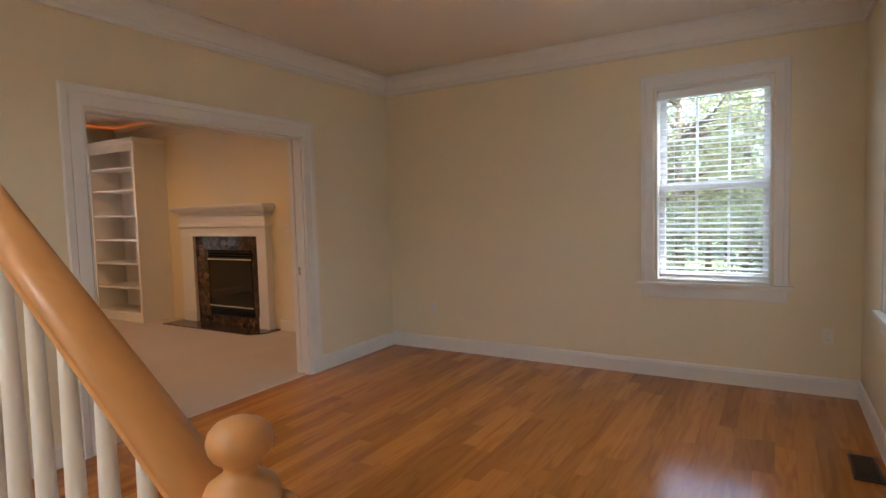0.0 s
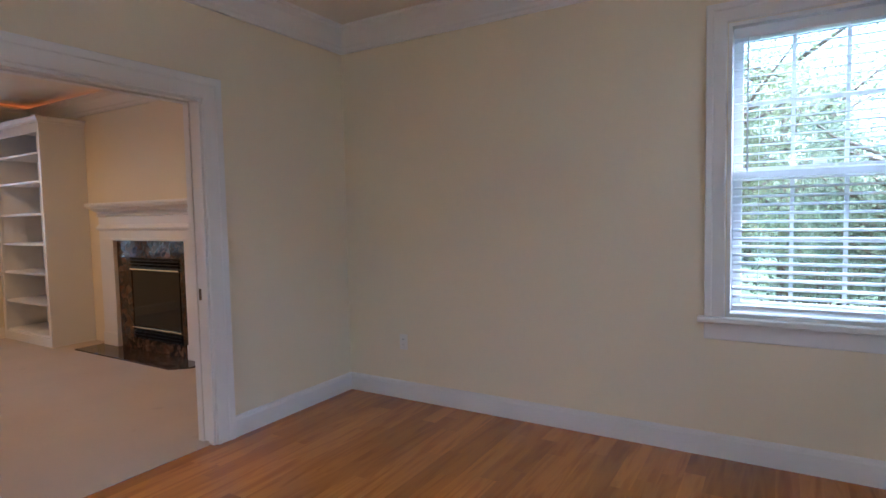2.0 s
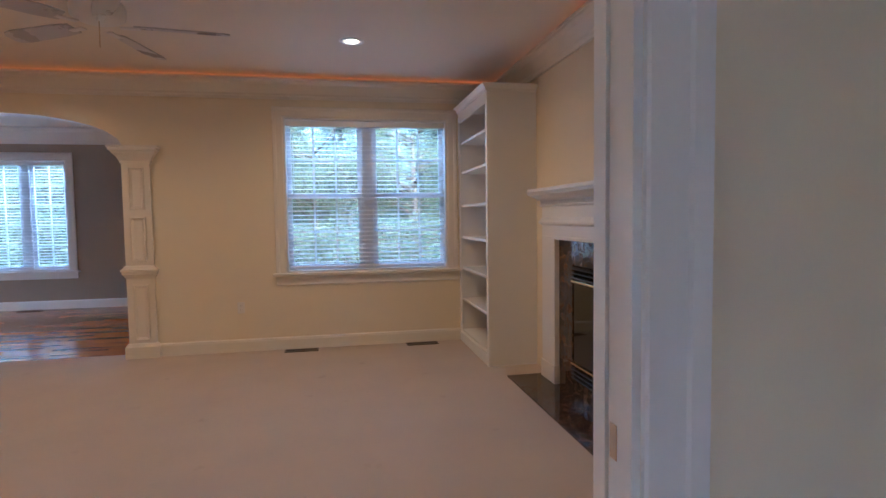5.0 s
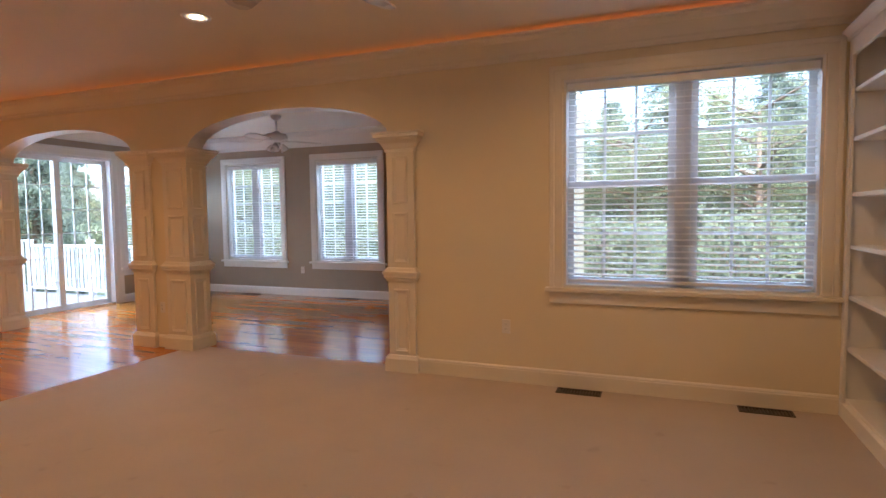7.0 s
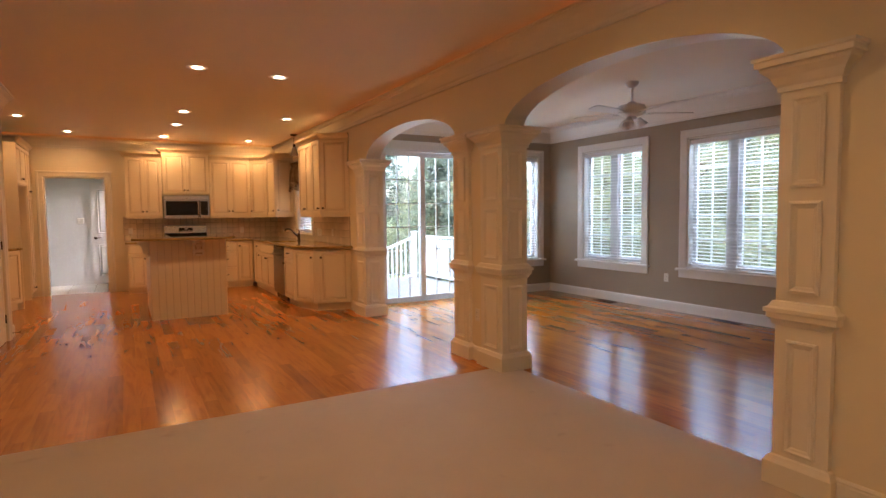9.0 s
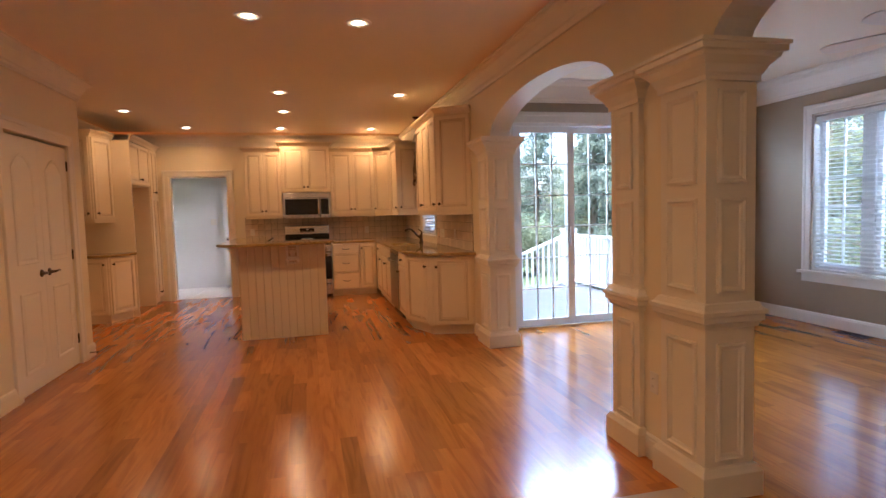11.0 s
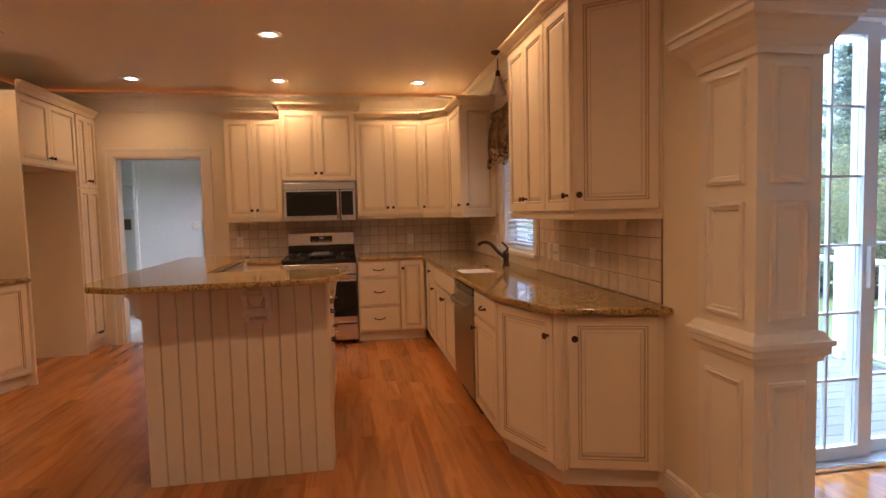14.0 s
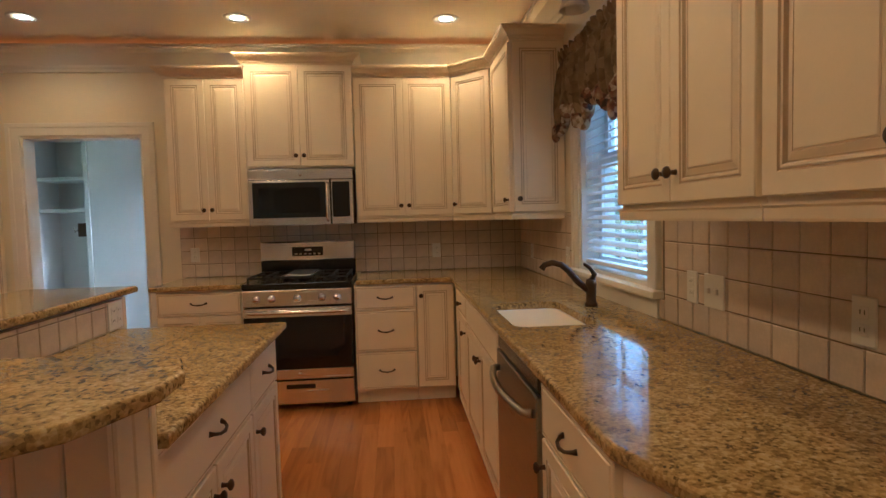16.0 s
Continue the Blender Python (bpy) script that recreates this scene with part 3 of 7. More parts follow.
# ---- casings, windows and blinds (built facing -y, then turned) ----
def casing_bm(x0, x1, z0, z1, w=0.1, y=0.0, legs_to=None, lip=0.022):
    """Door or window casing round an opening, with a raised outer edge, mitred; open below."""
    bm = bmesh.new()
    prof = [(0.0, 0.0), (0.0, -0.012), (0.006, -0.016), (w * 0.62, -0.017), (w * 0.68, -lip), (w - 0.004, -lip - 0.002), (w, -lip + 0.004), (w, 0.0)]
    way = [(x0, z0, -1, 0), (x0, z1, -1, 1), (x1, z1, 1, 1), (x1, z0, 1, 0)]
    rows = [[bm.verts.new((px + sx * o, y + dy, pz + sz * o)) for o, dy in prof] for px, pz, sx, sz in way]
    k = len(prof)
    for a, b in zip(rows, rows[1:]):
        for j in range(k): bm.faces.new((a[j], a[(j + 1) % k], b[(j + 1) % k], b[j]))
    bm.faces.new(rows[0][::-1]); bm.faces.new(rows[-1])
    bmesh.ops.recalc_face_normals(bm, faces=bm.faces[:])
    return bm


FACE = {"-y": 0, "+y": 180, "+x": 90, "-x": -90}
slat_meshes = {}


def blind(parent, x0, x1, z0, z1, tilt=24, y=0.045, pitch=0.044, name="slat"):
    """Head rail, slats with ladder cords, bottom rail."""
    b = part("head_rail", rbox(x0 + 0.004, x1 - 0.004, y - 0.035, y + 0.03, z1 - 0.068, z1 - 0.014, 0.004), BLIND, parent, "white blind head rail")
    w = x1 - x0 - 0.016
    key = (round(w, 3), tilt)
    if key not in slat_meshes:
        bm = bmesh.new()
        t = radians(tilt)
        pts = [(-0.025, -0.0015), (0, 0.0025), (0.025, -0.0015)]
        rows = []
        for s in (-w / 2, w / 2):
            up = [bm.verts.new((s, a * math.cos(t) - h * math.sin(t), a * math.sin(t) + h * math.cos(t) + 0.0013)) for a, h in pts]
            lo = [bm.verts.new((s, a * math.cos(t) - h * math.sin(t), a * math.sin(t) + h * math.cos(t) - 0.0013)) for a, h in pts]
            rows.append(up + lo[::-1])
        for j in range(6): bm.faces.new((rows[0][j], rows[0][(j + 1) % 6], rows[1][(j + 1) % 6], rows[1][j]))
        bm.faces.new(rows[0][::-1]); bm.faces.new(rows[1])
        bmesh.ops.recalc_face_normals(bm, faces=bm.faces[:])
        slat_meshes[key] = mesh_of("slat", bm, BLIND)
    z = z1 - 0.085
    zlow = z0 + 0.045
    while z > zlow + 0.02:
        ob = new("slat", slat_meshes[key])
        ob.parent = parent
        ob.matrix_basis = pose((x0 + x1) / 2, y, z)
        z -= pitch
    part("bottom_rail", rbox(x0 + 0.008, x1 - 0.008, y - 0.025, y + 0.025, z0 + 0.022, z0 + 0.042, 0.003), BLIND, parent)
    n = 3 if w > 1.2 else 2
    for i in range(n):
        cx = x0 + (x1 - x0) * (0.16 + 0.68 * i / (n - 1))
        part("cord", tube([(cx, y - 0.028, z0 + 0.04), (cx, y - 0.028, z1 - 0.06)], 0.0012, 5), BLIND, parent)
    part("tilt_wand", tube([(x0 + 0.07, y - 0.042, z1 - 0.06), (x0 + 0.072, y - 0.043, z1 - 0.75)], 0.004, 6), BLIND, parent)


def sash(name, parent, x0, x1, z0, z1, y, cols, rows, stile=0.045, d=0.035, rail=None, bar=0.009):
    """One sash: rails, stiles, muntins and panes."""
    rail = rail or stile
    bm = bmesh.new()
    box(bm, x0, x0 + stile, y, y + d, z0, z1); box(bm, x1 - stile, x1, y, y + d, z0, z1)
    box(bm, x0 + stile, x1 - stile, y, y + d, z1 - rail, z1); box(bm, x0 + stile, x1 - stile, y, y + d, z0, z0 + rail)
    s = part(name, bm, VINYL, parent)
    gx0, gx1, gz0, gz1 = x0 + stile, x1 - stile, z0 + rail, z1 - rail
    for i in range(1, cols):
        cx = gx0 + (gx1 - gx0) * i / cols
        part("muntin", box(bmesh.new(), cx - bar, cx + bar, y + 0.008, y + d - 0.006, gz0, gz1), VINYL, s)
    for i in range(1, rows):
        cz = gz0 + (gz1 - gz0) * i / rows
        part("muntin", box(bmesh.new(), gx0, gx1, y + 0.009, y + d - 0.007, cz - bar, cz + bar), VINYL, s)
    p = part("pane", box(bmesh.new(), gx0, gx1, y + d * 0.5 - 0.003, y + d * 0.5 + 0.003, gz0, gz1), GLASS, s)
    p.visible_shadow = False
    return s


def window(name, at, facing, w, z0, z1, depth, style, label, casing_mat=TRIM, stool=True, blinds=True, tilt=24):
    """at: the plan point of the opening's left end as seen from the room, on the wall's face."""
    m = pose(at[0], at[1], 0, 0, 0, FACE[facing])
    th = tagged(new(name), label, "window", kind="structure")
    th.matrix_basis = m
    bm = bmesh.new()
    j = 0.018
    box(bm, 0, j, 0.0, depth, z0, z1); box(bm, w - j, w, 0.0, depth, z0, z1); box(bm, j, w - j, 0.0, depth, z1 - j, z1); box(bm, j, w - j, 0.0, depth, z0, z0 + j)
    part("window_frame", bm, TRIM, th)
    part("casing", casing_bm(-0.004, w + 0.004, z0, z1 + 0.004, 0.10), casing_mat, th)
    part("window_sill", rbox(-0.135, w + 0.135, -0.055, 0.03, z0 - 0.032, z0 - 0.001, 0.006, 2), casing_mat, th)
    part("apron", rbox(-0.105, w + 0.105, -0.018, 0, z0 - 0.125, z0 - 0.033, 0.004), casing_mat, th)
    zi0, zi1, xi0, xi1 = z0 + j, z1 - j, j, w - j
    y = depth - 0.10
    if style == "hung":
        mid = (zi0 + zi1) / 2
        sash("upper_sash", th, xi0, xi1, mid - 0.02, zi1, y + 0.04, 3, 2)
        sash("lower_sash", th, xi0, xi1, zi0, mid + 0.025, y, 3, 2, rail=0.055)
        part("sash_lock", rbox(w / 2 - 0.03, w / 2 + 0.03, y - 0.012, y, mid + 0.026, mid + 0.044, 0.003), VINYL, th)
    elif style == "twin":
        mid = (zi0 + zi1) / 2
        c = w / 2
        part("mullion", rbox(c - 0.055, c + 0.055, y - 0.02, depth - 0.005, zi0, zi1, 0.004), VINYL, th)
        for a, b in ((xi0, c - 0.055), (c + 0.055, xi1)):
            sash("upper_sash", th, a, b, mid - 0.02, zi1, y + 0.04, 3, 2)
            sash("lower_sash", th, a, b, zi0, mid + 0.025, y, 3, 2, rail=0.055)
    else:
        c = w / 2
        part("mullion", rbox(c - 0.05, c + 0.05, y - 0.02, depth - 0.005, zi0, zi1, 0.004), VINYL, th)
        for a, b in ((xi0, c - 0.05), (c + 0.05, xi1)): sash("sash", th, a, b, zi0, zi1, y, 2, 5, stile=0.055)
    if blinds:
        bt = thing("window_blind", m, "white horizontal slat blind, lowered with the slats open", "blind", "window blinds")
        blind(bt, j + 0.002, w - j - 0.002, z0 + j, z1 - j + 0.002, tilt)
    return th


window("window_1", (W_A[0], YN), "-y", W_A[1] - W_A[0], W_A[2], W_A[3], 0.2, "hung", "white double-hung dining room window with lowered blind", tilt=13)
window("window_2", (XR, W_A2[1]), "-x", W_A2[1] - W_A2[0], W_A2[2], W_A2[3], 0.2, "hung", "white double-hung side window with lowered blind", tilt=13)
window("window_3", (XA, W_B[0]), "+x", W_B[1] - W_B[0], W_B[2], W_B[3], 0.2, "twin", "white twin double-hung window with lowered blind", CASING, tilt=11)
window("window_4", (XEND, W_C1[0]), "+x", W_C1[1] - W_C1[0], W_C1[2], W_C1[3], 0.2, "casement", "white twin casement window in the taupe wall", tilt=10)
window("window_5", (XEND, W_C2[0]), "+x", W_C2[1] - W_C2[0], W_C2[2], W_C2[3], 0.2, "casement", "white twin casement window in the taupe wall", tilt=10)
window("window_6", (W_S[1], YSL), "+y", W_S[1] - W_S[0], W_S[2], W_S[3], 0.2, "casement", "white casement window beside the sliding door", tilt=10)
window("window_7", (XA, W_K[0]), "+x", W_K[1] - W_K[0], W_K[2], W_K[3], 0.2, "hung", "white window over the kitchen sink with a lowered blind", CASING)

# Two unseen entry windows, added so that daylight reaches the dining room.
window("window_8", (-1.3, -2.4), "+y", 1.6, 0.4, 2.35, 0.2, "twin", "unseen white twin window, added to bring daylight into the entry", blinds=False)
window("window_9", (0.4, -2.4), "+y", 1.3, 0.4, 2.35, 0.2, "twin", "unseen white twin window, added to bring daylight into the entry", blinds=False)

# Unseen window, added in the west wall to light the mudroom.
window("window_10", (-6.06, -9.9), "+x", 0.7, 0.9, 2.1, 0.14, "twin", "unseen white window, added to light the mudroom", blinds=False)


def pocket_opening():
    th = tagged(new("door_1"), "wide cased opening with pocket doors slid into the wall", kind="structure")
    y0, y1, h = OPEN_A[0], OPEN_A[1], OPEN_A[3]
    part("casing", casing_bm(-y1 + y0, 0, 0, h, 0.125), TRIM, th, m=pose(XL, y0, 0, 0, 0, 90) @ pose(y1 - y0, 0, 0))
    part("casing", casing_bm(-y1 + y0, 0, 0, h, 0.125), CASING, th, m=pose(XLB, y1, 0, 0, 0, -90) @ pose(y1 - y0, 0, 0))
    bm = bmesh.new()
    for a, b in ((XLB + 0.001, XLB + 0.05), (XL - 0.05, XL - 0.001)):
        box(bm, a, b, y1 - 0.018, y1, 0, h); box(bm, a, b, y0, y0 + 0.018, 0, h); box(bm, a, b, y0 + 0.018, y1 - 0.018, h - 0.018, h)
    part("jamb", bm, TRIM, th)
    part("track", box(bmesh.new(), XLB + 0.05, XL - 0.05, y0, y1, h - 0.006, h - 0.001), BRONZE, th, "dark pocket door track")
    for ya, yb in ((y1 - 0.012, y1 - 0.002), (y0 + 0.002, y0 + 0.012)):
        leafp = part("door_leaf", box(bmesh.new(), XLB + 0.054, XL - 0.054, ya, yb, 0.012, h - 0.012), TRIM, th, "edge of a white pocket door in its slot")
        part("latch_plate", rbox(XLB + 0.062, XL - 0.062, min(ya, y1 - 0.014) if ya > 3 else yb, (ya) if ya > 3 else yb + 0.002, 0.87, 0.94, 0.0008), CHROME, leafp, "small metal latch plate")


pocket_opening()


def sliding_door():
    x0, x1, h = SLIDER[0], SLIDER[1], SLIDER[3]
    w = x1 - x0
    th = tagged(new("door_2"), "white sliding glass patio door with divided panes, closed", kind="structure")
    th.matrix_basis = pose(x1, YSL, 0, 0, 0, 180)
    part("casing", casing_bm(0, w, 0, h, 0.12), TRIM, th)
    bm = bmesh.new()
    box(bm, 0, 0.03, 0, 0.2, 0, h); box(bm, w - 0.03, w, 0, 0.2, 0, h); box(bm, 0.03, w - 0.03, 0, 0.2, h - 0.03, h)
    part("frame", bm, VINYL, th)
    part("threshold", rbox(0.03, w - 0.03, -0.01, 0.2, 0.001, 0.03, 0.005), STEEL, th, "grey metal threshold")
    c = 0.03 + (w - 0.06) * 0.45
    sash("sliding_panel", th, 0.03, c + 0.06, 0.03, h - 0.03, 0.055, 3, 6, stile=0.08, d=0.04, rail=0.065, bar=0.0065)
    sash("fixed_panel", th, c - 0.02, w - 0.03, 0.03, h - 0.03, 0.100, 3, 6, stile=0.07, d=0.04, rail=0.065, bar=0.0065)
    part("door_handle", rbox(c + 0.0, c + 0.03, 0.026, 0.055, 0.92, 1.14, 0.006, 2), VINYL, th)


sliding_door()
part("casing", casing_bm(0, KDOOR[1] - KDOOR[0], 0, KDOOR[3], 0.1), CASING, tagged(new("door_3"), "cream cased doorway to the mudroom", kind="structure"), m=pose(KDOOR[1], YK, 0, 0, 0, 180))
d3 = bpy.data.objects["door_3"]
bm = bmesh.new()
box(bm, KDOOR[0], KDOOR[0] + 0.018, YK - 0.14, YK - 0.001, 0, KDOOR[3]); box(bm, KDOOR[1] - 0.018, KDOOR[1], YK - 0.14, YK - 0.001, 0, KDOOR[3])
box(bm, KDOOR[0] + 0.018, KDOOR[1] - 0.018, YK - 0.14, YK - 0.001, KDOOR[3] - 0.018, KDOOR[3])
part("jamb", bm, CASING, d3)


# ---- pilasters of the arches ----
def frame_panel(bm, x0, x1, z0, z1, y=0.0):
    """A raised picture-frame moulding on a face that looks to -y."""
    rings(bm, x0, x1, z0, z1, [(0, y, 0), (0.001, y - 0.012, 0), (0.012, y - 0.016, 0), (0.020, y - 0.008, 0), (0.028, y - 0.006, 0), (0.034, y - 0.001, 0)])


PANELS = ((0.175, 0.72), (0.945, 1.375), (1.44, 1.85))
CAP = [(0, 1.885), (0.012, 1.885), (0.012, 1.908), (0.02, 1.918), (0.035, 1.95), (0.065, 1.98), (0.07, 1.995), (0.085, 2.0), (0.085, 2.025), (0.095, 2.03), (0.095, 2.045), (0, 2.045)]
DADO = [(0, 0.785), (0.012, 0.79), (0.016, 0.81), (0.03, 0.82), (0.03, 0.845), (0.04, 0.85), (0.04, 0.868), (0.025, 0.876), (0.012, 0.90), (0, 0.905)]
FOOT = [(0, 0), (0.03, 0), (0.03, 0.115), (0.02, 0.13), (0.012, 0.145), (0, 0.15)]


def pilaster(y0, y1, label):
    """A panelled square column cased round the wall's end."""
    xa, xb = XA + 0.03, XS - 0.03
    th = thing("pilaster", None, label, "column", "columns of the arches")
    part("shaft", box(bmesh.new(), xb, xa, y0, y1, 0, 1.9), CASING, th)
    path = [(xa, y0), (xa, y1), (xb, y1), (xb, y0)]
    for nm, prof in (("base", FOOT), ("dado_rail", DADO), ("capital", CAP)):
        part(nm, sweep(path, prof, True), CASING, th)
    part("impost", box(bmesh.new(), xb + 0.0305, xa - 0.0305, y0 + 0.001, y1 - 0.001, 1.9, 2.025), CASING, th)
    for z0, z1 in PANELS:
        for w, m in ((y1 - y0, pose(xa, y0, 0, 0, 0, 90)), (y1 - y0, pose(xb, y1, 0, 0, 0, -90)), (xa - xb, pose(xa, y1, 0, 0, 0, 180)), (xa - xb, pose(xb, y0, 0, 0, 0, 0))):
            bm = bmesh.new()
            frame_panel(bm, 0.055, w - 0.055, z0, z1)
            part("panel", bm, CASING, th, m=m)
    return th


pilaster(-4.03, -3.71, "cream panelled square column with moulded capital beside the cabinets")
pilaster(-1.47, -1.20, "cream panelled square column with moulded capital between the arches")
pilaster(-1.01, -0.69, "cream panelled square column with moulded capital between the arches")
pilaster(1.55, 1.80, "cream panelled square column with moulded capital at the family room wall")


# ---- floors ----
def planks(name, x0, x1, y0, y1, near, label, width=0.1, seed=1):
    """Oak boards along y with staggered ends; those in the stretch named by near are single boards."""
    base = structure(name, box(bmesh.new(), x0, x1, y0, y1, -0.20, -0.0045), OAKGAP, label)
    rnd = random.Random(seed)
    rest = []
    shared = {}
    x = x0
    count = 0
    while x < x1 - 0.004:
        w = min(width, x1 - x)
        y = y0 - rnd.random() * 1.1
        while y < y1:
            ln = round(rnd.choice((0.45, 0.7, 0.95, 1.2, 1.5)), 2)
            a, b = max(y, y0), min(y + ln, y1)
            y += ln
            if b - a < 0.02: continue
            cx, cy = x + w / 2, (a + b) / 2
            if count < 300 and near[0] <= cx <= near[1] and near[2] <= cy <= near[3]:
                key = (round(w, 3), round(b - a, 3))
                if key not in shared:
                    shared[key] = mesh_of("plank", board(w - 0.0001, b - a - 0.0001), OAK)
                ob = new("plank", shared[key])
                ob.parent = base
                ob.matrix_basis = pose(cx, cy, 0)
                count += 1
            else:
                rest.append((cx, cy, w - 0.0001, b - a - 0.0001))
        x += width
    vs, fs = [], []
    for cx, cy, w, l in rest:
        k = len(vs)
        for z in (-0.004, 0.0):
            for sx, sy in ((-1, -1), (1, -1), (1, 1), (-1, 1)): vs.append((cx + sx * w / 2, cy + sy * l / 2, z))
        fs.append((k + 4, k + 5, k + 6, k + 7))
        for i in range(4): fs.append((k + i, k + (i + 1) % 4, k + 4 + (i + 1) % 4, k + 4 + i))
    me = bpy.data.meshes.new("planks")
    me.from_pydata(vs, [], fs)
    me.materials.append(OAK)
    ob = new("planks", me)
    ob.parent = base
    tagged(ob, kind="stuff")
    return base


def board(w, l):
    bm = bmesh.new()
    foot = [bm.verts.new((sx * w / 2, sy * l / 2, -0.004)) for sx, sy in ((-1, -1), (1, -1), (1, 1), (-1, 1))]
    top = [bm.verts.new((sx * w / 2, sy * l / 2, 0)) for sx, sy in ((-1, -1), (1, -1), (1, 1), (-1, 1))]
    bm.faces.new(top)
    for i in range(4): bm.faces.new((foot[i], foot[(i + 1) % 4], top[(i + 1) % 4], top[i]))
    return bm


bm = bmesh.new()
box(bm, -8.40, XL - 0.03, YCAR, YN, -0.2, 0.004)
box(bm, XLB - 0.001, XL - 0.03, -2.35, YCAR, -0.2, -0.01)
structure("floor_carpet", bm, CARPET, "beige cut-pile carpet of the family room")


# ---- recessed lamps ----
# Builds the lamps in view and the unseen ones added for brightness.
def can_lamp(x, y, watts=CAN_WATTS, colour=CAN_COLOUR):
    th = thing("recessed_lamp", pose(x, y, CEIL), "round white recessed ceiling lamp, one of the seen and added set, switched on", "ceiling lamp", "recessed ceiling lamps")
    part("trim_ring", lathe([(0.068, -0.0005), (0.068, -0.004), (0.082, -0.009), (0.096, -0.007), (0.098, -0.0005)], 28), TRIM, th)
    part("reflector", lathe([(0.068, -0.0015), (0.046, -0.003)], 24), REFLECTOR, th, "inner reflector with an added gold glow")
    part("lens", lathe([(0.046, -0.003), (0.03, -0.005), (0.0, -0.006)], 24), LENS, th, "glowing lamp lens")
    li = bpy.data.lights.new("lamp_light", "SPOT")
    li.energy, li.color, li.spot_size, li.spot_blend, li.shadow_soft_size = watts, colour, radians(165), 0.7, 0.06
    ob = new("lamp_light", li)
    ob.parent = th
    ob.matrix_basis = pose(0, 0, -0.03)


for cx, cy in ((-6.26, -5.25), (-7.635, -5.25), (-6.26, -6.465), (-6.154, -7.955), (-7.60, -7.955)): can_lamp(cx, cy)
for cx, cy in ((-4.285, -6.565), (-4.755, -7.955)): can_lamp(cx, cy, 2.4)
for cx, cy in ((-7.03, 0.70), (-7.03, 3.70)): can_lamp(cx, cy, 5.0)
# Unseen pair, added to brighten the bookcase side and the walls.
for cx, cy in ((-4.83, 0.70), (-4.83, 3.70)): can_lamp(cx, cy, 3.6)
for cx, cy in ((-6.17, -2.76), (-6.94, -2.79)): can_lamp(cx, cy, 4.6)
for cx, cy in ((-2.5, -0.6), (-0.6, -0.6), (-2.5, -1.9), (-0.6, -1.9), (-1.6, 0.5)):      # unseen entry lamps, added to brighten the dining room
    can_lamp(cx, cy, ENTRY_FILL_WATTS, ENTRY_FILL_COLOUR)


# ---- kitchen cabinets: built facing -y with the front at y = 0, then turned ----
DOOR = [(0, 0, 0), (0, -0.017, 0), (0.003, -0.020, 0), (0.044, -0.020, 0), (0.047, -0.0165, 1), (0.050, -0.0165, 1), (0.052, -0.019, 0), (0.057, -0.0185, 0), (0.060, -0.012, 1), (0.063, -0.012, 1), (0.078, -0.0165, 0), (0.080, -0.0155, 1), (0.083, -0.0175, 0)]
SLAB = [(0, 0, 0), (0, -0.017, 0), (0.004, -0.020, 0), (0.010, -0.020, 0), (0.012, -0.0185, 1), (0.014, -0.0185, 1), (0.018, -0.021, 0)]


def knob(parent, x, z, y=-0.020):
    bm = lathe([(0.0, 0.0), (0.008, 0.0), (0.0065, 0.006), (0.006, 0.014), (0.010, 0.018), (0.0155, 0.022), (0.016, 0.027), (0.011, 0.032), (0.0, 0.034)], 14)
    return part("knob", bm, BRONZE, parent, "dark bronze knob", m=pose(x, y, z, 90, 0, 0))


def pull(parent, x, z, y=-0.020):
    pts = [(x - 0.052, y, z + 0.004), (x - 0.046, y - 0.012, z + 0.002), (x - 0.03, y - 0.024, z - 0.003), (x, y - 0.028, z - 0.006), (x + 0.03, y - 0.024, z - 0.003), (x + 0.046, y - 0.012, z + 0.002), (x + 0.052, y, z + 0.004)]
    bm = tube(pts, [0.0085, 0.0055, 0.0045, 0.0055, 0.0045, 0.0055, 0.0085], 8)
    return part("pull", bm, BRONZE, parent, "dark bronze drawer pull")


def front(parent, kind, x0, x1, z0, z1, hw="", m=None):
    """A door or drawer front with its hardware: l, r (door knob side) plus t or b, or p (pull)."""
    bm = bmesh.new()
    rings(bm, x0, x1, z0, z1, DOOR if kind == "door" else SLAB)
    bmesh.ops.recalc_face_normals(bm, faces=bm.faces[:])
    d = part(kind, bm, [CABINET, GLAZE], parent, m=m)
    if hw == "p": pull(d, (x0 + x1) / 2, (z0 + z1) / 2)
    elif hw == "k": knob(d, (x0 + x1) / 2, (z0 + z1) / 2)
    elif hw:
        knob(d, x0 + 0.028 if "l" in hw else x1 - 0.028, z1 - 0.075 if "t" in hw else z0 + 0.075)
    return d


def cabinet(name, at, facing, w, depth, z0, z1, fronts, label, toe=0.0, group="", rz=None, category="cabinet"):
    """fronts: (kind, x0, x1, z0, z1, hardware)."""
    th = thing(name, pose(at[0], at[1], 0, 0, 0, FACE[facing] if rz is None else rz), label, category, group)
    part("body", box(bmesh.new(), 0.0005, w - 0.0005, 0.0, depth, z0 + toe, z1), CABINET, th)
    if toe: part("toe_kick", box(bmesh.new(), 0.001, w - 0.001, 0.055, depth, z0 + 0.001, z0 + toe), CABINET, th)
    for f in fronts: front(th, *f)
    return th


CAB_CROWN = [(0, 0.0), (0.010, 0.0), (0.012, 0.012), (0.020, 0.018), (0.024, 0.030), (0.042, 0.046), (0.056, 0.056), (0.058, 0.064), (0.066, 0.066), (0.066, 0.078), (0, 0.078)]
LIGHT_RAIL = [(0, 0.0), (0.006, 0.0), (0.008, 0.006), (0.008, 0.026), (0.013, 0.031), (0.013, 0.036), (0, 0.036)]


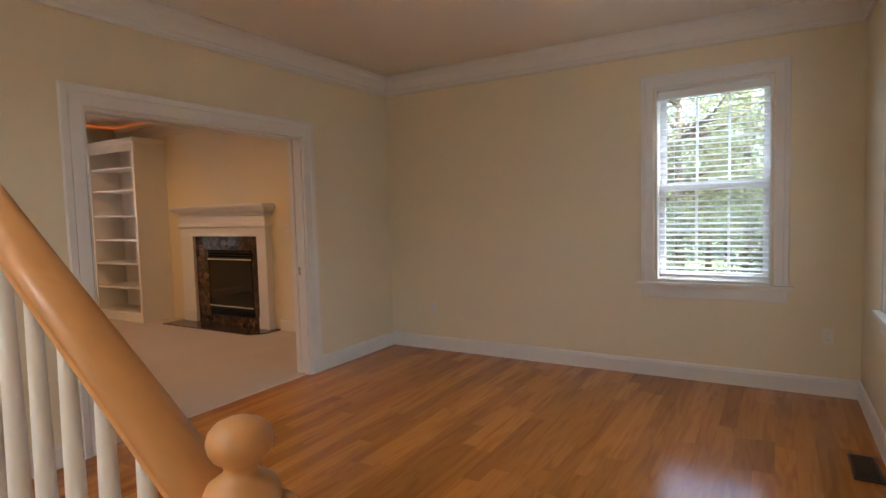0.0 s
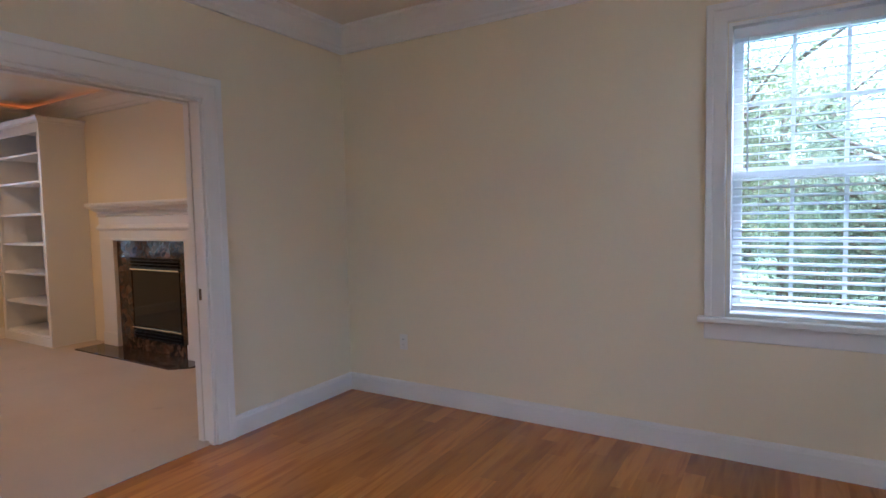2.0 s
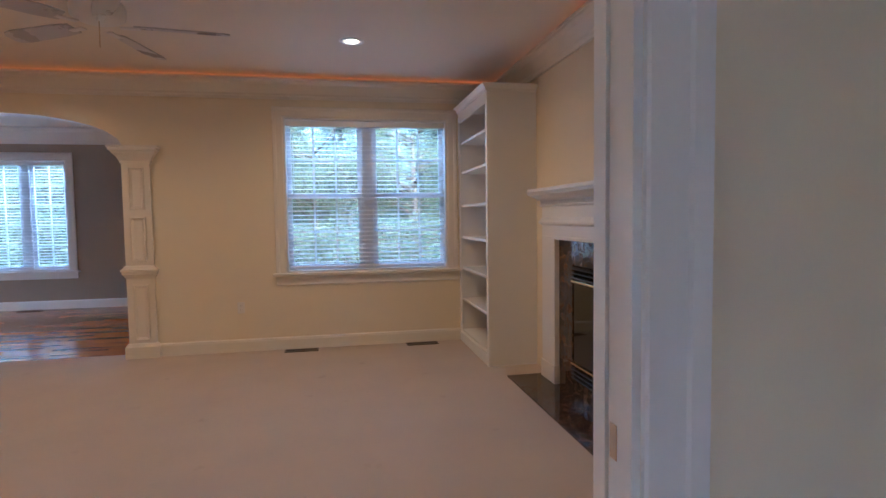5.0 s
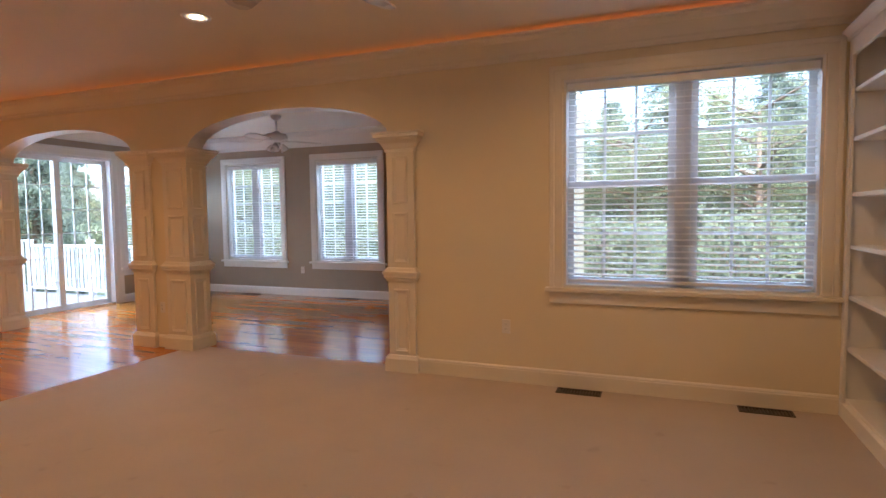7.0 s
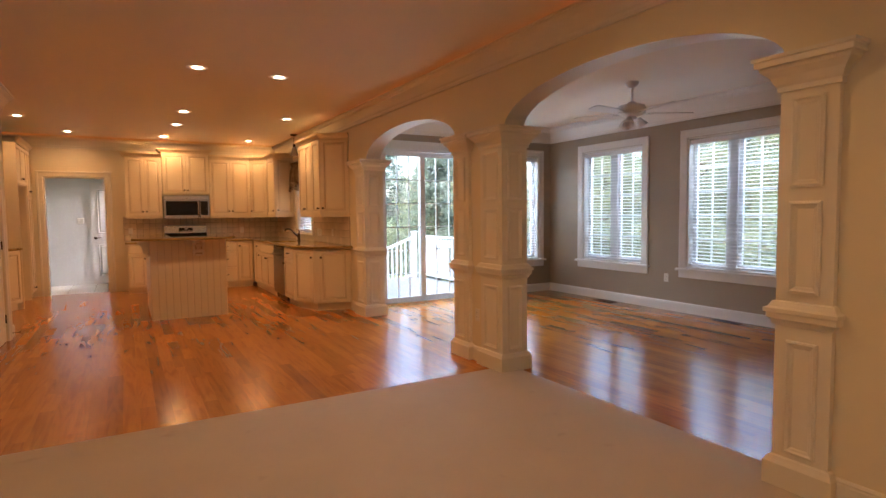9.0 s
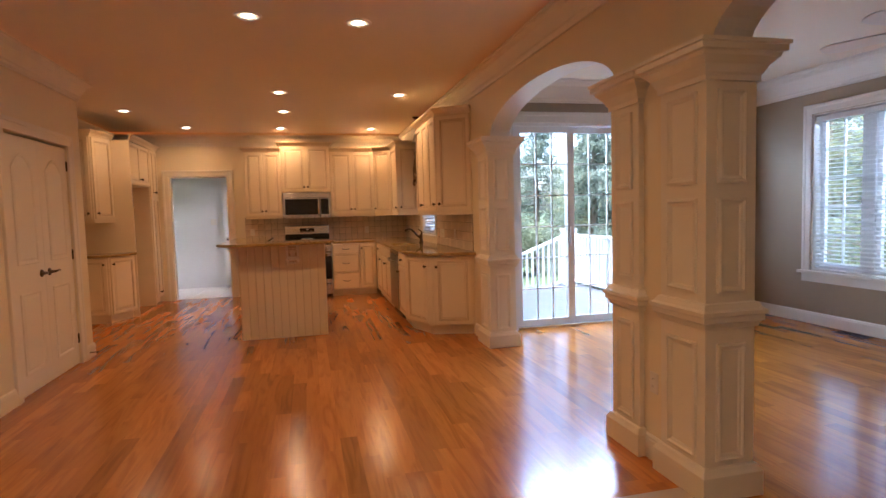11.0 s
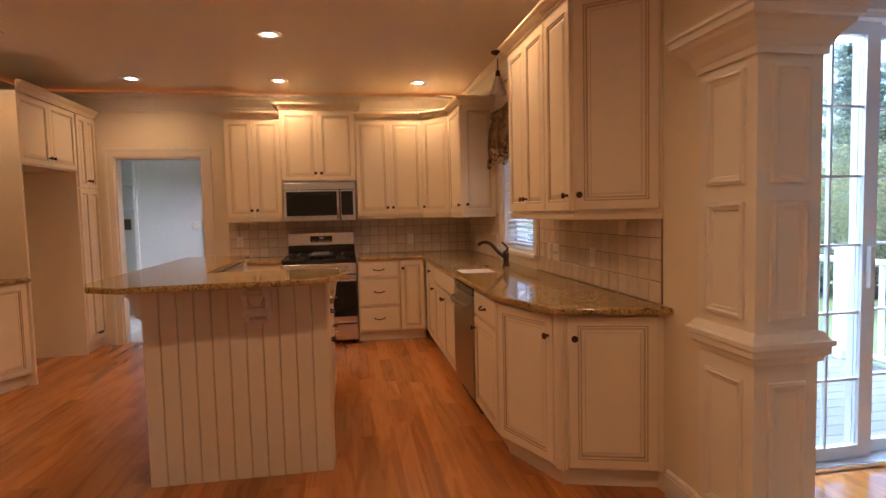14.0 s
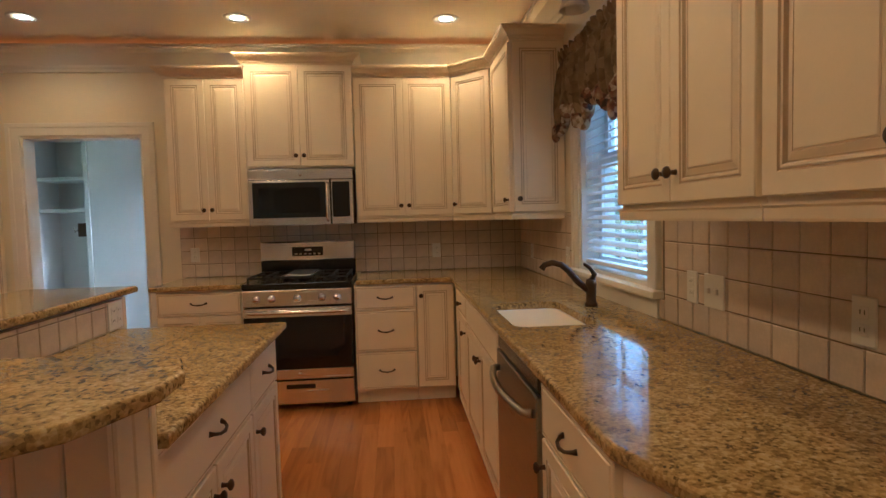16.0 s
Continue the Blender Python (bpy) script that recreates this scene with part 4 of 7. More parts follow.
def lift(profile, z): return [(o, h + z) for o, h in profile]


Z0U, ZTU = 1.345, 2.392
UPG, BSG = "upper wall cabinets", "base cabinets"
YU, YB = -8.19, -7.90          # fronts of upper and base cabinets on the back wall
XU, XB = -7.92, -7.615         # fronts on the west wall
G = 0.003


def upper_pair(name, x_left, w, zlo, zhi, label, at=None, facing="+y", depth=0.33, y=YU):
    h = w / 2
    return cabinet(name, (x_left, y), facing, w, depth - 0.001, zlo, zhi,
                   [("door", 0.006, h - 0.0015, zlo + 0.012, zhi - 0.006, "rb"), ("door", h + 0.0015, w - 0.006, zlo + 0.012, zhi - 0.006, "lb")], label, group=UPG)


def cabinet_trim(path, z_top, z_low=None, owner=None):
    part("crown", sweep(path, lift(CAB_CROWN, z_top)), [CABINET], owner, m=owner.matrix_basis.inverted())
    if z_low: part("light_rail", sweep(path, lift(LIGHT_RAIL, z_low - 0.036)), [CABINET], owner, m=owner.matrix_basis.inverted())


u1 = upper_pair("wall_cabinet", -5.547, 0.572, Z0U, ZTU, "antique white two-door wall cabinet beside the microwave")
cabinet_trim([(-5.547, YK + 0.001), (-5.547, YU), (-6.119, YU)], ZTU, Z0U, u1)
u2 = upper_pair("wall_cabinet", -6.122, 0.783, 1.73, 2.482, "antique white two-door cabinet above the microwave", y=YU + 0.02, depth=0.35)
cabinet_trim([(-6.122, YK + 0.001), (-6.122, YU + 0.02), (-6.905, YU + 0.02), (-6.905, YK + 0.001)], 2.482, None, u2)
u3 = upper_pair("wall_cabinet", -6.908, 0.738, Z0U, ZTU, "antique white two-door wall cabinet beside the range")
cabinet_trim([(-6.908, YU), (-7.646, YU)], ZTU, Z0U, u3)


def corner_upper():
    th = thing("corner_wall_cabinet", None, "antique white diagonal corner wall cabinet", "cabinet", UPG)
    poly = [(-7.648, YU), (-7.648, YK + 0.001), (XA - 0.0 + 0.001, YK + 0.001), (XA + 0.001, -7.90), (XU, -7.90)]
    part("body", prism(poly, Z0U, ZTU), CABINET, th)
    a, b = Vector((-7.648, YU)), Vector((XU, -7.90))
    w = (b - a).length
    ang = math.degrees(math.atan2(b.y - a.y, b.x - a.x))
    front(th, "door", 0.02, w - 0.02, Z0U + 0.012, ZTU - 0.006, "lb", m=pose(a.x, a.y, 0, 0, 0, ang))
    part("crown", sweep([(-7.648, YU), (XU, -7.90)], lift(CAB_CROWN, ZTU)), CABINET, th)
    part("light_rail", sweep([(-7.648, YU), (XU, -7.90)], lift(LIGHT_RAIL, Z0U - 0.036)), CABINET, th)


corner_upper()
u4 = cabinet("wall_cabinet", (XU, -7.897), "+x", 0.60, 0.329, Z0U, ZTU, [("door", 0.006, 0.594, Z0U + 0.012, ZTU - 0.006, "rb")], "antique white wall cabinet with a panelled end beside the sink window", group=UPG)
bm = bmesh.new()
rings(bm, 0.006, 0.324, Z0U + 0.012, ZTU - 0.006, DOOR)
bmesh.ops.recalc_face_normals(bm, faces=bm.faces[:])
part("end_panel", bm, [CABINET, GLAZE], u4, m=u4.matrix_basis.inverted() @ pose(XU, -7.297, 0, 0, 0, 180))
knob(u4, 0.60 + 0.02, Z0U + 0.09, 0.03).matrix_basis = pose(0.622, 0.035, Z0U + 0.09, 0, 90, 0)
cabinet_trim([(XU, -7.897), (XU, -7.297), (XA + 0.001, -7.297)], ZTU, Z0U, u4)

EWX, EWY = -7.925, -4.60
u5 = cabinet("wall_cabinet", (XU, -5.65), "+x", 0.69, 0.329, Z0U, ZTU, [("door", 0.006, 0.3435, Z0U + 0.012, ZTU - 0.006, "rb"), ("door", 0.3465, 0.684, Z0U + 0.012, ZTU - 0.006, "lb")], "antique white two-door wall cabinet near the columns", group=UPG)
cabinet_trim([(XA + 0.001, -5.65), (XU, -5.65), (XU, -4.96)], ZTU, Z0U, u5)


def end_upper():
    th = thing("end_wall_cabinet", None, "antique white angled end wall cabinet with two doors", "cabinet", UPG)
    poly = [(XU, -4.957), (XA + 0.001, -4.957), (XA + 0.001, -4.345), (EWX, EWY)]
    part("body", prism(poly, Z0U, ZTU), CABINET, th)
    for a, b, hw in (((XU, -4.957), (EWX, EWY), "rb"), ((EWX, EWY), (XA + 0.001, -4.345), "lb")):
        d = Vector(b) - Vector(a)
        front(th, "door", 0.008, d.length - 0.012, Z0U + 0.012, ZTU - 0.006, hw, m=pose(a[0], a[1], 0, 0, 0, math.degrees(math.atan2(d.y, d.x))))
    path = [(XU, -4.957), (EWX, EWY), (XA + 0.001, -4.345)]
    part("crown", sweep(path, lift(CAB_CROWN, ZTU)), CABINET, th)
    part("light_rail", sweep(path, lift(LIGHT_RAIL, Z0U - 0.036)), CABINET, th)


end_upper()

# base cabinets on the back wall
cabinet("base_cabinet", (-5.535, YB), "+y", 0.575, 0.618, 0, 0.868, [("drawer", 0.006, 0.569, 0.70, 0.855, "p"), ("door", 0.006, 0.286, 0.115, 0.69, "rt"), ("door", 0.289, 0.569, 0.115, 0.69, "lt")], "antique white base cabinet with a drawer and two doors", 0.1, BSG)
cabinet("drawer_cabinet", (-6.885, YB), "+y", 0.445, 0.618, 0, 0.868, [("drawer", 0.006, 0.439, 0.69, 0.855, "p"), ("drawer", 0.006, 0.439, 0.39, 0.68, "p"), ("drawer", 0.006, 0.439, 0.115, 0.38, "p")], "antique white base cabinet with three drawers", 0.1, BSG)
cabinet("corner_base_cabinet", (-7.332, YB), "+y", 0.275, 0.618, 0, 0.868, [("door", 0.004, 0.262, 0.115, 0.855, "lt")], "antique white corner base cabinet with one door", 0.1, BSG)
# west run, seen left to right: +y direction
cabinet("base_cabinet", (XB, -7.895), "+x", 0.72, 0.634, 0, 0.868, [("drawer", 0.30, 0.714, 0.72, 0.855, "k"), ("door", 0.30, 0.714, 0.115, 0.71, "rt")], "antique white base cabinet with a small drawer over a door", 0.1, BSG)
cabinet("sink_cabinet", (XB, -7.172), "+x", 1.03, 0.634, 0, 0.868, [("drawer", 0.006, 1.024, 0.70, 0.855, ""), ("door", 0.006, 0.5135, 0.115, 0.69, "rt"), ("door", 0.5165, 1.024, 0.115, 0.69, "lt")], "antique white sink cabinet with two doors", 0.1, BSG)
cabinet("base_cabinet", (XB, -5.475), "+x", 0.545, 0.634, 0, 0.868, [("drawer", 0.008, 0.537, 0.70, 0.855, "p"), ("door", 0.008, 0.537, 0.115, 0.69, "lt")], "antique white base cabinet with a drawer over a door", 0.1, BSG)


def end_base():
    th = thing("end_base_cabinet", None, "antique white angled end base cabinet with two doors", "cabinet", BSG)
    P = [(XB, -4.927), (-7.79, -4.47), (XA + 0.001, -4.335)]
    part("body", prism([P[0], (XA + 0.001, -4.927), P[2], P[1]], 0.1, 0.868), CABINET, th)
    part("toe_kick", prism([(XB - 0.045, -4.927), (XA + 0.001, -4.927), (XA + 0.001, -4.385), (-7.815, -4.515)], 0.001, 0.1), CABINET, th)
    for a, b, hw in ((P[0], P[1], "rt"), (P[1], P[2], "lt")):
        d = Vector(b) - Vector(a)
        ends = (0.012, 0.036) if hw == "rt" else (0.036, 0.03)
        door = front(th, "door", ends[0], d.length - ends[1], 0.115, 0.855, "", m=pose(a[0], a[1], 0, 0, 0, math.degrees(math.atan2(d.y, d.x))))
        knob(door, d.length - ends[1] - 0.028 if hw == "rt" else ends[0] + 0.028, 0.752)
    flutes = [((0.036 if k % 2 else 0.0325) * math.cos(2 * math.pi * k / 40), (0.036 if k % 2 else 0.0325) * math.sin(2 * math.pi * k / 40)) for k in range(40)]
    part("corner_post", prism([(P[1][0] - 0.012 + x, P[1][1] - 0.018 + y) for x, y in flutes], 0.1, 0.866), CABINET, th, "fluted corner post")


end_base()


# ---- worktops ----
def worktop(poly, z, label, cut=None, thick=0.034):
    th = thing("granite_worktop", None, label, "countertop")
    bm = prism(poly, z - thick, z, r=0.010)
    top = part("top", bm, GRANITE, th)
    if cut:
        cb = rbox(cut[0], cut[1], cut[2], cut[3], z - 0.2, z + 0.2, 0.05, 3)
        c = part("cutter", cb, GRANITE)
        md = top.modifiers.new("sink_hole", "BOOLEAN")
        md.operation, md.object, md.solver = "DIFFERENCE", c, "EXACT"
        dg = bpy.context.evaluated_depsgraph_get()
        me = bpy.data.meshes.new_from_object(top.evaluated_get(dg))
        top.modifiers.clear()
        top.data = me
        bpy.data.objects.remove(c)
    return th


SINK = (-7.975, -7.64, -6.60, -6.00)
worktop([(-6.906, YK + 0.001), (-6.906, -7.862), (-7.575, -7.862), (-7.575, -4.90), (-7.745, -4.41), (XA + 0.001, -4.255), (XA + 0.001, YK + 0.001)], 0.905, "polished gold-brown granite worktop along two walls", SINK)
worktop([(-5.515, YK + 0.001), (-6.113, YK + 0.001), (-6.113, -7.862), (-5.50, -7.862)], 0.905, "polished gold-brown granite worktop beside the range")


def sink():
    th = thing("kitchen_sink", None, "white undermounted porcelain kitchen sink", "sink")
    x0, x1, y0, y1 = SINK
    bm = bmesh.new()
    rows = []
    def rect(inset, z, r=0.05, n=5):
        pts = []
        for cx, cy, s in ((x1 - inset - r, y1 - inset - r, 0), (x0 + inset + r, y1 - inset - r, 90), (x0 + inset + r, y0 + inset + r, 180), (x1 - inset - r, y0 + inset + r, 270)):
            for k in range(n):
                a = radians(s + 90 * k / (n - 1))
                pts.append(bm.verts.new((cx + r * math.cos(a), cy + r * math.sin(a), z)))
        return pts
    for inset, z in ((-0.02, 0.8705), (0.003, 0.8705), (0.006, 0.86), (0.02, 0.73), (0.05, 0.70), (0.12, 0.695)): rows.append(rect(inset, z))
    for a, b in zip(rows, rows[1:]):
        for k in range(len(a)):
            bm.faces.new((a[k], a[(k + 1) % len(a)], b[(k + 1) % len(a)], b[k])).smooth = True
    bm.faces.new(rows[-1])
    bmesh.ops.recalc_face_normals(bm, faces=bm.faces[:])
    part("basin", bm, PORCELAIN, th)
    part("drain", lathe([(0, 0.699), (0.035, 0.699), (0.042, 0.697)], 20, (x0 + x1) / 2, (y0 + y1) / 2), CHROME, th)


sink()


def faucet():
    th = thing("kitchen_faucet", pose(-8.09, -6.42, 0.905), "dark bronze single-lever kitchen faucet beside the sink", "faucet")
    part("base", lathe([(0, 0), (0.030, 0), (0.031, 0.012), (0.024, 0.02), (0.023, 0.085), (0.026, 0.10), (0.022, 0.125), (0.0, 0.13)], 20), BRONZE, th)
    pts = [(0.015, -0.003, 0.075), (0.06, -0.012, 0.115), (0.10, -0.018, 0.165), (0.135, -0.022, 0.195), (0.175, -0.026, 0.205), (0.21, -0.03, 0.195), (0.225, -0.032, 0.175)]
    part("spout", tube(pts, [0.016, 0.0155, 0.015, 0.0145, 0.014, 0.0145, 0.016], 12), BRONZE, th)
    part("lever", tube([(0.0, 0.005, 0.12), (-0.01, 0.02, 0.15), (0.015, 0.03, 0.18), (0.045, 0.035, 0.20)], [0.014, 0.012, 0.009, 0.007], 10), BRONZE, th)


faucet()


# ---- appliances ----
def kitchen_range():
    w = 0.757
    th = thing("gas_range", pose(-6.122, -7.855, 0, 0, 0, 180), "stainless steel gas range with black cooktop and oven glass", "stove")
    part("body", box(bmesh.new(), 0.004, w - 0.004, 0.03, 0.60, 0.03, 0.865), BLACK, th)
    part("drawer_panel", rbox(0.006, w - 0.006, 0.0, 0.03, 0.045, 0.215, 0.004), STEEL, th)
    part("drawer_grip", rbox(w / 2 - 0.10, w / 2 + 0.10, -0.003, 0.001, 0.155, 0.185, 0.001), BLACK, th)
    od = part("oven_door", rbox(0.006, w - 0.006, -0.012, 0.03, 0.225, 0.735, 0.005), BLACK, th)
    part("oven_window", rbox(0.02, w - 0.02, -0.015, -0.0125, 0.30, 0.665, 0.001), DARKGLASS, od, "black oven glass")
    part("door_trim", rbox(0.006, w - 0.006, -0.016, -0.0125, 0.228, 0.297, 0.001), STEEL, od)
    part("emblem", lathe([(0, 0), (0.014, 0), (0.012, 0.002), (0, 0.0025)], 16), CHROME, od, m=pose(w / 2, -0.0165, 0.262, 90))
    part("door_top_trim", rbox(0.006, w - 0.006, -0.016, -0.0125, 0.67, 0.733, 0.001), STEEL, od)
    part("handle", tube([(0.03, -0.012, 0.705), (0.04, -0.045, 0.705), (0.07, -0.052, 0.705), (w - 0.07, -0.052, 0.705), (w - 0.04, -0.045, 0.705), (w - 0.03, -0.012, 0.705)], 0.012, 12), STEEL, od, "stainless oven handle")
    cp = part("control_panel", rbox(0.004, w - 0.004, -0.02, 0.05, 0.745, 0.86, 0.006), STEEL, th)
    for i in range(5):
        kx = (0.10, 0.205, 0.378, 0.55, 0.655)[i]
        k = part("control_knob", lathe([(0, 0), (0.026, 0), (0.027, 0.006), (0.021, 0.01), (0.019, 0.03), (0.0, 0.032)], 18), CHROME, cp, m=pose(kx, -0.02, 0.80, 90))
    part("cooktop", rbox(0.002, w - 0.002, -0.012, 0.60, 0.862, 0.905, 0.006), BLACK, th)
    bg = part("backguard", rbox(0.01, w - 0.01, 0.555, 0.62, 0.905, 1.175, 0.008), BLACK, th)
    part("backguard_panel", rbox(0.012, w - 0.012, 0.53, 0.556, 1.02, 1.175, 0.012, 3), STEEL, th, "brushed steel backguard")
    part("display", rbox(w / 2 - 0.12, w / 2 + 0.12, 0.526, 0.531, 1.06, 1.13, 0.002), DARKGLASS, bg)
    part("clock_bar", rbox(w / 2 - 0.02, w / 2 + 0.03, 0.5245, 0.5262, 1.10, 1.115, 0.0005), PLATE, bg)
    for i in range(6):
        part("touch_key", rbox(w / 2 - 0.10 + 0.036 * i, w / 2 - 0.08 + 0.036 * i, 0.5245, 0.5262, 1.07, 1.08, 0.0005), STEEL, bg)
    for bx, by in ((0.17, 0.14), (0.17, 0.42), (0.378, 0.28), (0.587, 0.14), (0.587, 0.42)):
        part("burner", lathe([(0, 0.925), (0.03, 0.925), (0.036, 0.915), (0.05, 0.906)], 16, bx, by), IRON, th)
    for x0, x1 in ((0.03, 0.265), (0.27, 0.487), (0.492, 0.727)):
        bm = bmesh.new()
        for yy in (0.03, 0.27, 0.51): box(bm, x0, x1, yy, yy + 0.012, 0.932, 0.946)
        for xx in (x0, (x0 + x1) / 2 - 0.006, x1 - 0.012): box(bm, xx, xx + 0.012, 0.03, 0.522, 0.930, 0.945)
        for xx in (x0, x1 - 0.012):
            for yy in (0.03, 0.51): box(bm, xx, xx + 0.012, yy, yy + 0.012, 0.905, 0.932)
        part("grate", bm, IRON, th, "black cast iron grate")
    part("griddle", rbox(0.285, 0.472, 0.06, 0.49, 0.945, 0.957, 0.005), DARKSTEEL, th)
    for fx in (0.05, w - 0.05): part("foot", lathe([(0.02, 0), (0.02, 0.03)], 10, fx, 0.1), BLACK, th)


kitchen_range()


def microwave():
    w, h = 0.757, 0.41
    th = thing("microwave_oven", pose(-6.134, -8.11, 1.305, 0, 0, 180), "stainless steel over-range microwave oven with black door glass", "microwave")
    part("case", box(bmesh.new(), 0, w, 0.02, 0.40, 0, h), BLACK, th)
    part("vent_panel", rbox(0, w, -0.004, 0.02, h - 0.075, h, 0.004), STEEL, th)
    part("emblem", lathe([(0, 0), (0.013, 0), (0.011, 0.002), (0, 0.0025)], 16), CHROME, th, m=pose(w / 2, -0.0045, h - 0.038, 90))
    d = part("door", rbox(0, w * 0.775, -0.006, 0.02, 0, h - 0.078, 0.004), STEEL, th)
    part("door_glass", rbox(0.03, w * 0.735, -0.009, -0.0062, 0.055, h - 0.095, 0.001), BLACK, d)
    part("door_window", rbox(0.075, w * 0.68, -0.0105, -0.0092, 0.09, h - 0.135, 0.0005), DARKGLASS, d)
    part("handle", tube([(w * 0.752, -0.006, 0.03), (w * 0.752, -0.035, 0.045), (w * 0.752, -0.035, h - 0.12), (w * 0.752, -0.006, h - 0.105)], 0.011, 12), CHROME, d, "polished vertical door handle")
    part("keypad", rbox(w * 0.79, w, -0.006, 0.02, 0, h - 0.078, 0.004), STEEL, th)
    part("keypad_glass", rbox(w * 0.80, w - 0.025, -0.009, -0.0062, 0.055, h - 0.095, 0.001), BLACK, th)


microwave()


def dishwasher():
    w = 0.655
    th = thing("dishwasher", pose(XB, -6.136, 0, 0, 0, 90), "stainless steel dishwasher with a curved bar handle", "dishwasher")
    part("tub", box(bmesh.new(), 0.004, w - 0.004, 0.02, 0.6, 0.02, 0.866), BLACK, th)
    part("door", rbox(0.012, w - 0.012, -0.028, 0.02, 0.115, 0.80, 0.005), DARKSTEEL, th)
    part("control_strip", rbox(0.012, w - 0.012, -0.022, 0.02, 0.805, 0.862, 0.006), BLACK, th)
    part("toe_panel", box(bmesh.new(), 0.01, w - 0.01, 0.05, 0.07, 0.002, 0.11), BLACK, th)
    pts = [(0.06, -0.028, 0.735), (0.075, -0.055, 0.735)] + [(0.075 + (w - 0.15) * i / 8, -0.055 - 0.03 * math.sin(math.pi * i / 8), 0.735) for i in range(1, 8)] + [(w - 0.075, -0.055, 0.735), (w - 0.06, -0.028, 0.735)]
    part("handle", tube(pts, 0.014, 12), DARKSTEEL, th, "curved stainless bar handle")


dishwasher()


# ---- island ----
def island():
    th = thing("kitchen_island", None, "antique white beadboard kitchen island with drawers", "kitchen island")
    X0, X1, Y0, Y1 = -6.685, -5.775, -6.30, -4.925      # body
    part("bar_wall", box(bmesh.new(), X0 + 0.012, X1 - 0.012, -5.06, Y1 - 0.012, 0, 1.028), CABINET, th)
    part("side_wall", box(bmesh.new(), -6.02, X1 - 0.012, -6.425, -5.0605, 0, 1.028), CABINET, th)
    part("cabinet_body", box(bmesh.new(), X0 + 0.03, -6.021, Y0, -5.0605, 0.1, 0.868), CABINET, th)
    part("toe_kick", box(bmesh.new(), X0 + 0.09, -6.021, Y0 + 0.05, -5.0605, 0.001, 0.1), CABINET, th)
    def beads(n, w, m):
        s = w / n
        for i in range(n):
            bm = bmesh.new()
            a, b = i * s + 0.0019, (i + 1) * s - 0.0019
            v = []
            for z in (0.002, 1.026):
                v.append([bm.verts.new((x, y, z)) for x, y in ((a, 0.004), (a, -0.004), (a + 0.004, -0.0085), (b - 0.004, -0.0085), (b, -0.004), (b, 0.004))])
            for k in range(6): bm.faces.new((v[0][k], v[0][(k + 1) % 6], v[1][(k + 1) % 6], v[1][k])).material_index = 0
            bm.faces.new(v[0][::-1]); bm.faces.new(v[1])
            bmesh.ops.recalc_face_normals(bm, faces=bm.faces[:])
            part("board", bm, CABINET, th, m=m)
        part("board_backing", box(bmesh.new(), 0.001, w - 0.001, 0.003, 0.011, 0.001, 1.026), GLAZE, th, m=m)
    beads(11, X1 - X0, pose(X1, Y1 - 0.0035, 0, 0, 0, 180))
    beads(13, 1.49, pose(X1 - 0.0035, Y1 - 1.495, 0, 0, 0, 90))
    beads(2, 0.135, pose(X0 + 0.0035, Y1, 0, 0, 0, -90))
    part("end_post", rbox(X0 - 0.008, X0 + 0.05, -5.085, -5.061, 0.001, 1.026, 0.003), CABINET, th)
    w = 1.21
    mm = pose(X0 + 0.03, -5.088, 0, 0, 0, -90)
    for a, b, hw in ((0.0, 0.40, "rt"), (0.403, 0.80, "lt"), (0.803, w, "lt")):
        front(th, "door", a + 0.004, b - 0.004, 0.115, 0.66, hw, m=mm)
    front(th, "drawer", 0.004, 0.797, 0.67, 0.855, "p", m=mm)
    front(th, "drawer", 0.806, w - 0.004, 0.67, 0.855, "p", m=mm)
    return th


isl = island()
worktop([(-6.715, -5.085), (-6.715, -6.335), (-6.022, -6.335), (-6.022, -5.085)], 0.905, "polished granite work surface of the island")
# raised bar top: L-shaped with clipped corners
worktop([(-6.80, -4.96), (-6.80, -4.86), (-6.74, -4.70), (-6.62, -4.60), (-5.80, -4.57), (-5.64, -4.66), (-5.57, -4.82), (-5.57, -6.48), (-6.05, -6.48), (-6.05, -5.13), (-6.66, -5.13), (-6.76, -5.06)], 1.068, "polished raised granite bar top on the island", thick=0.029)


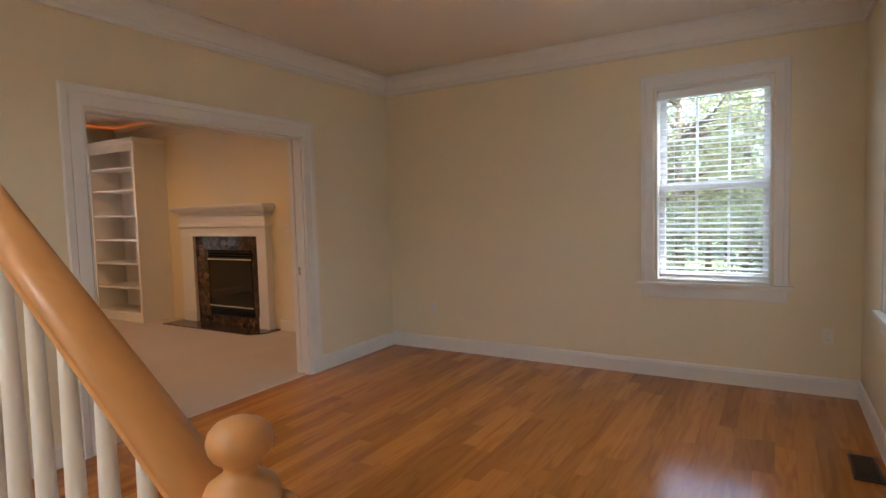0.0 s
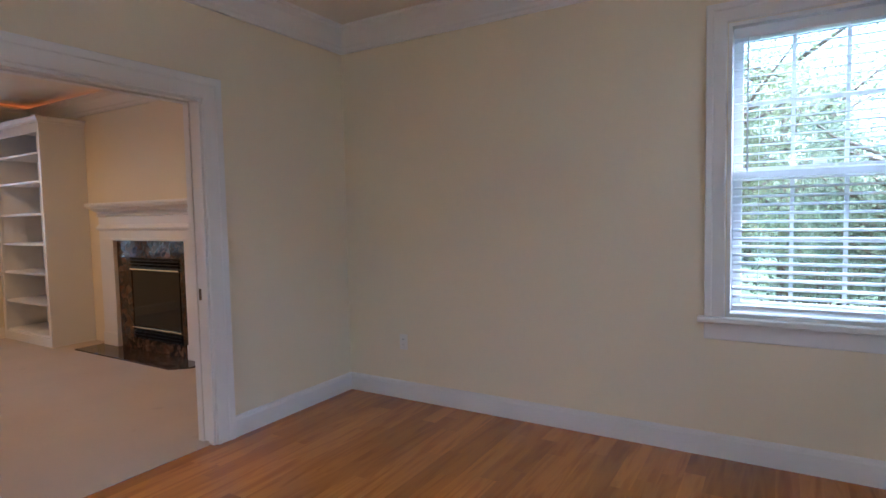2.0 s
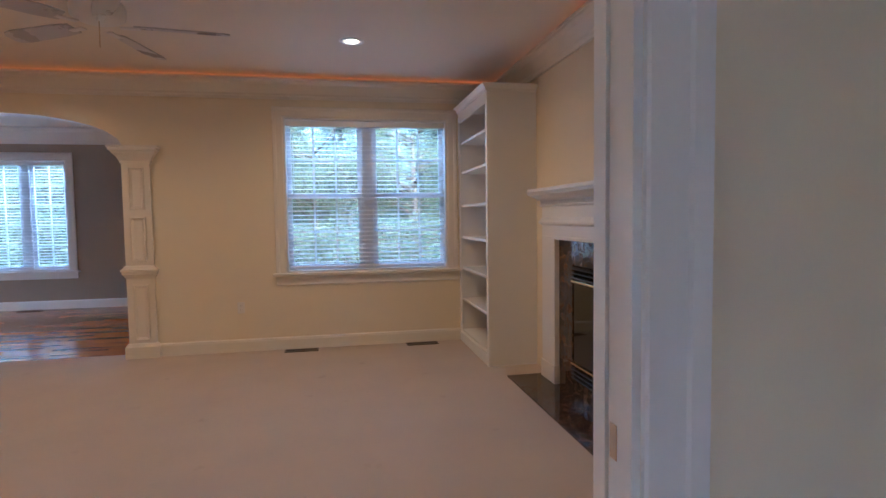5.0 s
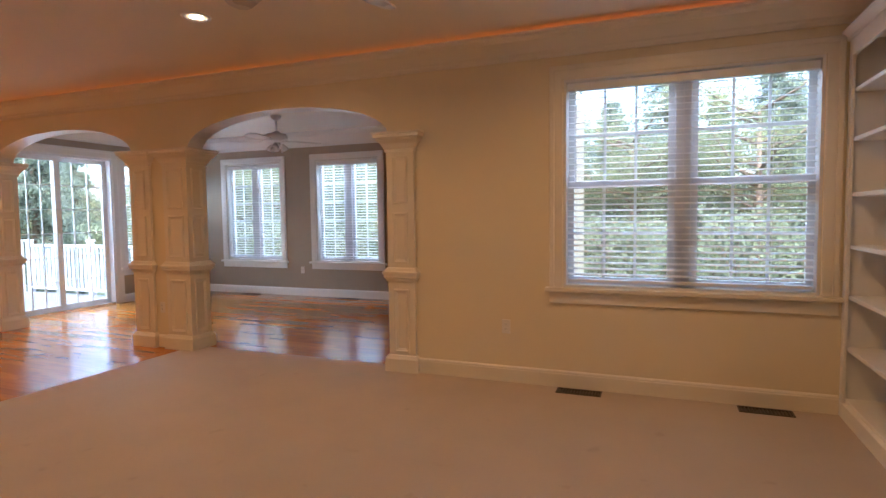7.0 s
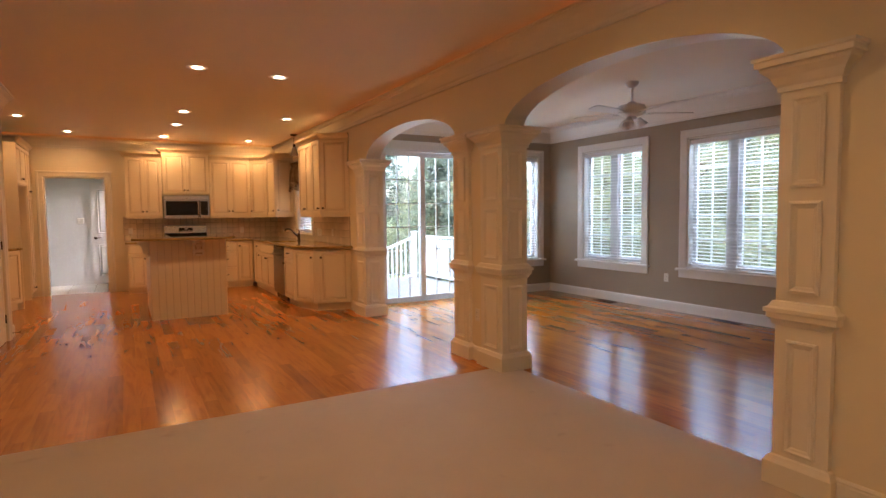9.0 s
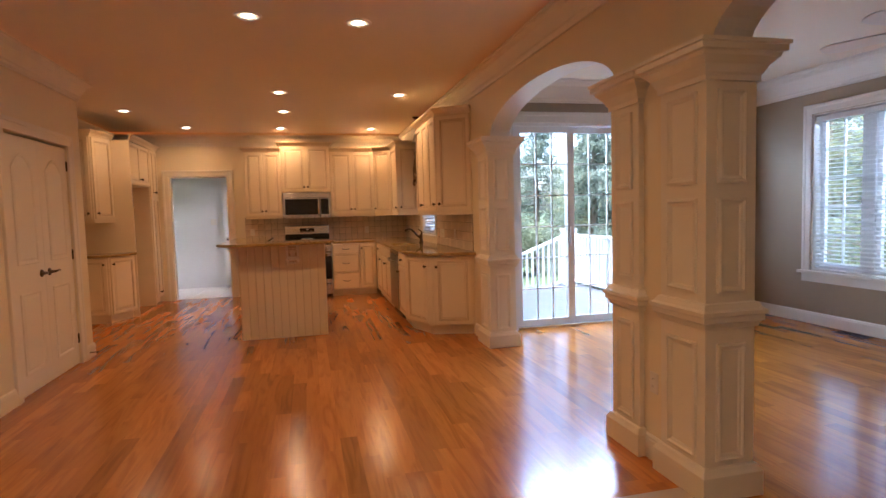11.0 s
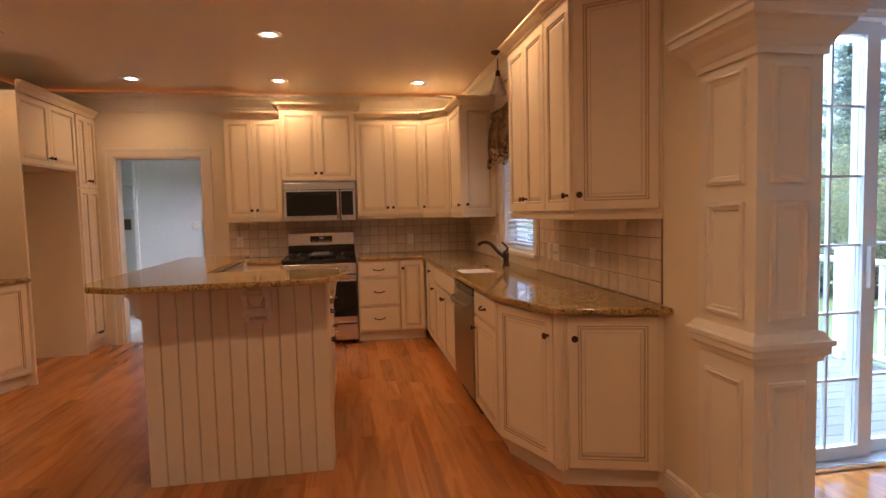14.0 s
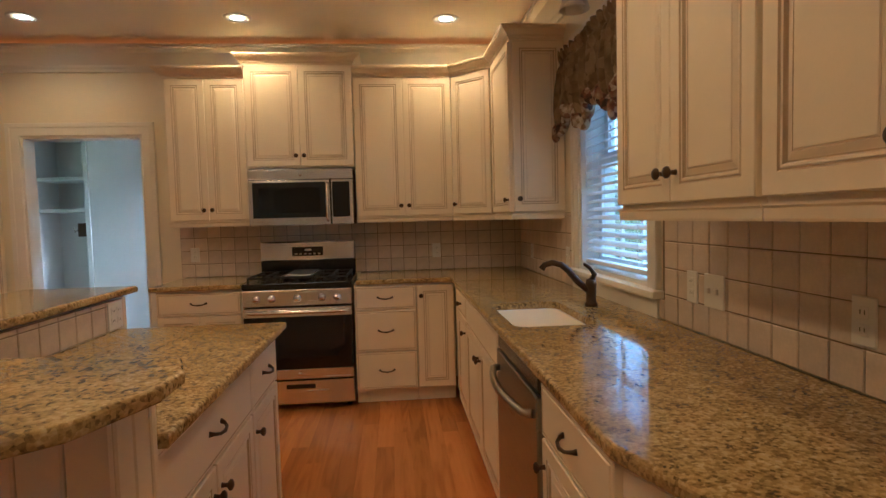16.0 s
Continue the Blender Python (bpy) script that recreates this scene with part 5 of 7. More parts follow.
def corbel(m, parent):
    """A carved bracket: scrolled sides, woven front, rolled foot."""
    side = [(0, 0), (-0.118, 0), (-0.124, -0.02), (-0.112, -0.045), (-0.088, -0.062), (-0.072, -0.085), (-0.066, -0.112), (-0.052, -0.135), (-0.05, -0.152), (-0.036, -0.172), (-0.022, -0.19), (0, -0.195)]
    core = bmesh.new()

    def slab(bm, x0, x1, s):
        a = [bm.verts.new((x0, y * s, z)) for y, z in side]
        b = [bm.verts.new((x1, y * s, z)) for y, z in side]
        n = len(side)
        bm.faces.new(a); bm.faces.new(b[::-1])
        for i in range(n): bm.faces.new((a[i], b[i], b[(i + 1) % n], a[(i + 1) % n]))

    slab(core, -0.046, 0.046, 0.90)
    bmesh.ops.recalc_face_normals(core, faces=core.faces[:])
    ob = part("corbel", core, [CARVEGLAZE], parent, "carved cream corbel under the bar with brown glaze", m=m)
    bm = bmesh.new()
    for x0, x1 in ((-0.066, -0.044), (0.044, 0.066)): slab(bm, x0, x1, 1.0)
    for sx in (-1, 1):                                     # volutes on the cheeks
        for y, z, r in ((-0.098, -0.028, 0.026), (-0.04, -0.150, 0.018)):
            for q, e in ((1.0, 0.003), (0.62, 0.006), (0.30, 0.009)):
                tube([(sx * 0.040, y, z), (sx * (0.066 + e), y, z)], r * q, 14, bm)
    for k in range(5):                                     # woven lattice on the front
        u = -0.032 + 0.016 * k
        tube([(u, -0.111, -0.018), (u * 0.6 + 0.012, -0.086, -0.062), (u * 0.5 - 0.004, -0.064, -0.105)], 0.0042, 6, bm)
        tube([(-u, -0.111, -0.018), (-u * 0.6 - 0.012, -0.086, -0.062), (-u * 0.5 + 0.004, -0.064, -0.105)], 0.0042, 6, bm)
    tube([(-0.062, -0.056, -0.128), (0.062, -0.056, -0.128)], 0.013, 12, bm)
    tube([(-0.055, -0.046, -0.150), (0.055, -0.046, -0.150)], 0.009, 12, bm)
    for i in range(5):                                     # drop of leaves at the foot
        bmesh.ops.create_icosphere(bm, subdivisions=1, radius=0.011, matrix=Matrix.Translation((-0.030 + 0.015 * i, -0.022, -0.188 - 0.006 * (i == 2))) @ Matrix.Diagonal((0.8, 1.2, 1.6, 1)))
    box(bm, -0.078, 0.078, -0.136, 0, 0.0, 0.008); box(bm, -0.084, 0.084, -0.142, 0, 0.008, 0.018)
    bmesh.ops.recalc_face_normals(bm, faces=bm.faces[:])
    part("carving", bm, [CARVED], ob)
    return ob


corbel(pose(-6.34, -4.915, 1.0205, 0, 0, 180), isl)
corbel(pose(-5.764, -5.10, 1.0205, 0, 0, 90), isl)


# ---- east side of the kitchen ----
def left_units():
    th = thing("base_cabinet", None, "antique white angled base cabinet with granite top", "cabinet", BSG)
    P = [(-3.5, -6.61), (-3.97, -6.62), (-4.155, -7.065)]
    part("body", prism([(-3.501, -6.61), P[1], P[2], (-3.501, -7.065)], 0.1, 0.868), CABINET, th)
    part("toe_kick", prism([(-3.501, -6.66), (-3.95, -6.67), (-4.10, -7.065), (-3.501, -7.065)], 0.001, 0.1), CABINET, th)
    def face(t, a, b, z0, z1, hw):
        d = Vector(b) - Vector(a)
        front(t, "door", 0.02, d.length - 0.02, z0, z1, hw, m=pose(a[0], a[1], 0, 0, 0, math.degrees(math.atan2(d.y, d.x))))
    face(th, P[0], P[1], 0.115, 0.855, "rt"); face(th, P[1], P[2], 0.115, 0.855, "lt")
    worktop([(-3.501, -6.58), (-4.0, -6.59), (-4.195, -7.066), (-3.501, -7.066)], 0.905, "small polished granite top beside the tall panel")
    tu = thing("wall_cabinet", None, "antique white angled wall cabinet with two doors", "cabinet", UPG)
    Q = [(-3.5, -6.62), (-3.84, -6.63), (-3.94, -7.0655)]
    part("body", prism([(-3.501, -6.62), Q[1], Q[2], (-3.501, -7.0655)], 1.36, 2.44), CABINET, tu)
    face(tu, Q[0], Q[1], 1.375, 2.43, "rb"); face(tu, Q[1], Q[2], 1.375, 2.43, "lb")
    part("crown", sweep([Q[0], Q[1], Q[2]], lift(CAB_CROWN, 2.44)), CABINET, tu)
    part("light_rail", sweep([Q[0], Q[1], Q[2]], lift(LIGHT_RAIL, 1.324)), CABINET, tu)
    tf = thing("refrigerator_surround", None, "antique white tall surround of an empty refrigerator alcove", "cabinet", "tall cabinets")
    part("side_panel", box(bmesh.new(), -4.18, -3.501, -7.09, -7.066, 0.001, 2.44), CABINET, tf)
    part("side_panel", box(bmesh.new(), -4.15, -3.501, -8.10, -8.08, 0.001, 1.845), CABINET, tf)
    part("bridge_box", box(bmesh.new(), -4.15, -3.501, -8.08, -7.0905, 1.85, 2.44), CABINET, tf)
    mm = pose(-4.15, -7.0905, 0, 0, 0, -90)
    front(tf, "door", 0.006, 0.49, 1.862, 2.43, "rb", m=mm); front(tf, "door", 0.494, 0.98, 1.862, 2.43, "lb", m=mm)
    tp = thing("pantry_cabinet", None, "antique white tall pantry cabinet with four doors", "cabinet", "tall cabinets")
    part("body", box(bmesh.new(), -4.15, -3.501, YK + 0.001, -8.1005, 0.1, 2.44), CABINET, tp)
    part("toe_kick", box(bmesh.new(), -4.10, -3.501, YK + 0.001, -8.1005, 0.001, 0.1), CABINET, tp)
    mp = pose(-4.15, -8.1005, 0, 0, 0, -90)
    for a, b, s in ((0.004, 0.206, "r"), (0.209, 0.414, "l")):
        front(tp, "door", a, b, 0.115, 1.69, s + "m", m=mp)
        front(tp, "door", a, b, 1.70, 2.43, s + "b", m=mp)
    part("crown", sweep([(-4.18, -7.066), (-4.181, -7.067), (-4.155, YK + 0.001)], lift(CAB_CROWN, 2.44)), CABINET, tf)


left_units()


# ---- mudroom beyond the doorway ----
def locker():
    th = thing("mudroom_locker", None, "white built-in mudroom cubby with shelves and coat hooks", "shelf")
    x0, x1, yb, yf = -4.0, -2.85, -10.495, -10.10
    xm = -3.47
    for a, b in ((x0, x0 + 0.03), (xm - 0.012, xm + 0.012), (x1 - 0.03, x1)): part("side", box(bmesh.new(), a, b, yb, yf, 0.001, 2.30), LITWHITE, th)
    for a, b in ((x0 - 0.004, x0 + 0.042), (xm - 0.018, xm + 0.018), (x1 - 0.042, x1)): part("face_stile", rbox(a, b, yf + 0.0005, yf + 0.018, 0.446, 2.30, 0.002), LITWHITE, th)
    for z in (0.42, 1.49, 1.82, 2.27):
        for a, b in ((x0 + 0.03, xm - 0.012), (xm + 0.012, x1 - 0.03)): part("shelf", rbox(a, b, yb, yf + 0.012, z, z + 0.035, 0.002), LITWHITE, th)
    part("back", box(bmesh.new(), x0 + 0.03, x1 - 0.03, yb, yb + 0.012, 0.001, 2.27), LITWHITE, th)
    part("bench", rbox(x0 - 0.01, x1, yf, yf + 0.14, 0.40, 0.445, 0.004), TRIM, th, "white bench board")
    for hx in (x0 + 0.34, x1 - 0.25):
        part("coat_hook", tube([(hx, yb + 0.012, 1.30), (hx, yb + 0.07, 1.28), (hx, yb + 0.09, 1.33)], 0.006, 8), CHROME, th, "metal coat hook")


locker()
sw = thing("light_switch", pose(-3.72, -10.4825, 1.30, 0, 0, 180), "small brown wooden plate on the white locker", "switch")
part("cover_plate", rbox(-0.055, 0.055, -0.008, -0.0005, -0.075, 0.075, 0.002), DARKWOOD, sw)


def panel_door(name, m, w, h, rows, label, handed, arched=False, mat=TRIM):
    th = tagged(new(name), label, kind="structure")
    th.matrix_basis = m
    bm = bmesh.new()
    box(bm, 0, w, 0, 0.035, 0.008, h)
    leafp = part("leaf", bm, mat, th)
    cols = 2
    for z0, z1 in rows:
        for c in range(cols if w > 0.65 else 1):
            n = cols if w > 0.65 else 1
            s = 0.11
            pw = (w - s * (n + 1)) / n
            x0 = s + c * (pw + s)
            bm = bmesh.new()
            if arched and z1 > h * 0.8:
                k = 12
                outline = [(x0, z0), (x0 + pw, z0)] + [(x0 + pw - pw * i / k, z1 - 0.11 + 0.11 * math.sin(math.pi * i / k)) for i in range(k + 1)]
                cx, cz = x0 + pw / 2, (z0 + z1) / 2
                last = None
                for f, y in ((1.0, -0.001), (0.97, -0.010), (0.90, -0.006), (0.86, -0.001), (0.78, -0.008)):
                    ring = [bm.verts.new((cx + (px - cx) * (1 - (1 - f) * 1.0), y, cz + (pz - cz) * (1 - (1 - f) * 0.5))) for px, pz in outline]
                    if last:
                        for i in range(len(ring)): bm.faces.new((last[i], last[(i + 1) % len(ring)], ring[(i + 1) % len(ring)], ring[i]))
                    last = ring
                bm.faces.new(last)
            else:
                rings(bm, x0, x0 + pw, z0, z1, [(0, -0.001, 0), (0.006, -0.010, 0), (0.018, -0.007, 0), (0.026, -0.001, 0), (0.05, -0.009, 0)])
            bmesh.ops.recalc_face_normals(bm, faces=bm.faces[:])
            part("panel", bm, mat, leafp)
    hx = w - 0.07 if handed == "r" else 0.07
    part("rosette", lathe([(0, 0), (0.032, 0), (0.03, 0.008), (0.014, 0.012), (0.012, 0.04), (0, 0.042)], 16), BRONZE, leafp, "bronze handle rose", m=pose(hx, 0.0, 0.93, 90))
    sgn = -1 if handed == "r" else 1
    part("door_handle", tube([(hx, -0.045, 0.93), (hx + sgn * 0.03, -0.05, 0.932), (hx + sgn * 0.07, -0.048, 0.938), (hx + sgn * 0.11, -0.044, 0.93)], [0.011, 0.009, 0.008, 0.006], 8), BRONZE, leafp, "dark bronze lever handle")
    ex = 0.0 if handed == "r" else w
    for z in (0.2, 1.0, 1.82): part("hinge", tube([(ex, -0.006, z), (ex, -0.006, z + 0.09)], 0.008, 8), BRONZE, leafp)
    return th


cm = pose(-4.345, CDOOR[1], 0, 0, 0, -90)
cw = (CDOOR[1] - CDOOR[0]) / 2
panel_door("door_4", cm @ pose(0.004, 0, 0), cw - 0.006, 2.03, ((0.16, 0.80), (1.02, 1.90)), "white closet door leaf with an arched upper panel, closed", "r", True, CASING)
panel_door("door_5", cm @ pose(cw + 0.002, 0, 0), cw - 0.006, 2.03, ((0.16, 0.80), (1.02, 1.90)), "white closet door leaf with an arched upper panel, closed", "l", True, CASING)
part("casing", casing_bm(0, CDOOR[1] - CDOOR[0], 0, CDOOR[3], 0.1), CASING, tagged(new("trim_closet_door"), "cream casing of the closet doors", kind="structure"), m=pose(-4.36, CDOOR[1], 0, 0, 0, -90))
panel_door("door_6", pose(-4.93, -10.064, 0, 0, 0, 180), 0.80, 2.03, ((0.16, 0.80), (1.02, 1.90)), "white mudroom back door, closed", "l", False, TRIM)
ds = thing("door_stop", pose(-4.376, -4.66, 0.06, 0, -90, 0), "small dark spring door stop on the baseboard", "door stop")
part("spring", lathe([(0.009, 0), (0.005, 0.004), (0.005, 0.06), (0.009, 0.062), (0.009, 0.075), (0, 0.077)], 10), BRONZE, ds)


# ---- sink window dressing and pendant ----
def valance():
    th = thing("window_valance", None, "gathered brown patterned fabric valance with lined scalloped hem", "curtain")
    y0, y1, zt = -7.17, -5.99, 2.275
    n, k = 220, 26
    for nm, mat in (("fabric", FABRIC), ("lining", FABRIC2)):
        bm = bmesh.new()
        grid = []
        for i in range(n + 1):
            u = i / n
            row = []
            scall = abs(math.sin(math.pi * 3 * u)) ** 0.7
            drop = 0.47 - 0.12 * scall
            ph = u * 2 * math.pi * 17 + 1.3 * math.sin(u * 19)
            for j in range(k + 1):
                v = j / k
                if nm == "fabric":
                    pinch = 1 - 0.75 * math.exp(-((v - 0.16) / 0.045) ** 2)
                    fold = (math.sin(ph) * 0.016 + math.sin(2.3 * ph + 1) * 0.006) * pinch * (1 - 0.35 * v) + math.sin(u * 2 * math.pi * 6.5 + v * 2.0) * 0.020 * v
                    billow = 0.035 * math.sin(math.pi * min(1, v)) * v
                    z = zt + 0.012 * math.sin(ph * 1.1) * (1 - v) ** 4 - drop * v
                    x = XA + 0.062 + fold + billow - 0.012 * (1 - pinch)
                else:                                       # turned-up border along the hem
                    fold = math.sin(ph * 0.8 + 0.6) * 0.010 + math.sin(u * 2 * math.pi * 6.5 + 2.0) * 0.019
                    a = v * 1.7 * math.pi
                    x = XA + 0.070 + fold + 0.022 * math.sin(a)
                    z = zt - drop + 0.036 * math.cos(a) - 0.012 + 0.010 * math.sin(ph * 1.3)
                row.append(bm.verts.new((max(x, XA + 0.012), y0 + (y1 - y0) * u, z)))
            grid.append(row)
        for i in range(n):
            for j in range(k): bm.faces.new((grid[i][j], grid[i + 1][j], grid[i + 1][j + 1], grid[i][j + 1])).smooth = True
        ob = part(nm, bm, mat, th, "cream and red patterned border" if nm == "lining" else "")
        so = ob.modifiers.new("thickness", "SOLIDIFY")
        so.thickness = 0.003
    part("rod", tube([(XA + 0.035, y0 + 0.01, zt - 0.075), (XA + 0.035, y1 - 0.01, zt - 0.075)], 0.012, 10), BRONZE, th)


valance()


def pendant():
    th = thing("pendant_lamp", pose(-8.14, -6.76, CEIL), "small bell-shaped glass pendant lamp over the sink, off", "pendant lamp")
    part("canopy", lathe([(0.06, -0.001), (0.06, -0.012), (0.045, -0.022), (0.012, -0.03), (0, -0.03)], 24), BRONZE, th)
    part("rod", tube([(0, 0, -0.028), (0, 0, -0.17)], 0.005, 8), BRONZE, th)
    part("socket", lathe([(0, -0.16), (0.018, -0.165), (0.022, -0.21), (0.026, -0.22)], 16), BRONZE, th)
    sh = lathe([(0.024, -0.215), (0.034, -0.24), (0.048, -0.29), (0.068, -0.345), (0.078, -0.375), (0.074, -0.375), (0.064, -0.345), (0.044, -0.29), (0.03, -0.24), (0.02, -0.22)], 24)
    part("shade", sh, FROST, th, "frosted glass bell shade")


pendant()


# ---- wall plates ----
def plate(at, facing, z, gangs=1, kind="outlet", label="white wall outlet plate"):
    w = 0.07 + 0.046 * (gangs - 1)
    th = thing("wall_outlet" if kind == "outlet" else "light_switch", pose(at[0], at[1], z, 0, 0, FACE[facing]), label, "outlet" if kind == "outlet" else "switch", "wall plates")
    part("cover_plate", rbox(-w / 2, w / 2, -0.006, 0, -0.057, 0.057, 0.003), PLATE, th)
    for g in range(gangs):
        gx = -w / 2 + 0.035 + 0.046 * g
        if kind == "outlet":
            for s in (-0.02, 0.02):
                r = part("receptacle", rbox(gx - 0.016, gx + 0.016, -0.0085, -0.0061, s - 0.014, s + 0.014, 0.001), PLATE, th)
                for dx in (-0.006, 0.006): part("slot", box(bmesh.new(), gx + dx - 0.001, gx + dx + 0.001, -0.0089, -0.0086, s - 0.004, s + 0.006), BLACK, r)
        else:
            part("toggle", rbox(gx - 0.005, gx + 0.005, -0.016, -0.0061, -0.008, 0.010, 0.001), PLATE, th)
    return th


plate((-2.793, YN), "-y", 0.422)
plate((0.478, YN), "-y", 0.426)
plate((XA, 2.585), "+x", 0.45)
plate((XEND, -1.965), "+x", 0.44)
plate((-11.08, YSL), "+y", 0.335)
plate((-4.80, YN), "-y", 1.24, 1, "switch", "white wall switch beside the mantel")
plate((XA, -1.11), "+x", 0.42)


# ---- floor registers ----
def register(x, y, along, label="brown metal floor register"):
    th = thing("floor_register", pose(x, y, 0.0045, 0, 0, 0 if along == "x" else 90), label, "floor vent", "floor registers")
    bm = bmesh.new()
    L, W, t = 0.33, 0.125, 0.012
    box(bm, -L / 2, L / 2, -W / 2, -W / 2 + t, 0, 0.005); box(bm, -L / 2, L / 2, W / 2 - t, W / 2, 0, 0.005)
    box(bm, -L / 2, -L / 2 + t, -W / 2 + t, W / 2 - t, 0, 0.005); box(bm, L / 2 - t, L / 2, -W / 2 + t, W / 2 - t, 0, 0.005)
    part("frame", bm, REGISTER, th)
    part("well", box(bmesh.new(), -L / 2 + t, L / 2 - t, -W / 2 + t, W / 2 - t, 0.0, 0.0008), BLACK, th)
    for i in range(14):
        cx = -L / 2 + t + (L - 2 * t) * (i + 0.5) / 14
        part("louver", box(bmesh.new(), cx - 0.004, cx + 0.004, -W / 2 + t, W / 2 - t, 0.001, 0.004), REGISTER, th)


register(-8.15, 3.17, "y"); register(-8.15, 4.40, "y"); register(0.56, 4.05, "y")
register(XEND + 0.13, -2.95, "y"); register(XEND + 0.13, -1.0, "y")


# ---- family room: bookcase and fireplace ----
def bookcase():
    th = thing("bookcase", None, "tall white built-in bookcase with empty shelves", "bookcase")
    x0, x1, yf, yb, h = XA + 0.005, -7.105, 4.845, YN - 0.001, 2.44
    part("side", rbox(x1 - 0.03, x1, yf, yb, 0.001, h, 0.002), LITWHITE, th)
    part("side", box(bmesh.new(), x0, x0 + 0.03, yf + 0.01, yb, 0.001, h), LITWHITE, th)
    part("back", box(bmesh.new(), x0 + 0.03, x1 - 0.03, yb - 0.014, yb, 0.001, h), LITWHITE, th)
    part("face_stile", rbox(x0, x0 + 0.06, yf - 0.012, yf + 0.009, 0.1, h, 0.002), LITWHITE, th)
    part("face_stile", rbox(x1 - 0.05, x1, yf - 0.012, yf - 0.0005, 0.1, h, 0.002), LITWHITE, th)
    part("plinth", rbox(x0, x1 - 0.001, yf - 0.012, yf + 0.03, 0.001, 0.10, 0.002), LITWHITE, th)
    for z in (0.10, 0.44, 0.775, 1.10, 1.432, 1.78, 2.085): part("shelf", rbox(x0 + 0.031, x1 - 0.031, yf + 0.012, yb - 0.015, z, z + 0.026, 0.003), LITWHITE, th)
    part("top", box(bmesh.new(), x0 + 0.03, x1 - 0.03, yf + 0.001, yb - 0.015, h - 0.03, h), LITWHITE, th)
    part("frieze", rbox(x0 + 0.061, x1 - 0.051, yf - 0.0115, yf + 0.009, h - 0.13, h, 0.002), LITWHITE, th)
    part("crown", sweep([(x1, yb), (x1, yf - 0.012), (x0, yf - 0.012)][::-1], [(0.0005, h - 0.03), (0.012, h - 0.028), (0.016, h - 0.01), (0.035, h + 0.012), (0.045, h + 0.02), (0.045, h + 0.032), (0.0005, h + 0.032)]), LITWHITE, th)
    part("outlet_plate", rbox(x1 - 0.20, x1 - 0.13, yb - 0.022, yb - 0.0145, 0.21, 0.32, 0.002), PLATE, th)


bookcase()


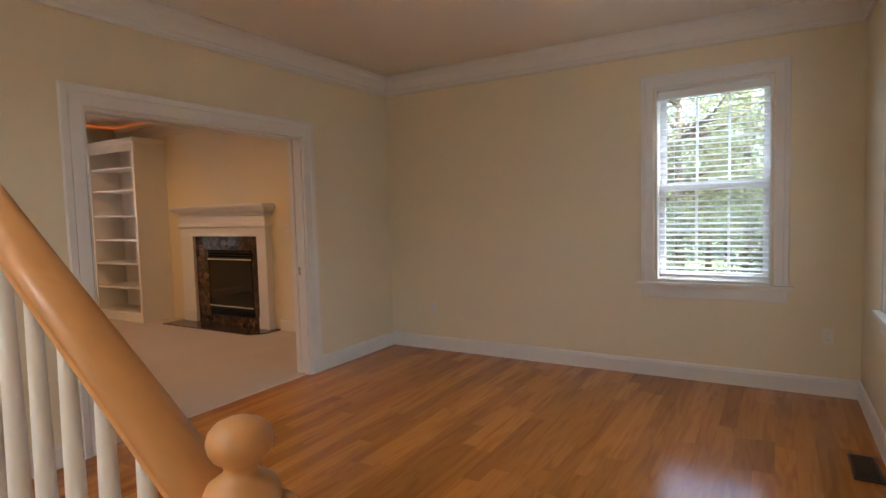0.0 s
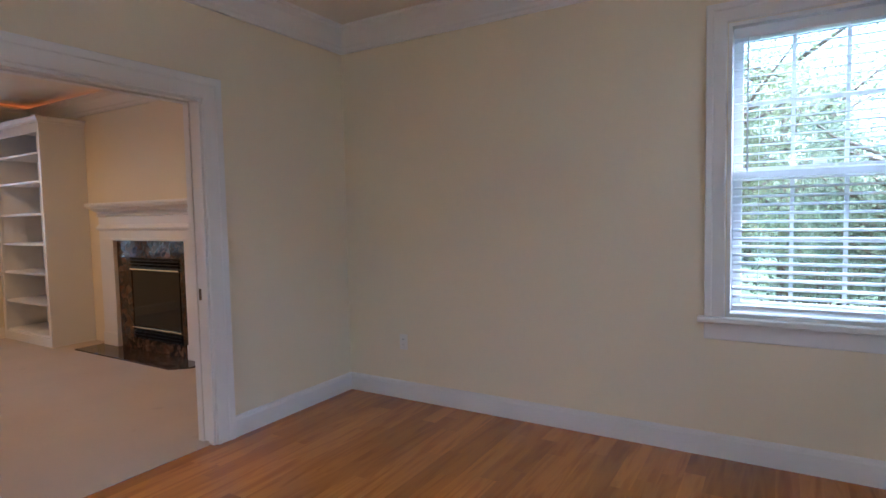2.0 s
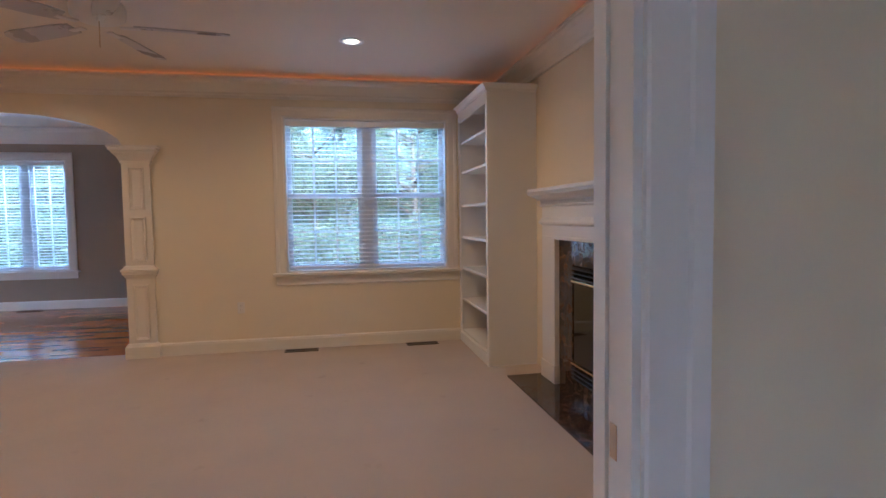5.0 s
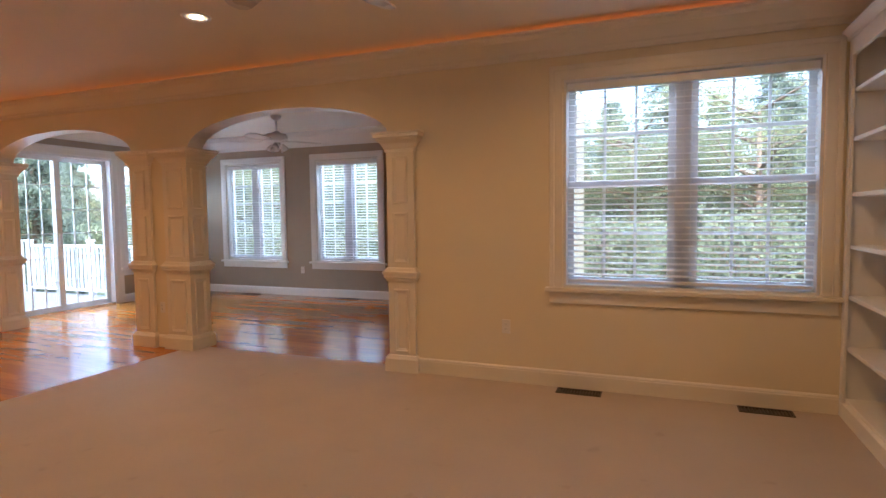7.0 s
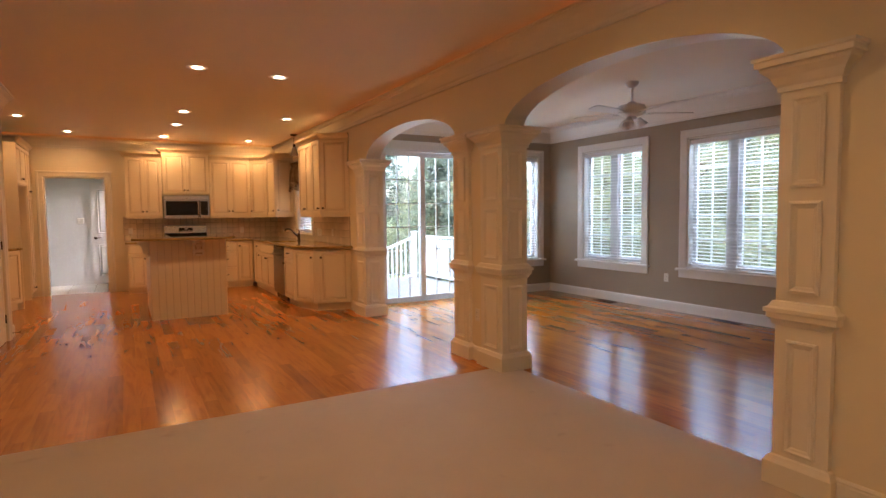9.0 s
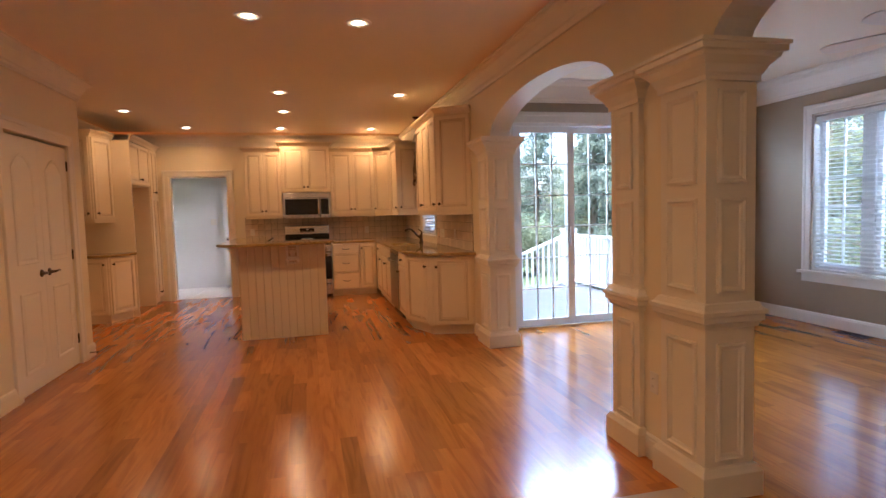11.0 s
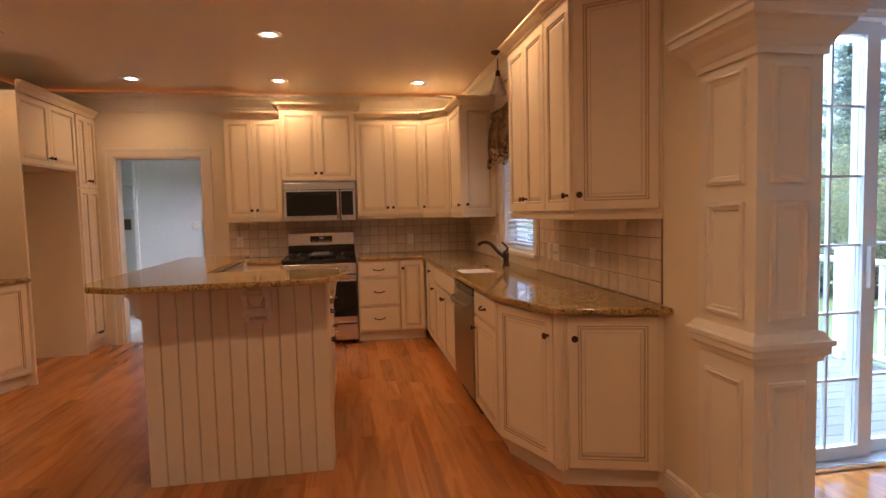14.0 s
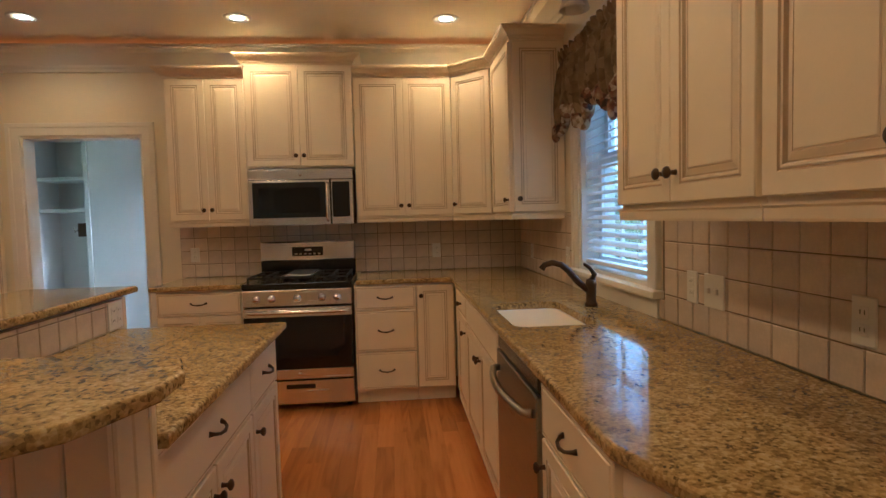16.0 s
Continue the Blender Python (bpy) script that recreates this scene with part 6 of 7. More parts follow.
def fireplace():
    th = thing("fireplace", None, "white mantel fireplace with brown marble surround and black firebox", "fireplace")
    XF0, XF1 = -6.72, -5.08
    yw = YN - 0.001
    mx0, mx1, mtop = -6.46, -5.24, 1.162      # marble field
    bx0, bx1, bz0, bz1 = -6.22, -5.37, 0.13, 0.975
    for a, b in ((XF0, mx0), (mx1, XF1)):
        l = part("leg", rbox(a, b, yw - 0.10, yw, 0.019, 1.17, 0.003), TRIM, th, "white mantel leg")
        part("plinth", rbox(a - 0.008, b + 0.008, yw - 0.108, yw, 0.0185, 0.16, 0.003), TRIM, l)
    part("frieze", rbox(XF0, XF1, yw - 0.10, yw, 1.17, 1.44, 0.003), TRIM, th)
    part("inner_moulding", rbox(mx0 - 0.02, mx1 + 0.02, yw - 0.112, yw - 0.1005, 1.15, 1.175, 0.004), TRIM, th)
    loop = [(XF0, yw), (XF0, yw - 0.10), (XF1, yw - 0.10), (XF1, yw)]
    def mould(nm, prof):
        part(nm, sweep(loop, [(o, z) for o, z in prof]), TRIM, th)
    mould("architrave", [(-0.02, 1.255), (0.0, 1.255), (0.01, 1.265), (0.022, 1.27), (0.022, 1.285), (0.010, 1.30), (0.0, 1.32), (-0.02, 1.32)])
    mould("bed_moulding", [(-0.02, 1.40), (0.0, 1.40), (0.012, 1.405), (0.016, 1.412), (0.016, 1.418), (0.0, 1.42), (-0.02, 1.42)])
    mould("cornice", [(-0.02, 1.452), (0.028, 1.452), (0.034, 1.465), (0.06, 1.485), (0.085, 1.495), (0.09, 1.51), (0.10, 1.512), (0.10, 1.515), (-0.02, 1.515)])
    part("dentil_backing", rbox(XF0 - 0.012, XF1 + 0.012, yw - 0.112, yw, 1.4405, 1.4515, 0.001), TRIM, th)
    n = 42
    dm = mesh_of("dentil", rbox(-0.010, 0.010, -0.016, 0, 0, 0.028, 0.0015), TRIM)
    for i in range(n):
        ob = new("dentil", dm); ob.parent = th
        ob.matrix_basis = pose(XF0 + 0.015 + (XF1 - XF0 - 0.03) * i / (n - 1), yw - 0.0995, 1.4215)
    part("mantel_shelf", rbox(XF0 - 0.075, XF1 + 0.075, yw - 0.20, yw, 1.5155, 1.545, 0.006, 2), TRIM, th)
    for a, b in ((mx0 + 0.0005, bx0), (bx1, mx1 - 0.0005)): part("marble_side", box(bmesh.new(), a, b, yw - 0.06, yw, 0.0185, mtop), MARBLE, th)
    part("marble_head", box(bmesh.new(), bx0, bx1, yw - 0.06, yw, bz1, mtop), MARBLE, th)
    part("marble_foot", box(bmesh.new(), bx0, bx1, yw - 0.06, yw, 0.0185, bz0), MARBLE, th)
    part("firebox_surround", box(bmesh.new(), bx0, bx1, yw - 0.052, yw, bz0, bz1), BLACK, th)
    for z in (bz1 - 0.03, bz1 - 0.062, bz1 - 0.094, bz0 + 0.012, bz0 + 0.044, bz0 + 0.076):
        bm = bmesh.new()
        v = [(yw - 0.0525, z), (yw - 0.074, z - 0.004), (yw - 0.078, z + 0.004), (yw - 0.0525, z + 0.022)]
        a = [bm.verts.new((bx0 + 0.012, y, zz)) for y, zz in v]; b = [bm.verts.new((bx1 - 0.012, y, zz)) for y, zz in v]
        bm.faces.new(a); bm.faces.new(b[::-1])
        for i in range(4): bm.faces.new((a[i], b[i], b[(i + 1) % 4], a[(i + 1) % 4]))
        bmesh.ops.recalc_face_normals(bm, faces=bm.faces[:])
        part("louver", bm, BLACK, th)
    part("fire_glass", rbox(bx0 + 0.03, bx1 - 0.03, yw - 0.060, yw - 0.0525, bz0 + 0.135, bz1 - 0.135, 0.002), DARKGLASS, th, "dark fireplace glass")
    for z in (bz0 + 0.112, bz1 - 0.128): part("brass_bar", rbox(bx0 + 0.01, bx1 - 0.01, yw - 0.078, yw - 0.0525, z, z + 0.016, 0.004, 2), BRASS, th, "polished brass trim bar")
    return th


fireplace()
hearth = thing("hearth", None, "dark brown marble hearth slab on the carpet", "hearth")
part("slab", prism([(-6.78, 4.90), (-5.13, 4.90), (-4.985, 5.03), (-4.985, YN - 0.002), (-6.78, YN - 0.002)], 0.0045, 0.018, r=0.003), MARBLE, hearth)


# ---- ceiling fans ----
def fan(x, y, drop, blade_mat, label, blades=5, turn=10.0, light=True, reach=0.66, hang=0.03):
    th = thing("ceiling_fan", pose(x, y, CEIL, 0, 0, turn), label, "ceiling fan", "ceiling fans")
    part("canopy", lathe([(0.07, -0.001), (0.07, -0.02), (0.055, -0.045), (0.03, -0.065), (0.012, -0.07)], 24), TRIM, th)
    part("downrod", tube([(0, 0, -0.06), (0, 0, -drop + 0.09)], 0.012, 10), TRIM, th)
    part("motor", lathe([(0, -drop + 0.10), (0.035, -drop + 0.095), (0.06, -drop + 0.07), (0.135, -drop + 0.055), (0.15, -drop + 0.02), (0.145, -drop - 0.03), (0.11, -drop - 0.05), (0.06, -drop - 0.06), (0, -drop - 0.062)], 28), TRIM, th)
    for i in range(blades):
        r = pose(0, 0, 0, 0, 0, 360 * i / blades)
        part("bracket", rbox(0.11, 0.22, -0.02, 0.02, -drop - hang - 0.015, -drop - hang - 0.006, 0.003), TRIM, th, m=r)
        bm = bmesh.new()
        out = [(0.19, -0.048), (0.30, -0.062), (reach - 0.09, -0.070), (reach - 0.03, -0.060), (reach, -0.03), (reach, 0.03), (reach - 0.03, 0.060), (reach - 0.09, 0.070), (0.30, 0.062), (0.19, 0.048)]
        prism(out, -0.004, 0.004, bm)
        part("blade", bm, blade_mat, th, m=r @ pose(0, 0, -drop - hang, 12, 0, 0))
    if light:
        part("light_fitter", lathe([(0, -drop - 0.06), (0.05, -drop - 0.062), (0.055, -drop - 0.09), (0.03, -drop - 0.10), (0, -drop - 0.10)], 20), TRIM, th)
        for k in range(3):
            a = radians(120 * k + 20)
            sh = lathe([(0.02, 0), (0.03, -0.02), (0.05, -0.06), (0.062, -0.10), (0.058, -0.10), (0.045, -0.06), (0.02, -0.01)], 16)
            part("lamp_shade", sh, FROST, th, "frosted bell lamp shade", m=pose(0.07 * math.cos(a), 0.07 * math.sin(a), -drop - 0.08, 30 * math.sin(a), -30 * math.cos(a), 0))
    return th


fan(-10.38, -1.26, 0.31, TRIM, "white five-blade ceiling fan with lamp shades on a downrod", turn=5)
fb = fan(-6.08, 2.20, 0.19, BLADE, "white five-blade ceiling fan in the family room", turn=25.5, light=False, hang=0.07, reach=0.72)
part("pull_chain", tube([(0.03, 0, -0.25), (0.03, 0, -0.40)], 0.002, 5), BRASS, fb)


# ---- stairs by the entry ----
def stairs():
    th = thing("staircase", None, "oak staircase with white balusters and honey oak handrail", "staircase")
    nx, ny = -0.44, 1.03
    rise, run = 0.185, 0.27
    nl = rbox(nx - 0.05, nx + 0.05, ny - 0.05, ny + 0.05, 0.001, 0.963, 0.006, 2)
    part("newel_post", nl, RAIL, th, "square honey oak newel post")
    part("newel_cap", rbox(nx - 0.056, nx + 0.056, ny - 0.056, ny + 0.056, 0.962, 1.022, 0.022, 4), RAIL, th, "rounded oak newel shoulder")
    part("finial", lathe([(0.050, 1.016), (0.049, 1.028), (0.044, 1.040), (0.033, 1.048), (0.024, 1.054), (0.021, 1.062), (0.025, 1.070), (0.034, 1.076), (0.040, 1.086), (0.042, 1.097), (0.039, 1.109), (0.030, 1.119), (0.016, 1.125), (0.0, 1.1265)], 32, nx, ny), RAIL, th, "turned oak ball finial")
    n = 7
    for i in range(n):
        x1 = nx - 0.03 - i * run
        part("tread", rbox(x1 - run - 0.0, x1 + 0.03, -0.15, ny + 0.03, (i + 1) * rise - 0.03, (i + 1) * rise, 0.006, 2), RAIL, th)
        part("riser", box(bmesh.new(), x1 - 0.02, x1, -0.15, ny, i * rise + 0.001, (i + 1) * rise - 0.0305), TRIM, th)
    slope = rise / run
    zr = 0.955
    def rail_z(x): return zr + (nx - x) * slope
    bm = bmesh.new()
    prof = [(-0.030, -0.038), (-0.031, -0.022)] + [(0.041 * math.cos(a), 0.004 + 0.034 * math.sin(a)) for a in [math.pi * (1.12 - 1.24 * k / 14) for k in range(15)]] + [(0.031, -0.022), (0.030, -0.038)]
    ends = []
    for x in (nx - 0.03, nx - n * run): ends.append([bm.verts.new((x, ny + a, rail_z(x) + b)) for a, b in prof])
    for k in range(len(prof)): bm.faces.new((ends[0][k], ends[0][(k + 1) % len(prof)], ends[1][(k + 1) % len(prof)], ends[1][k])).smooth = 1 < k < 16
    bm.faces.new(ends[0]); bm.faces.new(ends[1][::-1])
    bmesh.ops.recalc_face_normals(bm, faces=bm.faces[:])
    part("handrail", bm, RAIL, th, "honey oak handrail")
    for i in range(17):
        x = nx - 0.11 - i * 0.105
        step, top = (int((nx - 0.03 - x) / run) + 1) * rise, rail_z(x) - 0.03
        h = top - step
        prof = [(0.0, 0), (0.019, 0), (0.019, 0.12), (0.021, 0.13), (0.017, 0.15), (0.0205, 0.20), (0.017, h * 0.6), (0.0125, h)]
        part("baluster", lathe([(r, step + z) for r, z in prof], 14, x, ny), TRIM, th, "round white turned baluster")


stairs()


# ---- outdoors: deck, railing, trees ----
def deck():
    th = thing("deck", None, "grey weathered board deck outside the sliding door", "deck")
    i = 0
    y = YSL - 0.22
    mesh = mesh_of("deck_board", rbox(-1.53, 1.53, -0.068, 0.068, -0.025, 0, 0.004), DECKBOARD)
    for i in range(28):
        ob = new("deck_board", mesh); ob.parent = th
        ob.matrix_basis = pose(-10.01, YSL - 0.29 - 0.143 * i, -0.13)
    part("joists", box(bmesh.new(), -11.5, -8.5, YSL - 4.1, YSL - 0.25, -0.34, -0.1555), DECKBOARD, th)
    for px, py in ((-11.4, -4.8), (-11.4, -8.3), (-9.0, -8.3)): part("deck_post", box(bmesh.new(), px - 0.05, px + 0.05, py - 0.05, py + 0.05, -0.9, -0.34), DECKBOARD, th)


deck()


def railing(x0, y0, x1, y1, z=-0.13, h=0.95, drop=0.0, label="white vinyl deck railing"):
    th = thing("deck_railing", None, label, "railing", "deck railings")
    a, b = Vector((x0, y0, z)), Vector((x1, y1, z - drop))
    d = b - a
    n = max(1, round(d.length / 1.8))
    for i in range(n + 1):
        p = a + d * i / n
        part("post", rbox(p.x - 0.05, p.x + 0.05, p.y - 0.05, p.y + 0.05, p.z, p.z + h + 0.10, 0.005), VINYL, th)
        part("post_cap", rbox(p.x - 0.062, p.x + 0.062, p.y - 0.062, p.y + 0.062, p.z + h + 0.10, p.z + h + 0.13, 0.006), VINYL, th)
    for zz in (0.09, h): part("rail", tube([a + Vector((0, 0, zz)), b + Vector((0, 0, zz))], 0.032, 4), VINYL, th)
    m = int(d.length / 0.115)
    for i in range(1, m):
        p = a + d * i / m
        part("baluster", rbox(p.x - 0.018, p.x + 0.018, p.y - 0.018, p.y + 0.018, p.z + 0.08, p.z + h, 0.003), VINYL, th)


railing(-11.45, -4.75, -11.45, -8.35)
railing(-11.3, -8.42, -9.3, -8.42, drop=0.75, label="white vinyl stair railing off the deck")


def crown_leaves(pts, size, seed, droop=0.0):
    """Many small leaf blades scattered round given points (x, y, z, spread)."""
    r = np.random.RandomState(seed)
    vs, fs = [], []
    for x, y, z, s, n in pts:
        c = r.normal(0, s, (n, 3)) * (1, 1, 0.7) + (x, y, z)
        for p in c:
            d = r.normal(0, 1, 3); d[2] = d[2] * 0.6 - droop
            d /= np.linalg.norm(d)
            u = np.cross(d, r.normal(0, 1, 3)); u /= max(np.linalg.norm(u), 1e-6)
            l, w = size * r.uniform(0.6, 1.5), size * r.uniform(0.25, 0.5)
            k = len(vs)
            vs += [tuple(p), tuple(p + d * l * 0.5 + u * w), tuple(p + d * l), tuple(p + d * l * 0.5 - u * w)]
            fs.append((k, k + 1, k + 2, k + 3))
    me = bpy.data.meshes.new("crown")
    me.from_pydata(vs, [], fs)
    return me


def conifer(name, h, seed, label):
    r = np.random.RandomState(seed)
    th = thing(name, None, label, "tree", "trees behind the house")
    part("trunk", tube([(0, 0, 0), (0.05, 0.02, h * 0.5), (0, 0, h * 0.97)], [h * 0.022, h * 0.014, 0.02], 8), BARK, th)
    pts = []
    bm = bmesh.new()
    z = h * 0.06
    while z < h * 0.97:
        f = 1 - z / h
        reach = h * 0.27 * f ** 0.8 + 0.15
        for k in range(6):
            a = r.uniform(0, 2 * math.pi)
            L = reach * r.uniform(0.65, 1.12)
            tip = (L * math.cos(a), L * math.sin(a), z - L * 0.18 + r.uniform(-0.1, 0.2))
            tube([(0, 0, z), (tip[0] * 0.5, tip[1] * 0.5, z + 0.02), tip], [0.03, 0.02, 0.008], 4, bm)
            for q in (0.35, 0.55, 0.75, 0.95):
                pts.append((tip[0] * q, tip[1] * q, z + (tip[2] - z) * q, 0.10 + 0.12 * reach * 0.5, int(32 + 16 * f)))
        z += h * 0.042
    part("limbs", bm, BARK, th)
    me = crown_leaves(pts, 0.125, seed, 0.35)
    me.materials.append(SPRUCE)
    c = new("crown", me); c.parent = th
    return th


def broadleaf(name, h, seed, label, mat, bare=0.25):
    r = np.random.RandomState(seed)
    th = thing(name, None, label, "tree", "trees behind the house")
    bm = bmesh.new()
    tube([(0, 0, 0), (0.06, 0.03, h * bare), (0.02, -0.04, h * 0.7)], [h * 0.02, h * 0.015, h * 0.006], 8, bm)
    pts = []
    for k in range(26):
        z0 = h * r.uniform(bare * 0.8, 0.72)
        a = r.uniform(0, 2 * math.pi)
        L = h * 0.30 * r.uniform(0.5, 1.1)
        tip = (L * math.cos(a), L * math.sin(a), min(h, z0 + L * r.uniform(0.3, 0.9)))
        tube([(0, 0, z0), (tip[0] * 0.5, tip[1] * 0.5, z0 + (tip[2] - z0) * 0.35), tip], [h * 0.008, h * 0.005, 0.01], 5, bm)
        for q in (0.5, 0.75, 1.0):
            pts.append((tip[0] * q, tip[1] * q, z0 + (tip[2] - z0) * q, h * 0.06, 130))
    part("trunk", bm, BARK, th)
    me = crown_leaves(pts, 0.085, seed)
    me.materials.append(mat)
    c = new("crown", me); c.parent = th
    return th


def shrub(h, seed):
    th = thing("shrub", None, "dense green leafy shrub on the lawn", "shrub", "shrubs behind the house")
    r = np.random.RandomState(seed)
    bm = bmesh.new()
    pts = []
    for k in range(14):
        a, L = r.uniform(0, 6.28), h * r.uniform(0.2, 0.6)
        tip = (L * math.cos(a), L * math.sin(a), h * r.uniform(0.45, 0.95))
        tube([(0, 0, 0), tip], [0.025, 0.008], 4, bm)
        pts.append((*tip, h * 0.14, 120)); pts.append((tip[0] * 0.9, tip[1] * 0.9, tip[2] * 0.5, h * 0.16, 90))
    part("stems", bm, BARK, th)
    me = crown_leaves(pts, 0.10, seed)
    me.materials.append(SHRUB)
    c = new("crown", me); c.parent = th
    return th


rt = random.Random(11)
con = [conifer("spruce_tree", 11.0, 1, "tall blue-green spruce tree behind the house"), conifer("spruce_tree", 9.0, 2, "tall blue-green spruce tree behind the house")]
bro = [broadleaf("maple_tree", 8.0, 3, "leafy yellow-green tree on the lawn", LEAVES), broadleaf("dogwood_tree", 6.0, 4, "slim green garden tree with open branches", SHRUB, 0.35)]
shr = [shrub(2.2, 5), shrub(1.7, 6)]


def plant(proto, x, y, s, first=[set()]):
    m = pose(x, y, -0.9, 0, 0, rt.uniform(0, 360)) @ Matrix.Scale(s, 4)
    if proto.name not in first[0]:
        first[0].add(proto.name)
        proto.matrix_basis = m
        return proto
    o = copy_thing(proto, pose(x, y, -0.9, 0, 0, rt.uniform(0, 360)))
    o.scale = (s, s, s)
    return o


for i in range(15):                                   # screen of trees west of the house
    y = -21 + i * 2.6 + rt.uniform(-0.5, 0.5)
    plant(con[i % 2], -26.5 + rt.uniform(-2.5, 1.5), y, rt.uniform(0.6, 0.95))
for i in range(10):
    plant(bro[i % 2], -22.5 + rt.uniform(-0.9, 0.7), -9 + i * 1.9 + rt.uniform(-0.5, 0.5), rt.uniform(0.65, 0.95))
for i in range(12):
    plant(shr[i % 2], -19.0 + rt.uniform(-0.5, 0.5), -10 + i * 1.55, rt.uniform(0.9, 1.25))
for i in range(20): plant(con[(i + 1) % 2], -33 + rt.uniform(-1.5, 1.5), -26 + i * 2.3, rt.uniform(0.75, 1.05))
# south-west, beyond the deck
for x, y, s in ((-14.0, -12.2, 0.62), (-16.0, -17.0, 0.5), (-13.0, -20.0, 0.6), (-9.5, -19.0, 0.55), (-19.0, -13.0, 0.5), (-6.0, -21.0, 0.6), (-20.0, -19.0, 0.6), (-17.0, -23.0, 0.7), (-12.0, -25.0, 0.7), (-23.5, -15.5, 0.6), (-8.0, -25.0, 0.7), (-21.5, -23.0, 0.7)): plant(con[0 if s > 0.65 else 1], x, y, s)
for x, y, s in ((-17.2, -11.0, 0.5), (-18.6, -15.0, 0.55), (-15.6, -15.6, 0.5), (-20.5, -11.5, 0.6)): plant(bro[0], x, y, s)
for i in range(9): plant(shr[i % 2], -21.5 + i * 1.5, -13.5 - i * 0.55 + rt.uniform(-0.6, 0.6), rt.uniform(0.9, 1.2))
# north, seen from the dining room
for i in range(9): plant(con[i % 2] if i % 3 else bro[0], -9 + i * 2.4, 21 + rt.uniform(-1.5, 1.5), rt.uniform(0.45, 0.7))
for x, y, s in ((-1.6, 13.5, 0.85), (0.9, 12.5, 0.7), (-4.2, 14.5, 0.9), (-2.8, 12.4, 0.65), (-0.4, 15.5, 0.9)): plant(bro[1 if s < 0.75 else 0], x, y, s)
for x, y, s in ((-2.2, 12.2, 1.0), (0.2, 13.5, 1.1), (-3.6, 11.8, 0.9), (1.9, 12.0, 1.0)): plant(shr[0], x, y, s)
for i in range(10): plant(con[i % 2], -12 + i * 2.6, 27 + rt.uniform(-1.5, 1.5), rt.uniform(0.6, 0.85))
for i in range(6): plant(con[i % 2], 13 + rt.uniform(-1, 1), -3 + i * 3.0, rt.uniform(0.5, 0.8))


# ---- tiles ----
def tiled(name, m, w, z0, z1, label, holes=(), size=0.104, gap=0.0038):
    """A tiled field facing -y: thin grout bed and single tiles."""
    th = tagged(new(name), label, kind="structure")
    th.matrix_basis = m
    part("grout", box(bmesh.new(), 0, w, -0.006, -0.0005, z0, z1), GROUT, th) if not holes else None
    if holes:
        bm = bmesh.new()
        h0, h1, hz = holes
        box(bm, 0, h0, -0.006, -0.0005, z0, z1); box(bm, h1, w, -0.006, -0.0005, z0, z1); box(bm, h0, h1, -0.006, -0.0005, z0, hz)
        part("grout", bm, GROUT, th)
    shared = {}
    rows = int(math.ceil((z1 - z0) / size - 0.05))
    cols = int(math.ceil(w / size - 0.02))
    for r in range(rows):
        for c in range(cols):
            a, b = c * size + gap / 2, min((c + 1) * size, w) - gap / 2
            lo, hi = z0 + r * size + gap / 2, min(z0 + (r + 1) * size, z1) - gap / 2
            if holes and b > holes[0] and a < holes[1]:
                if lo > holes[2] - 0.02: continue
                hi = min(hi, holes[2])
            if b - a < 0.012 or hi - lo < 0.012: continue
            key = (round(b - a, 3), round(hi - lo, 3))
            if key not in shared:
                bm = bmesh.new()
                sw, sh = key
                rings(bm, -sw / 2, sw / 2, -sh / 2, sh / 2, [(0, -0.005, 0), (0, -0.0085, 0), (0.003, -0.0105, 0)])
                shared[key] = mesh_of("tile", bm, TILE)
            ob = new("tile", shared[key]); ob.parent = th
            ob.matrix_basis = pose((a + b) / 2, 0, (lo + hi) / 2, rt.uniform(-0.3, 0.3), 0, rt.uniform(-0.3, 0.3))
    return th


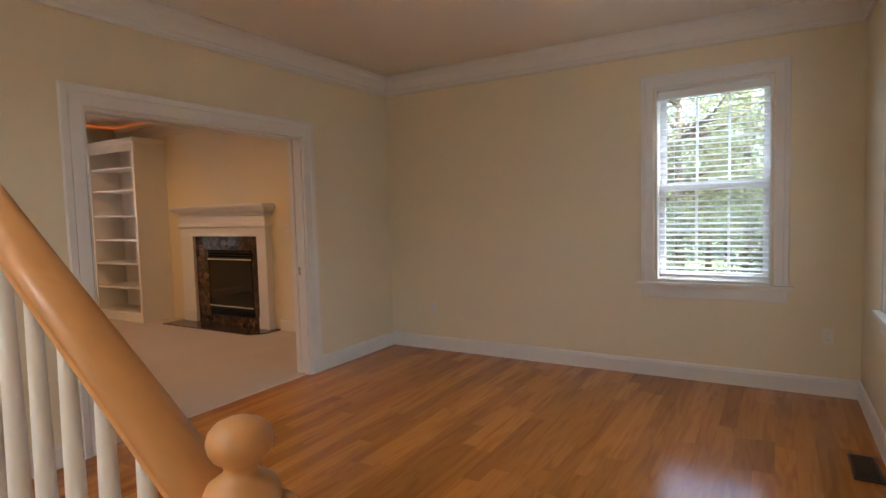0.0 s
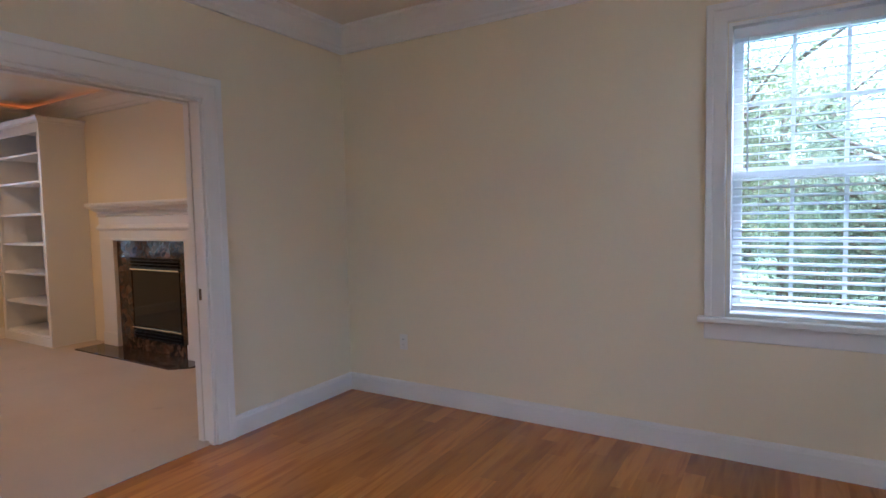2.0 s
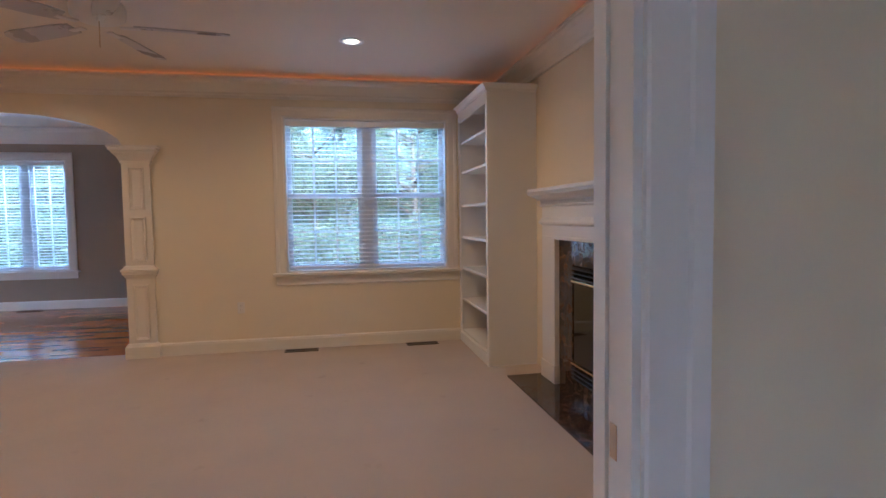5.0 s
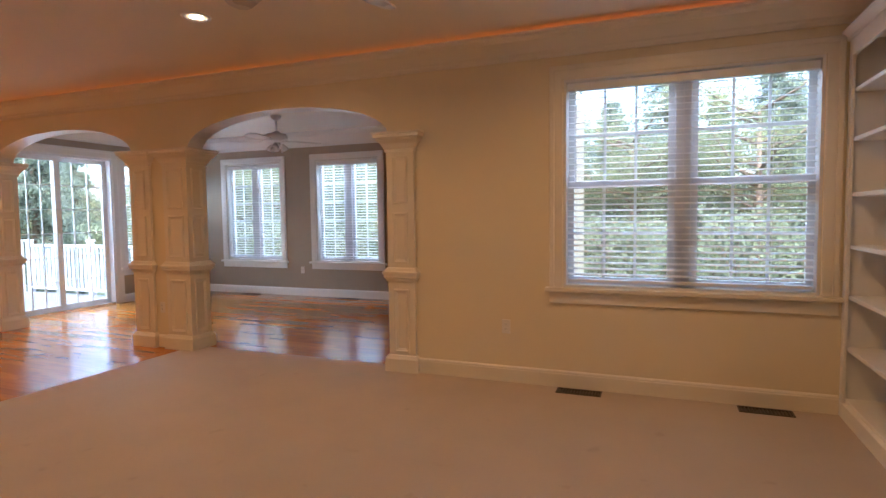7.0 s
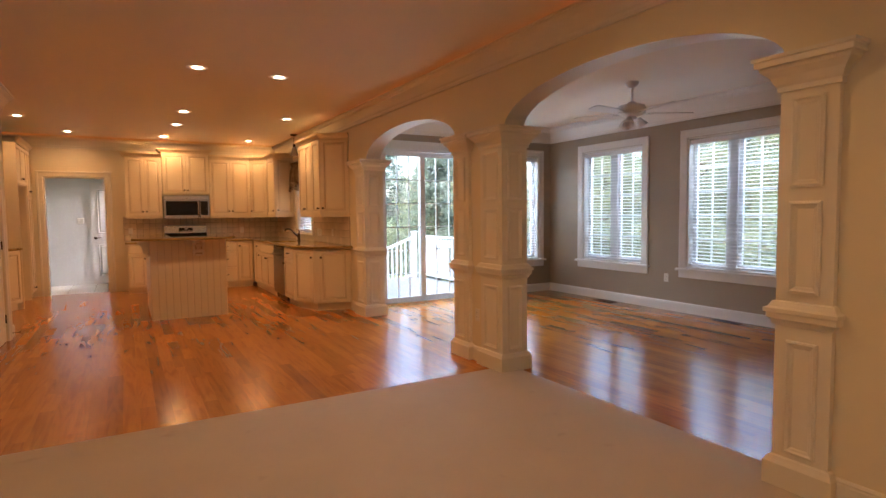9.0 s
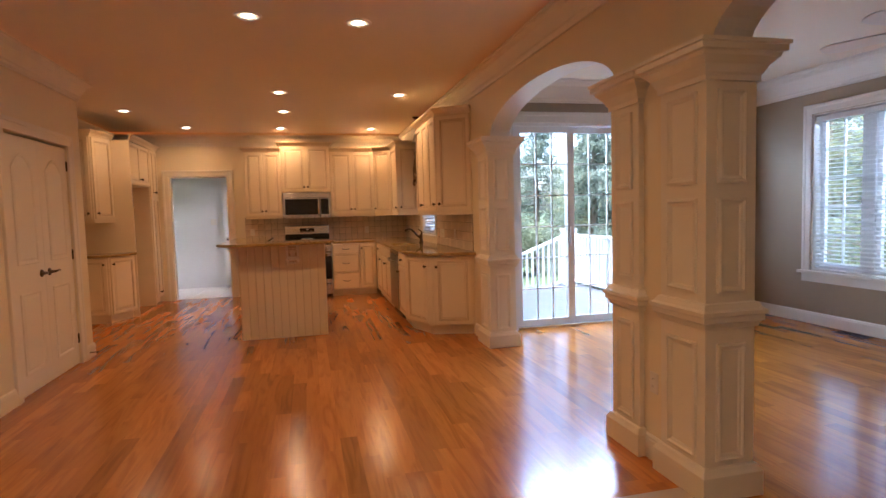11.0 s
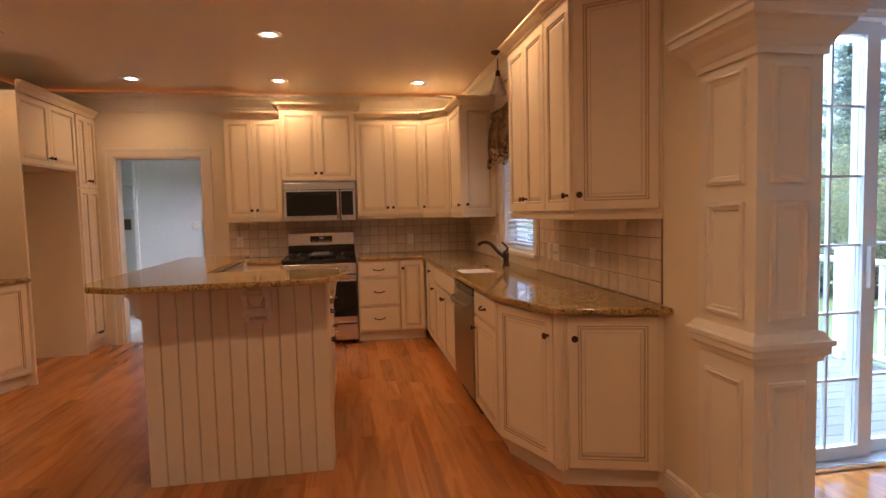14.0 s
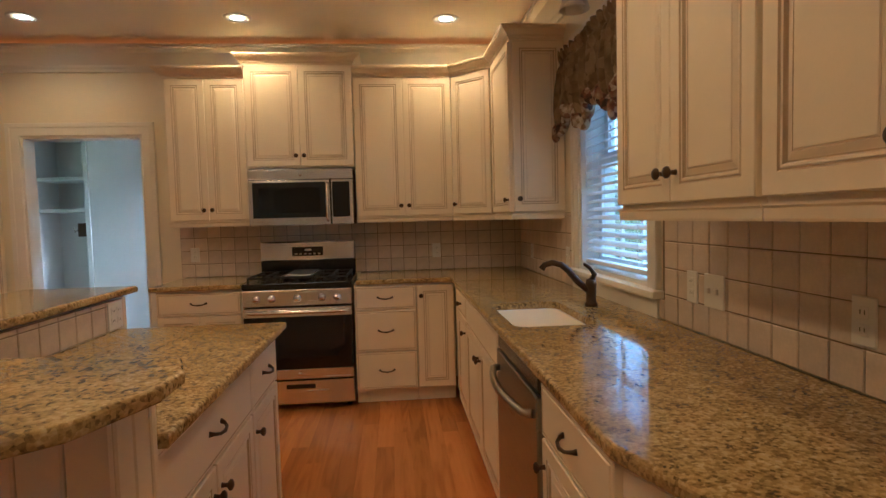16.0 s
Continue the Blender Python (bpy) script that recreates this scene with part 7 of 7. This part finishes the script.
tiled("wall_tiles_back", pose(-5.49, YK, 0, 0, 0, 180), 2.755, 0.906, 1.344, "tumbled beige stone tile backsplash behind the range")
tiled("wall_tiles_sink", pose(XA, YK + 0.011, 0, 0, 0, 90), 4.165, 0.906, 1.344, "tumbled beige stone tile backsplash along the sink wall", (1.37, 2.475, 0.985))
tiled("wall_tiles_east", pose(-3.5, -6.60, 0, 0, 0, -90), 0.45, 0.906, 1.36, "tumbled beige stone tile backsplash beside the tall panel")
tiled("trim_bar_tiles", pose(-6.021, -5.09, 0, 0, 0, -90), 1.29, 0.906, 1.028, "tumbled beige stone tiles under the raised bar")
plate((-5.60, YK + 0.0107), "+y", 1.085)
plate((-7.53, YK + 0.0107), "+y", 1.065)
plate((XA + 0.0107, -8.10), "+x", 1.06)
plate((XA + 0.0107, -7.22), "+x", 1.08, 1, "switch", "white wall switch on the tiles")
plate((XA + 0.0107, -5.80), "+x", 1.065)
plate((XA + 0.0107, -5.665), "+x", 1.065, 2, "switch", "white double wall switch on the tiles")
plate((XA + 0.0107, -5.075), "+x", 1.075)
plate((-3.5107, -6.75), "-x", 1.08)
plate((-6.0317, -6.30), "-x", 0.967, 2)
plate((-4.75, -10.0998), "+y", 1.267, 2, "switch", "white double wall switch in the mudroom")

# ---- wooden floors ----
planks("floor_dining", XL - 0.03, XR, -2.4, YN, (-3.4, XR, 2.2, YN), "honey oak strip floor of the dining room", seed=3)
planks("floor_kitchen", XA, -3.46, YK - 0.07, YCAR, (-8.2, -4.3, -3.6, YCAR), "honey oak strip floor of the kitchen", seed=5)
planks("floor_sunroom", XEND, -8.40, YSL, 2.5, (-10.6, -8.4, -3.6, 1.6), "honey oak strip floor of the sunroom", seed=7)
bm = bmesh.new()
box(bm, -8.40, XA, YSL, YCAR, -0.2, -0.0005)
structure("floor_arch", bm, OAK, "oak threshold under the arch")
mud = structure("floor_mudroom", box(bmesh.new(), -6.2, -2.6, -10.64, YK - 0.071, -0.2, -0.004), GROUT, "white tile floor of the mudroom")
ft = mesh_of("floor_tile", rbox(-0.2, 0.2, -0.2, 0.2, -0.006, 0, 0.002), FLOORTILE)
for i in range(9):
    for j in range(5):
        ob = new("floor_tile", ft); ob.parent = mud
        ob.matrix_basis = pose(-6.0 + 0.406 * i, YK - 0.28 - 0.406 * j, 0)
structure("ground", box(bmesh.new(), -600, 600, -600, 600, -1.0, -0.9), GRASS, "green lawn round the house")
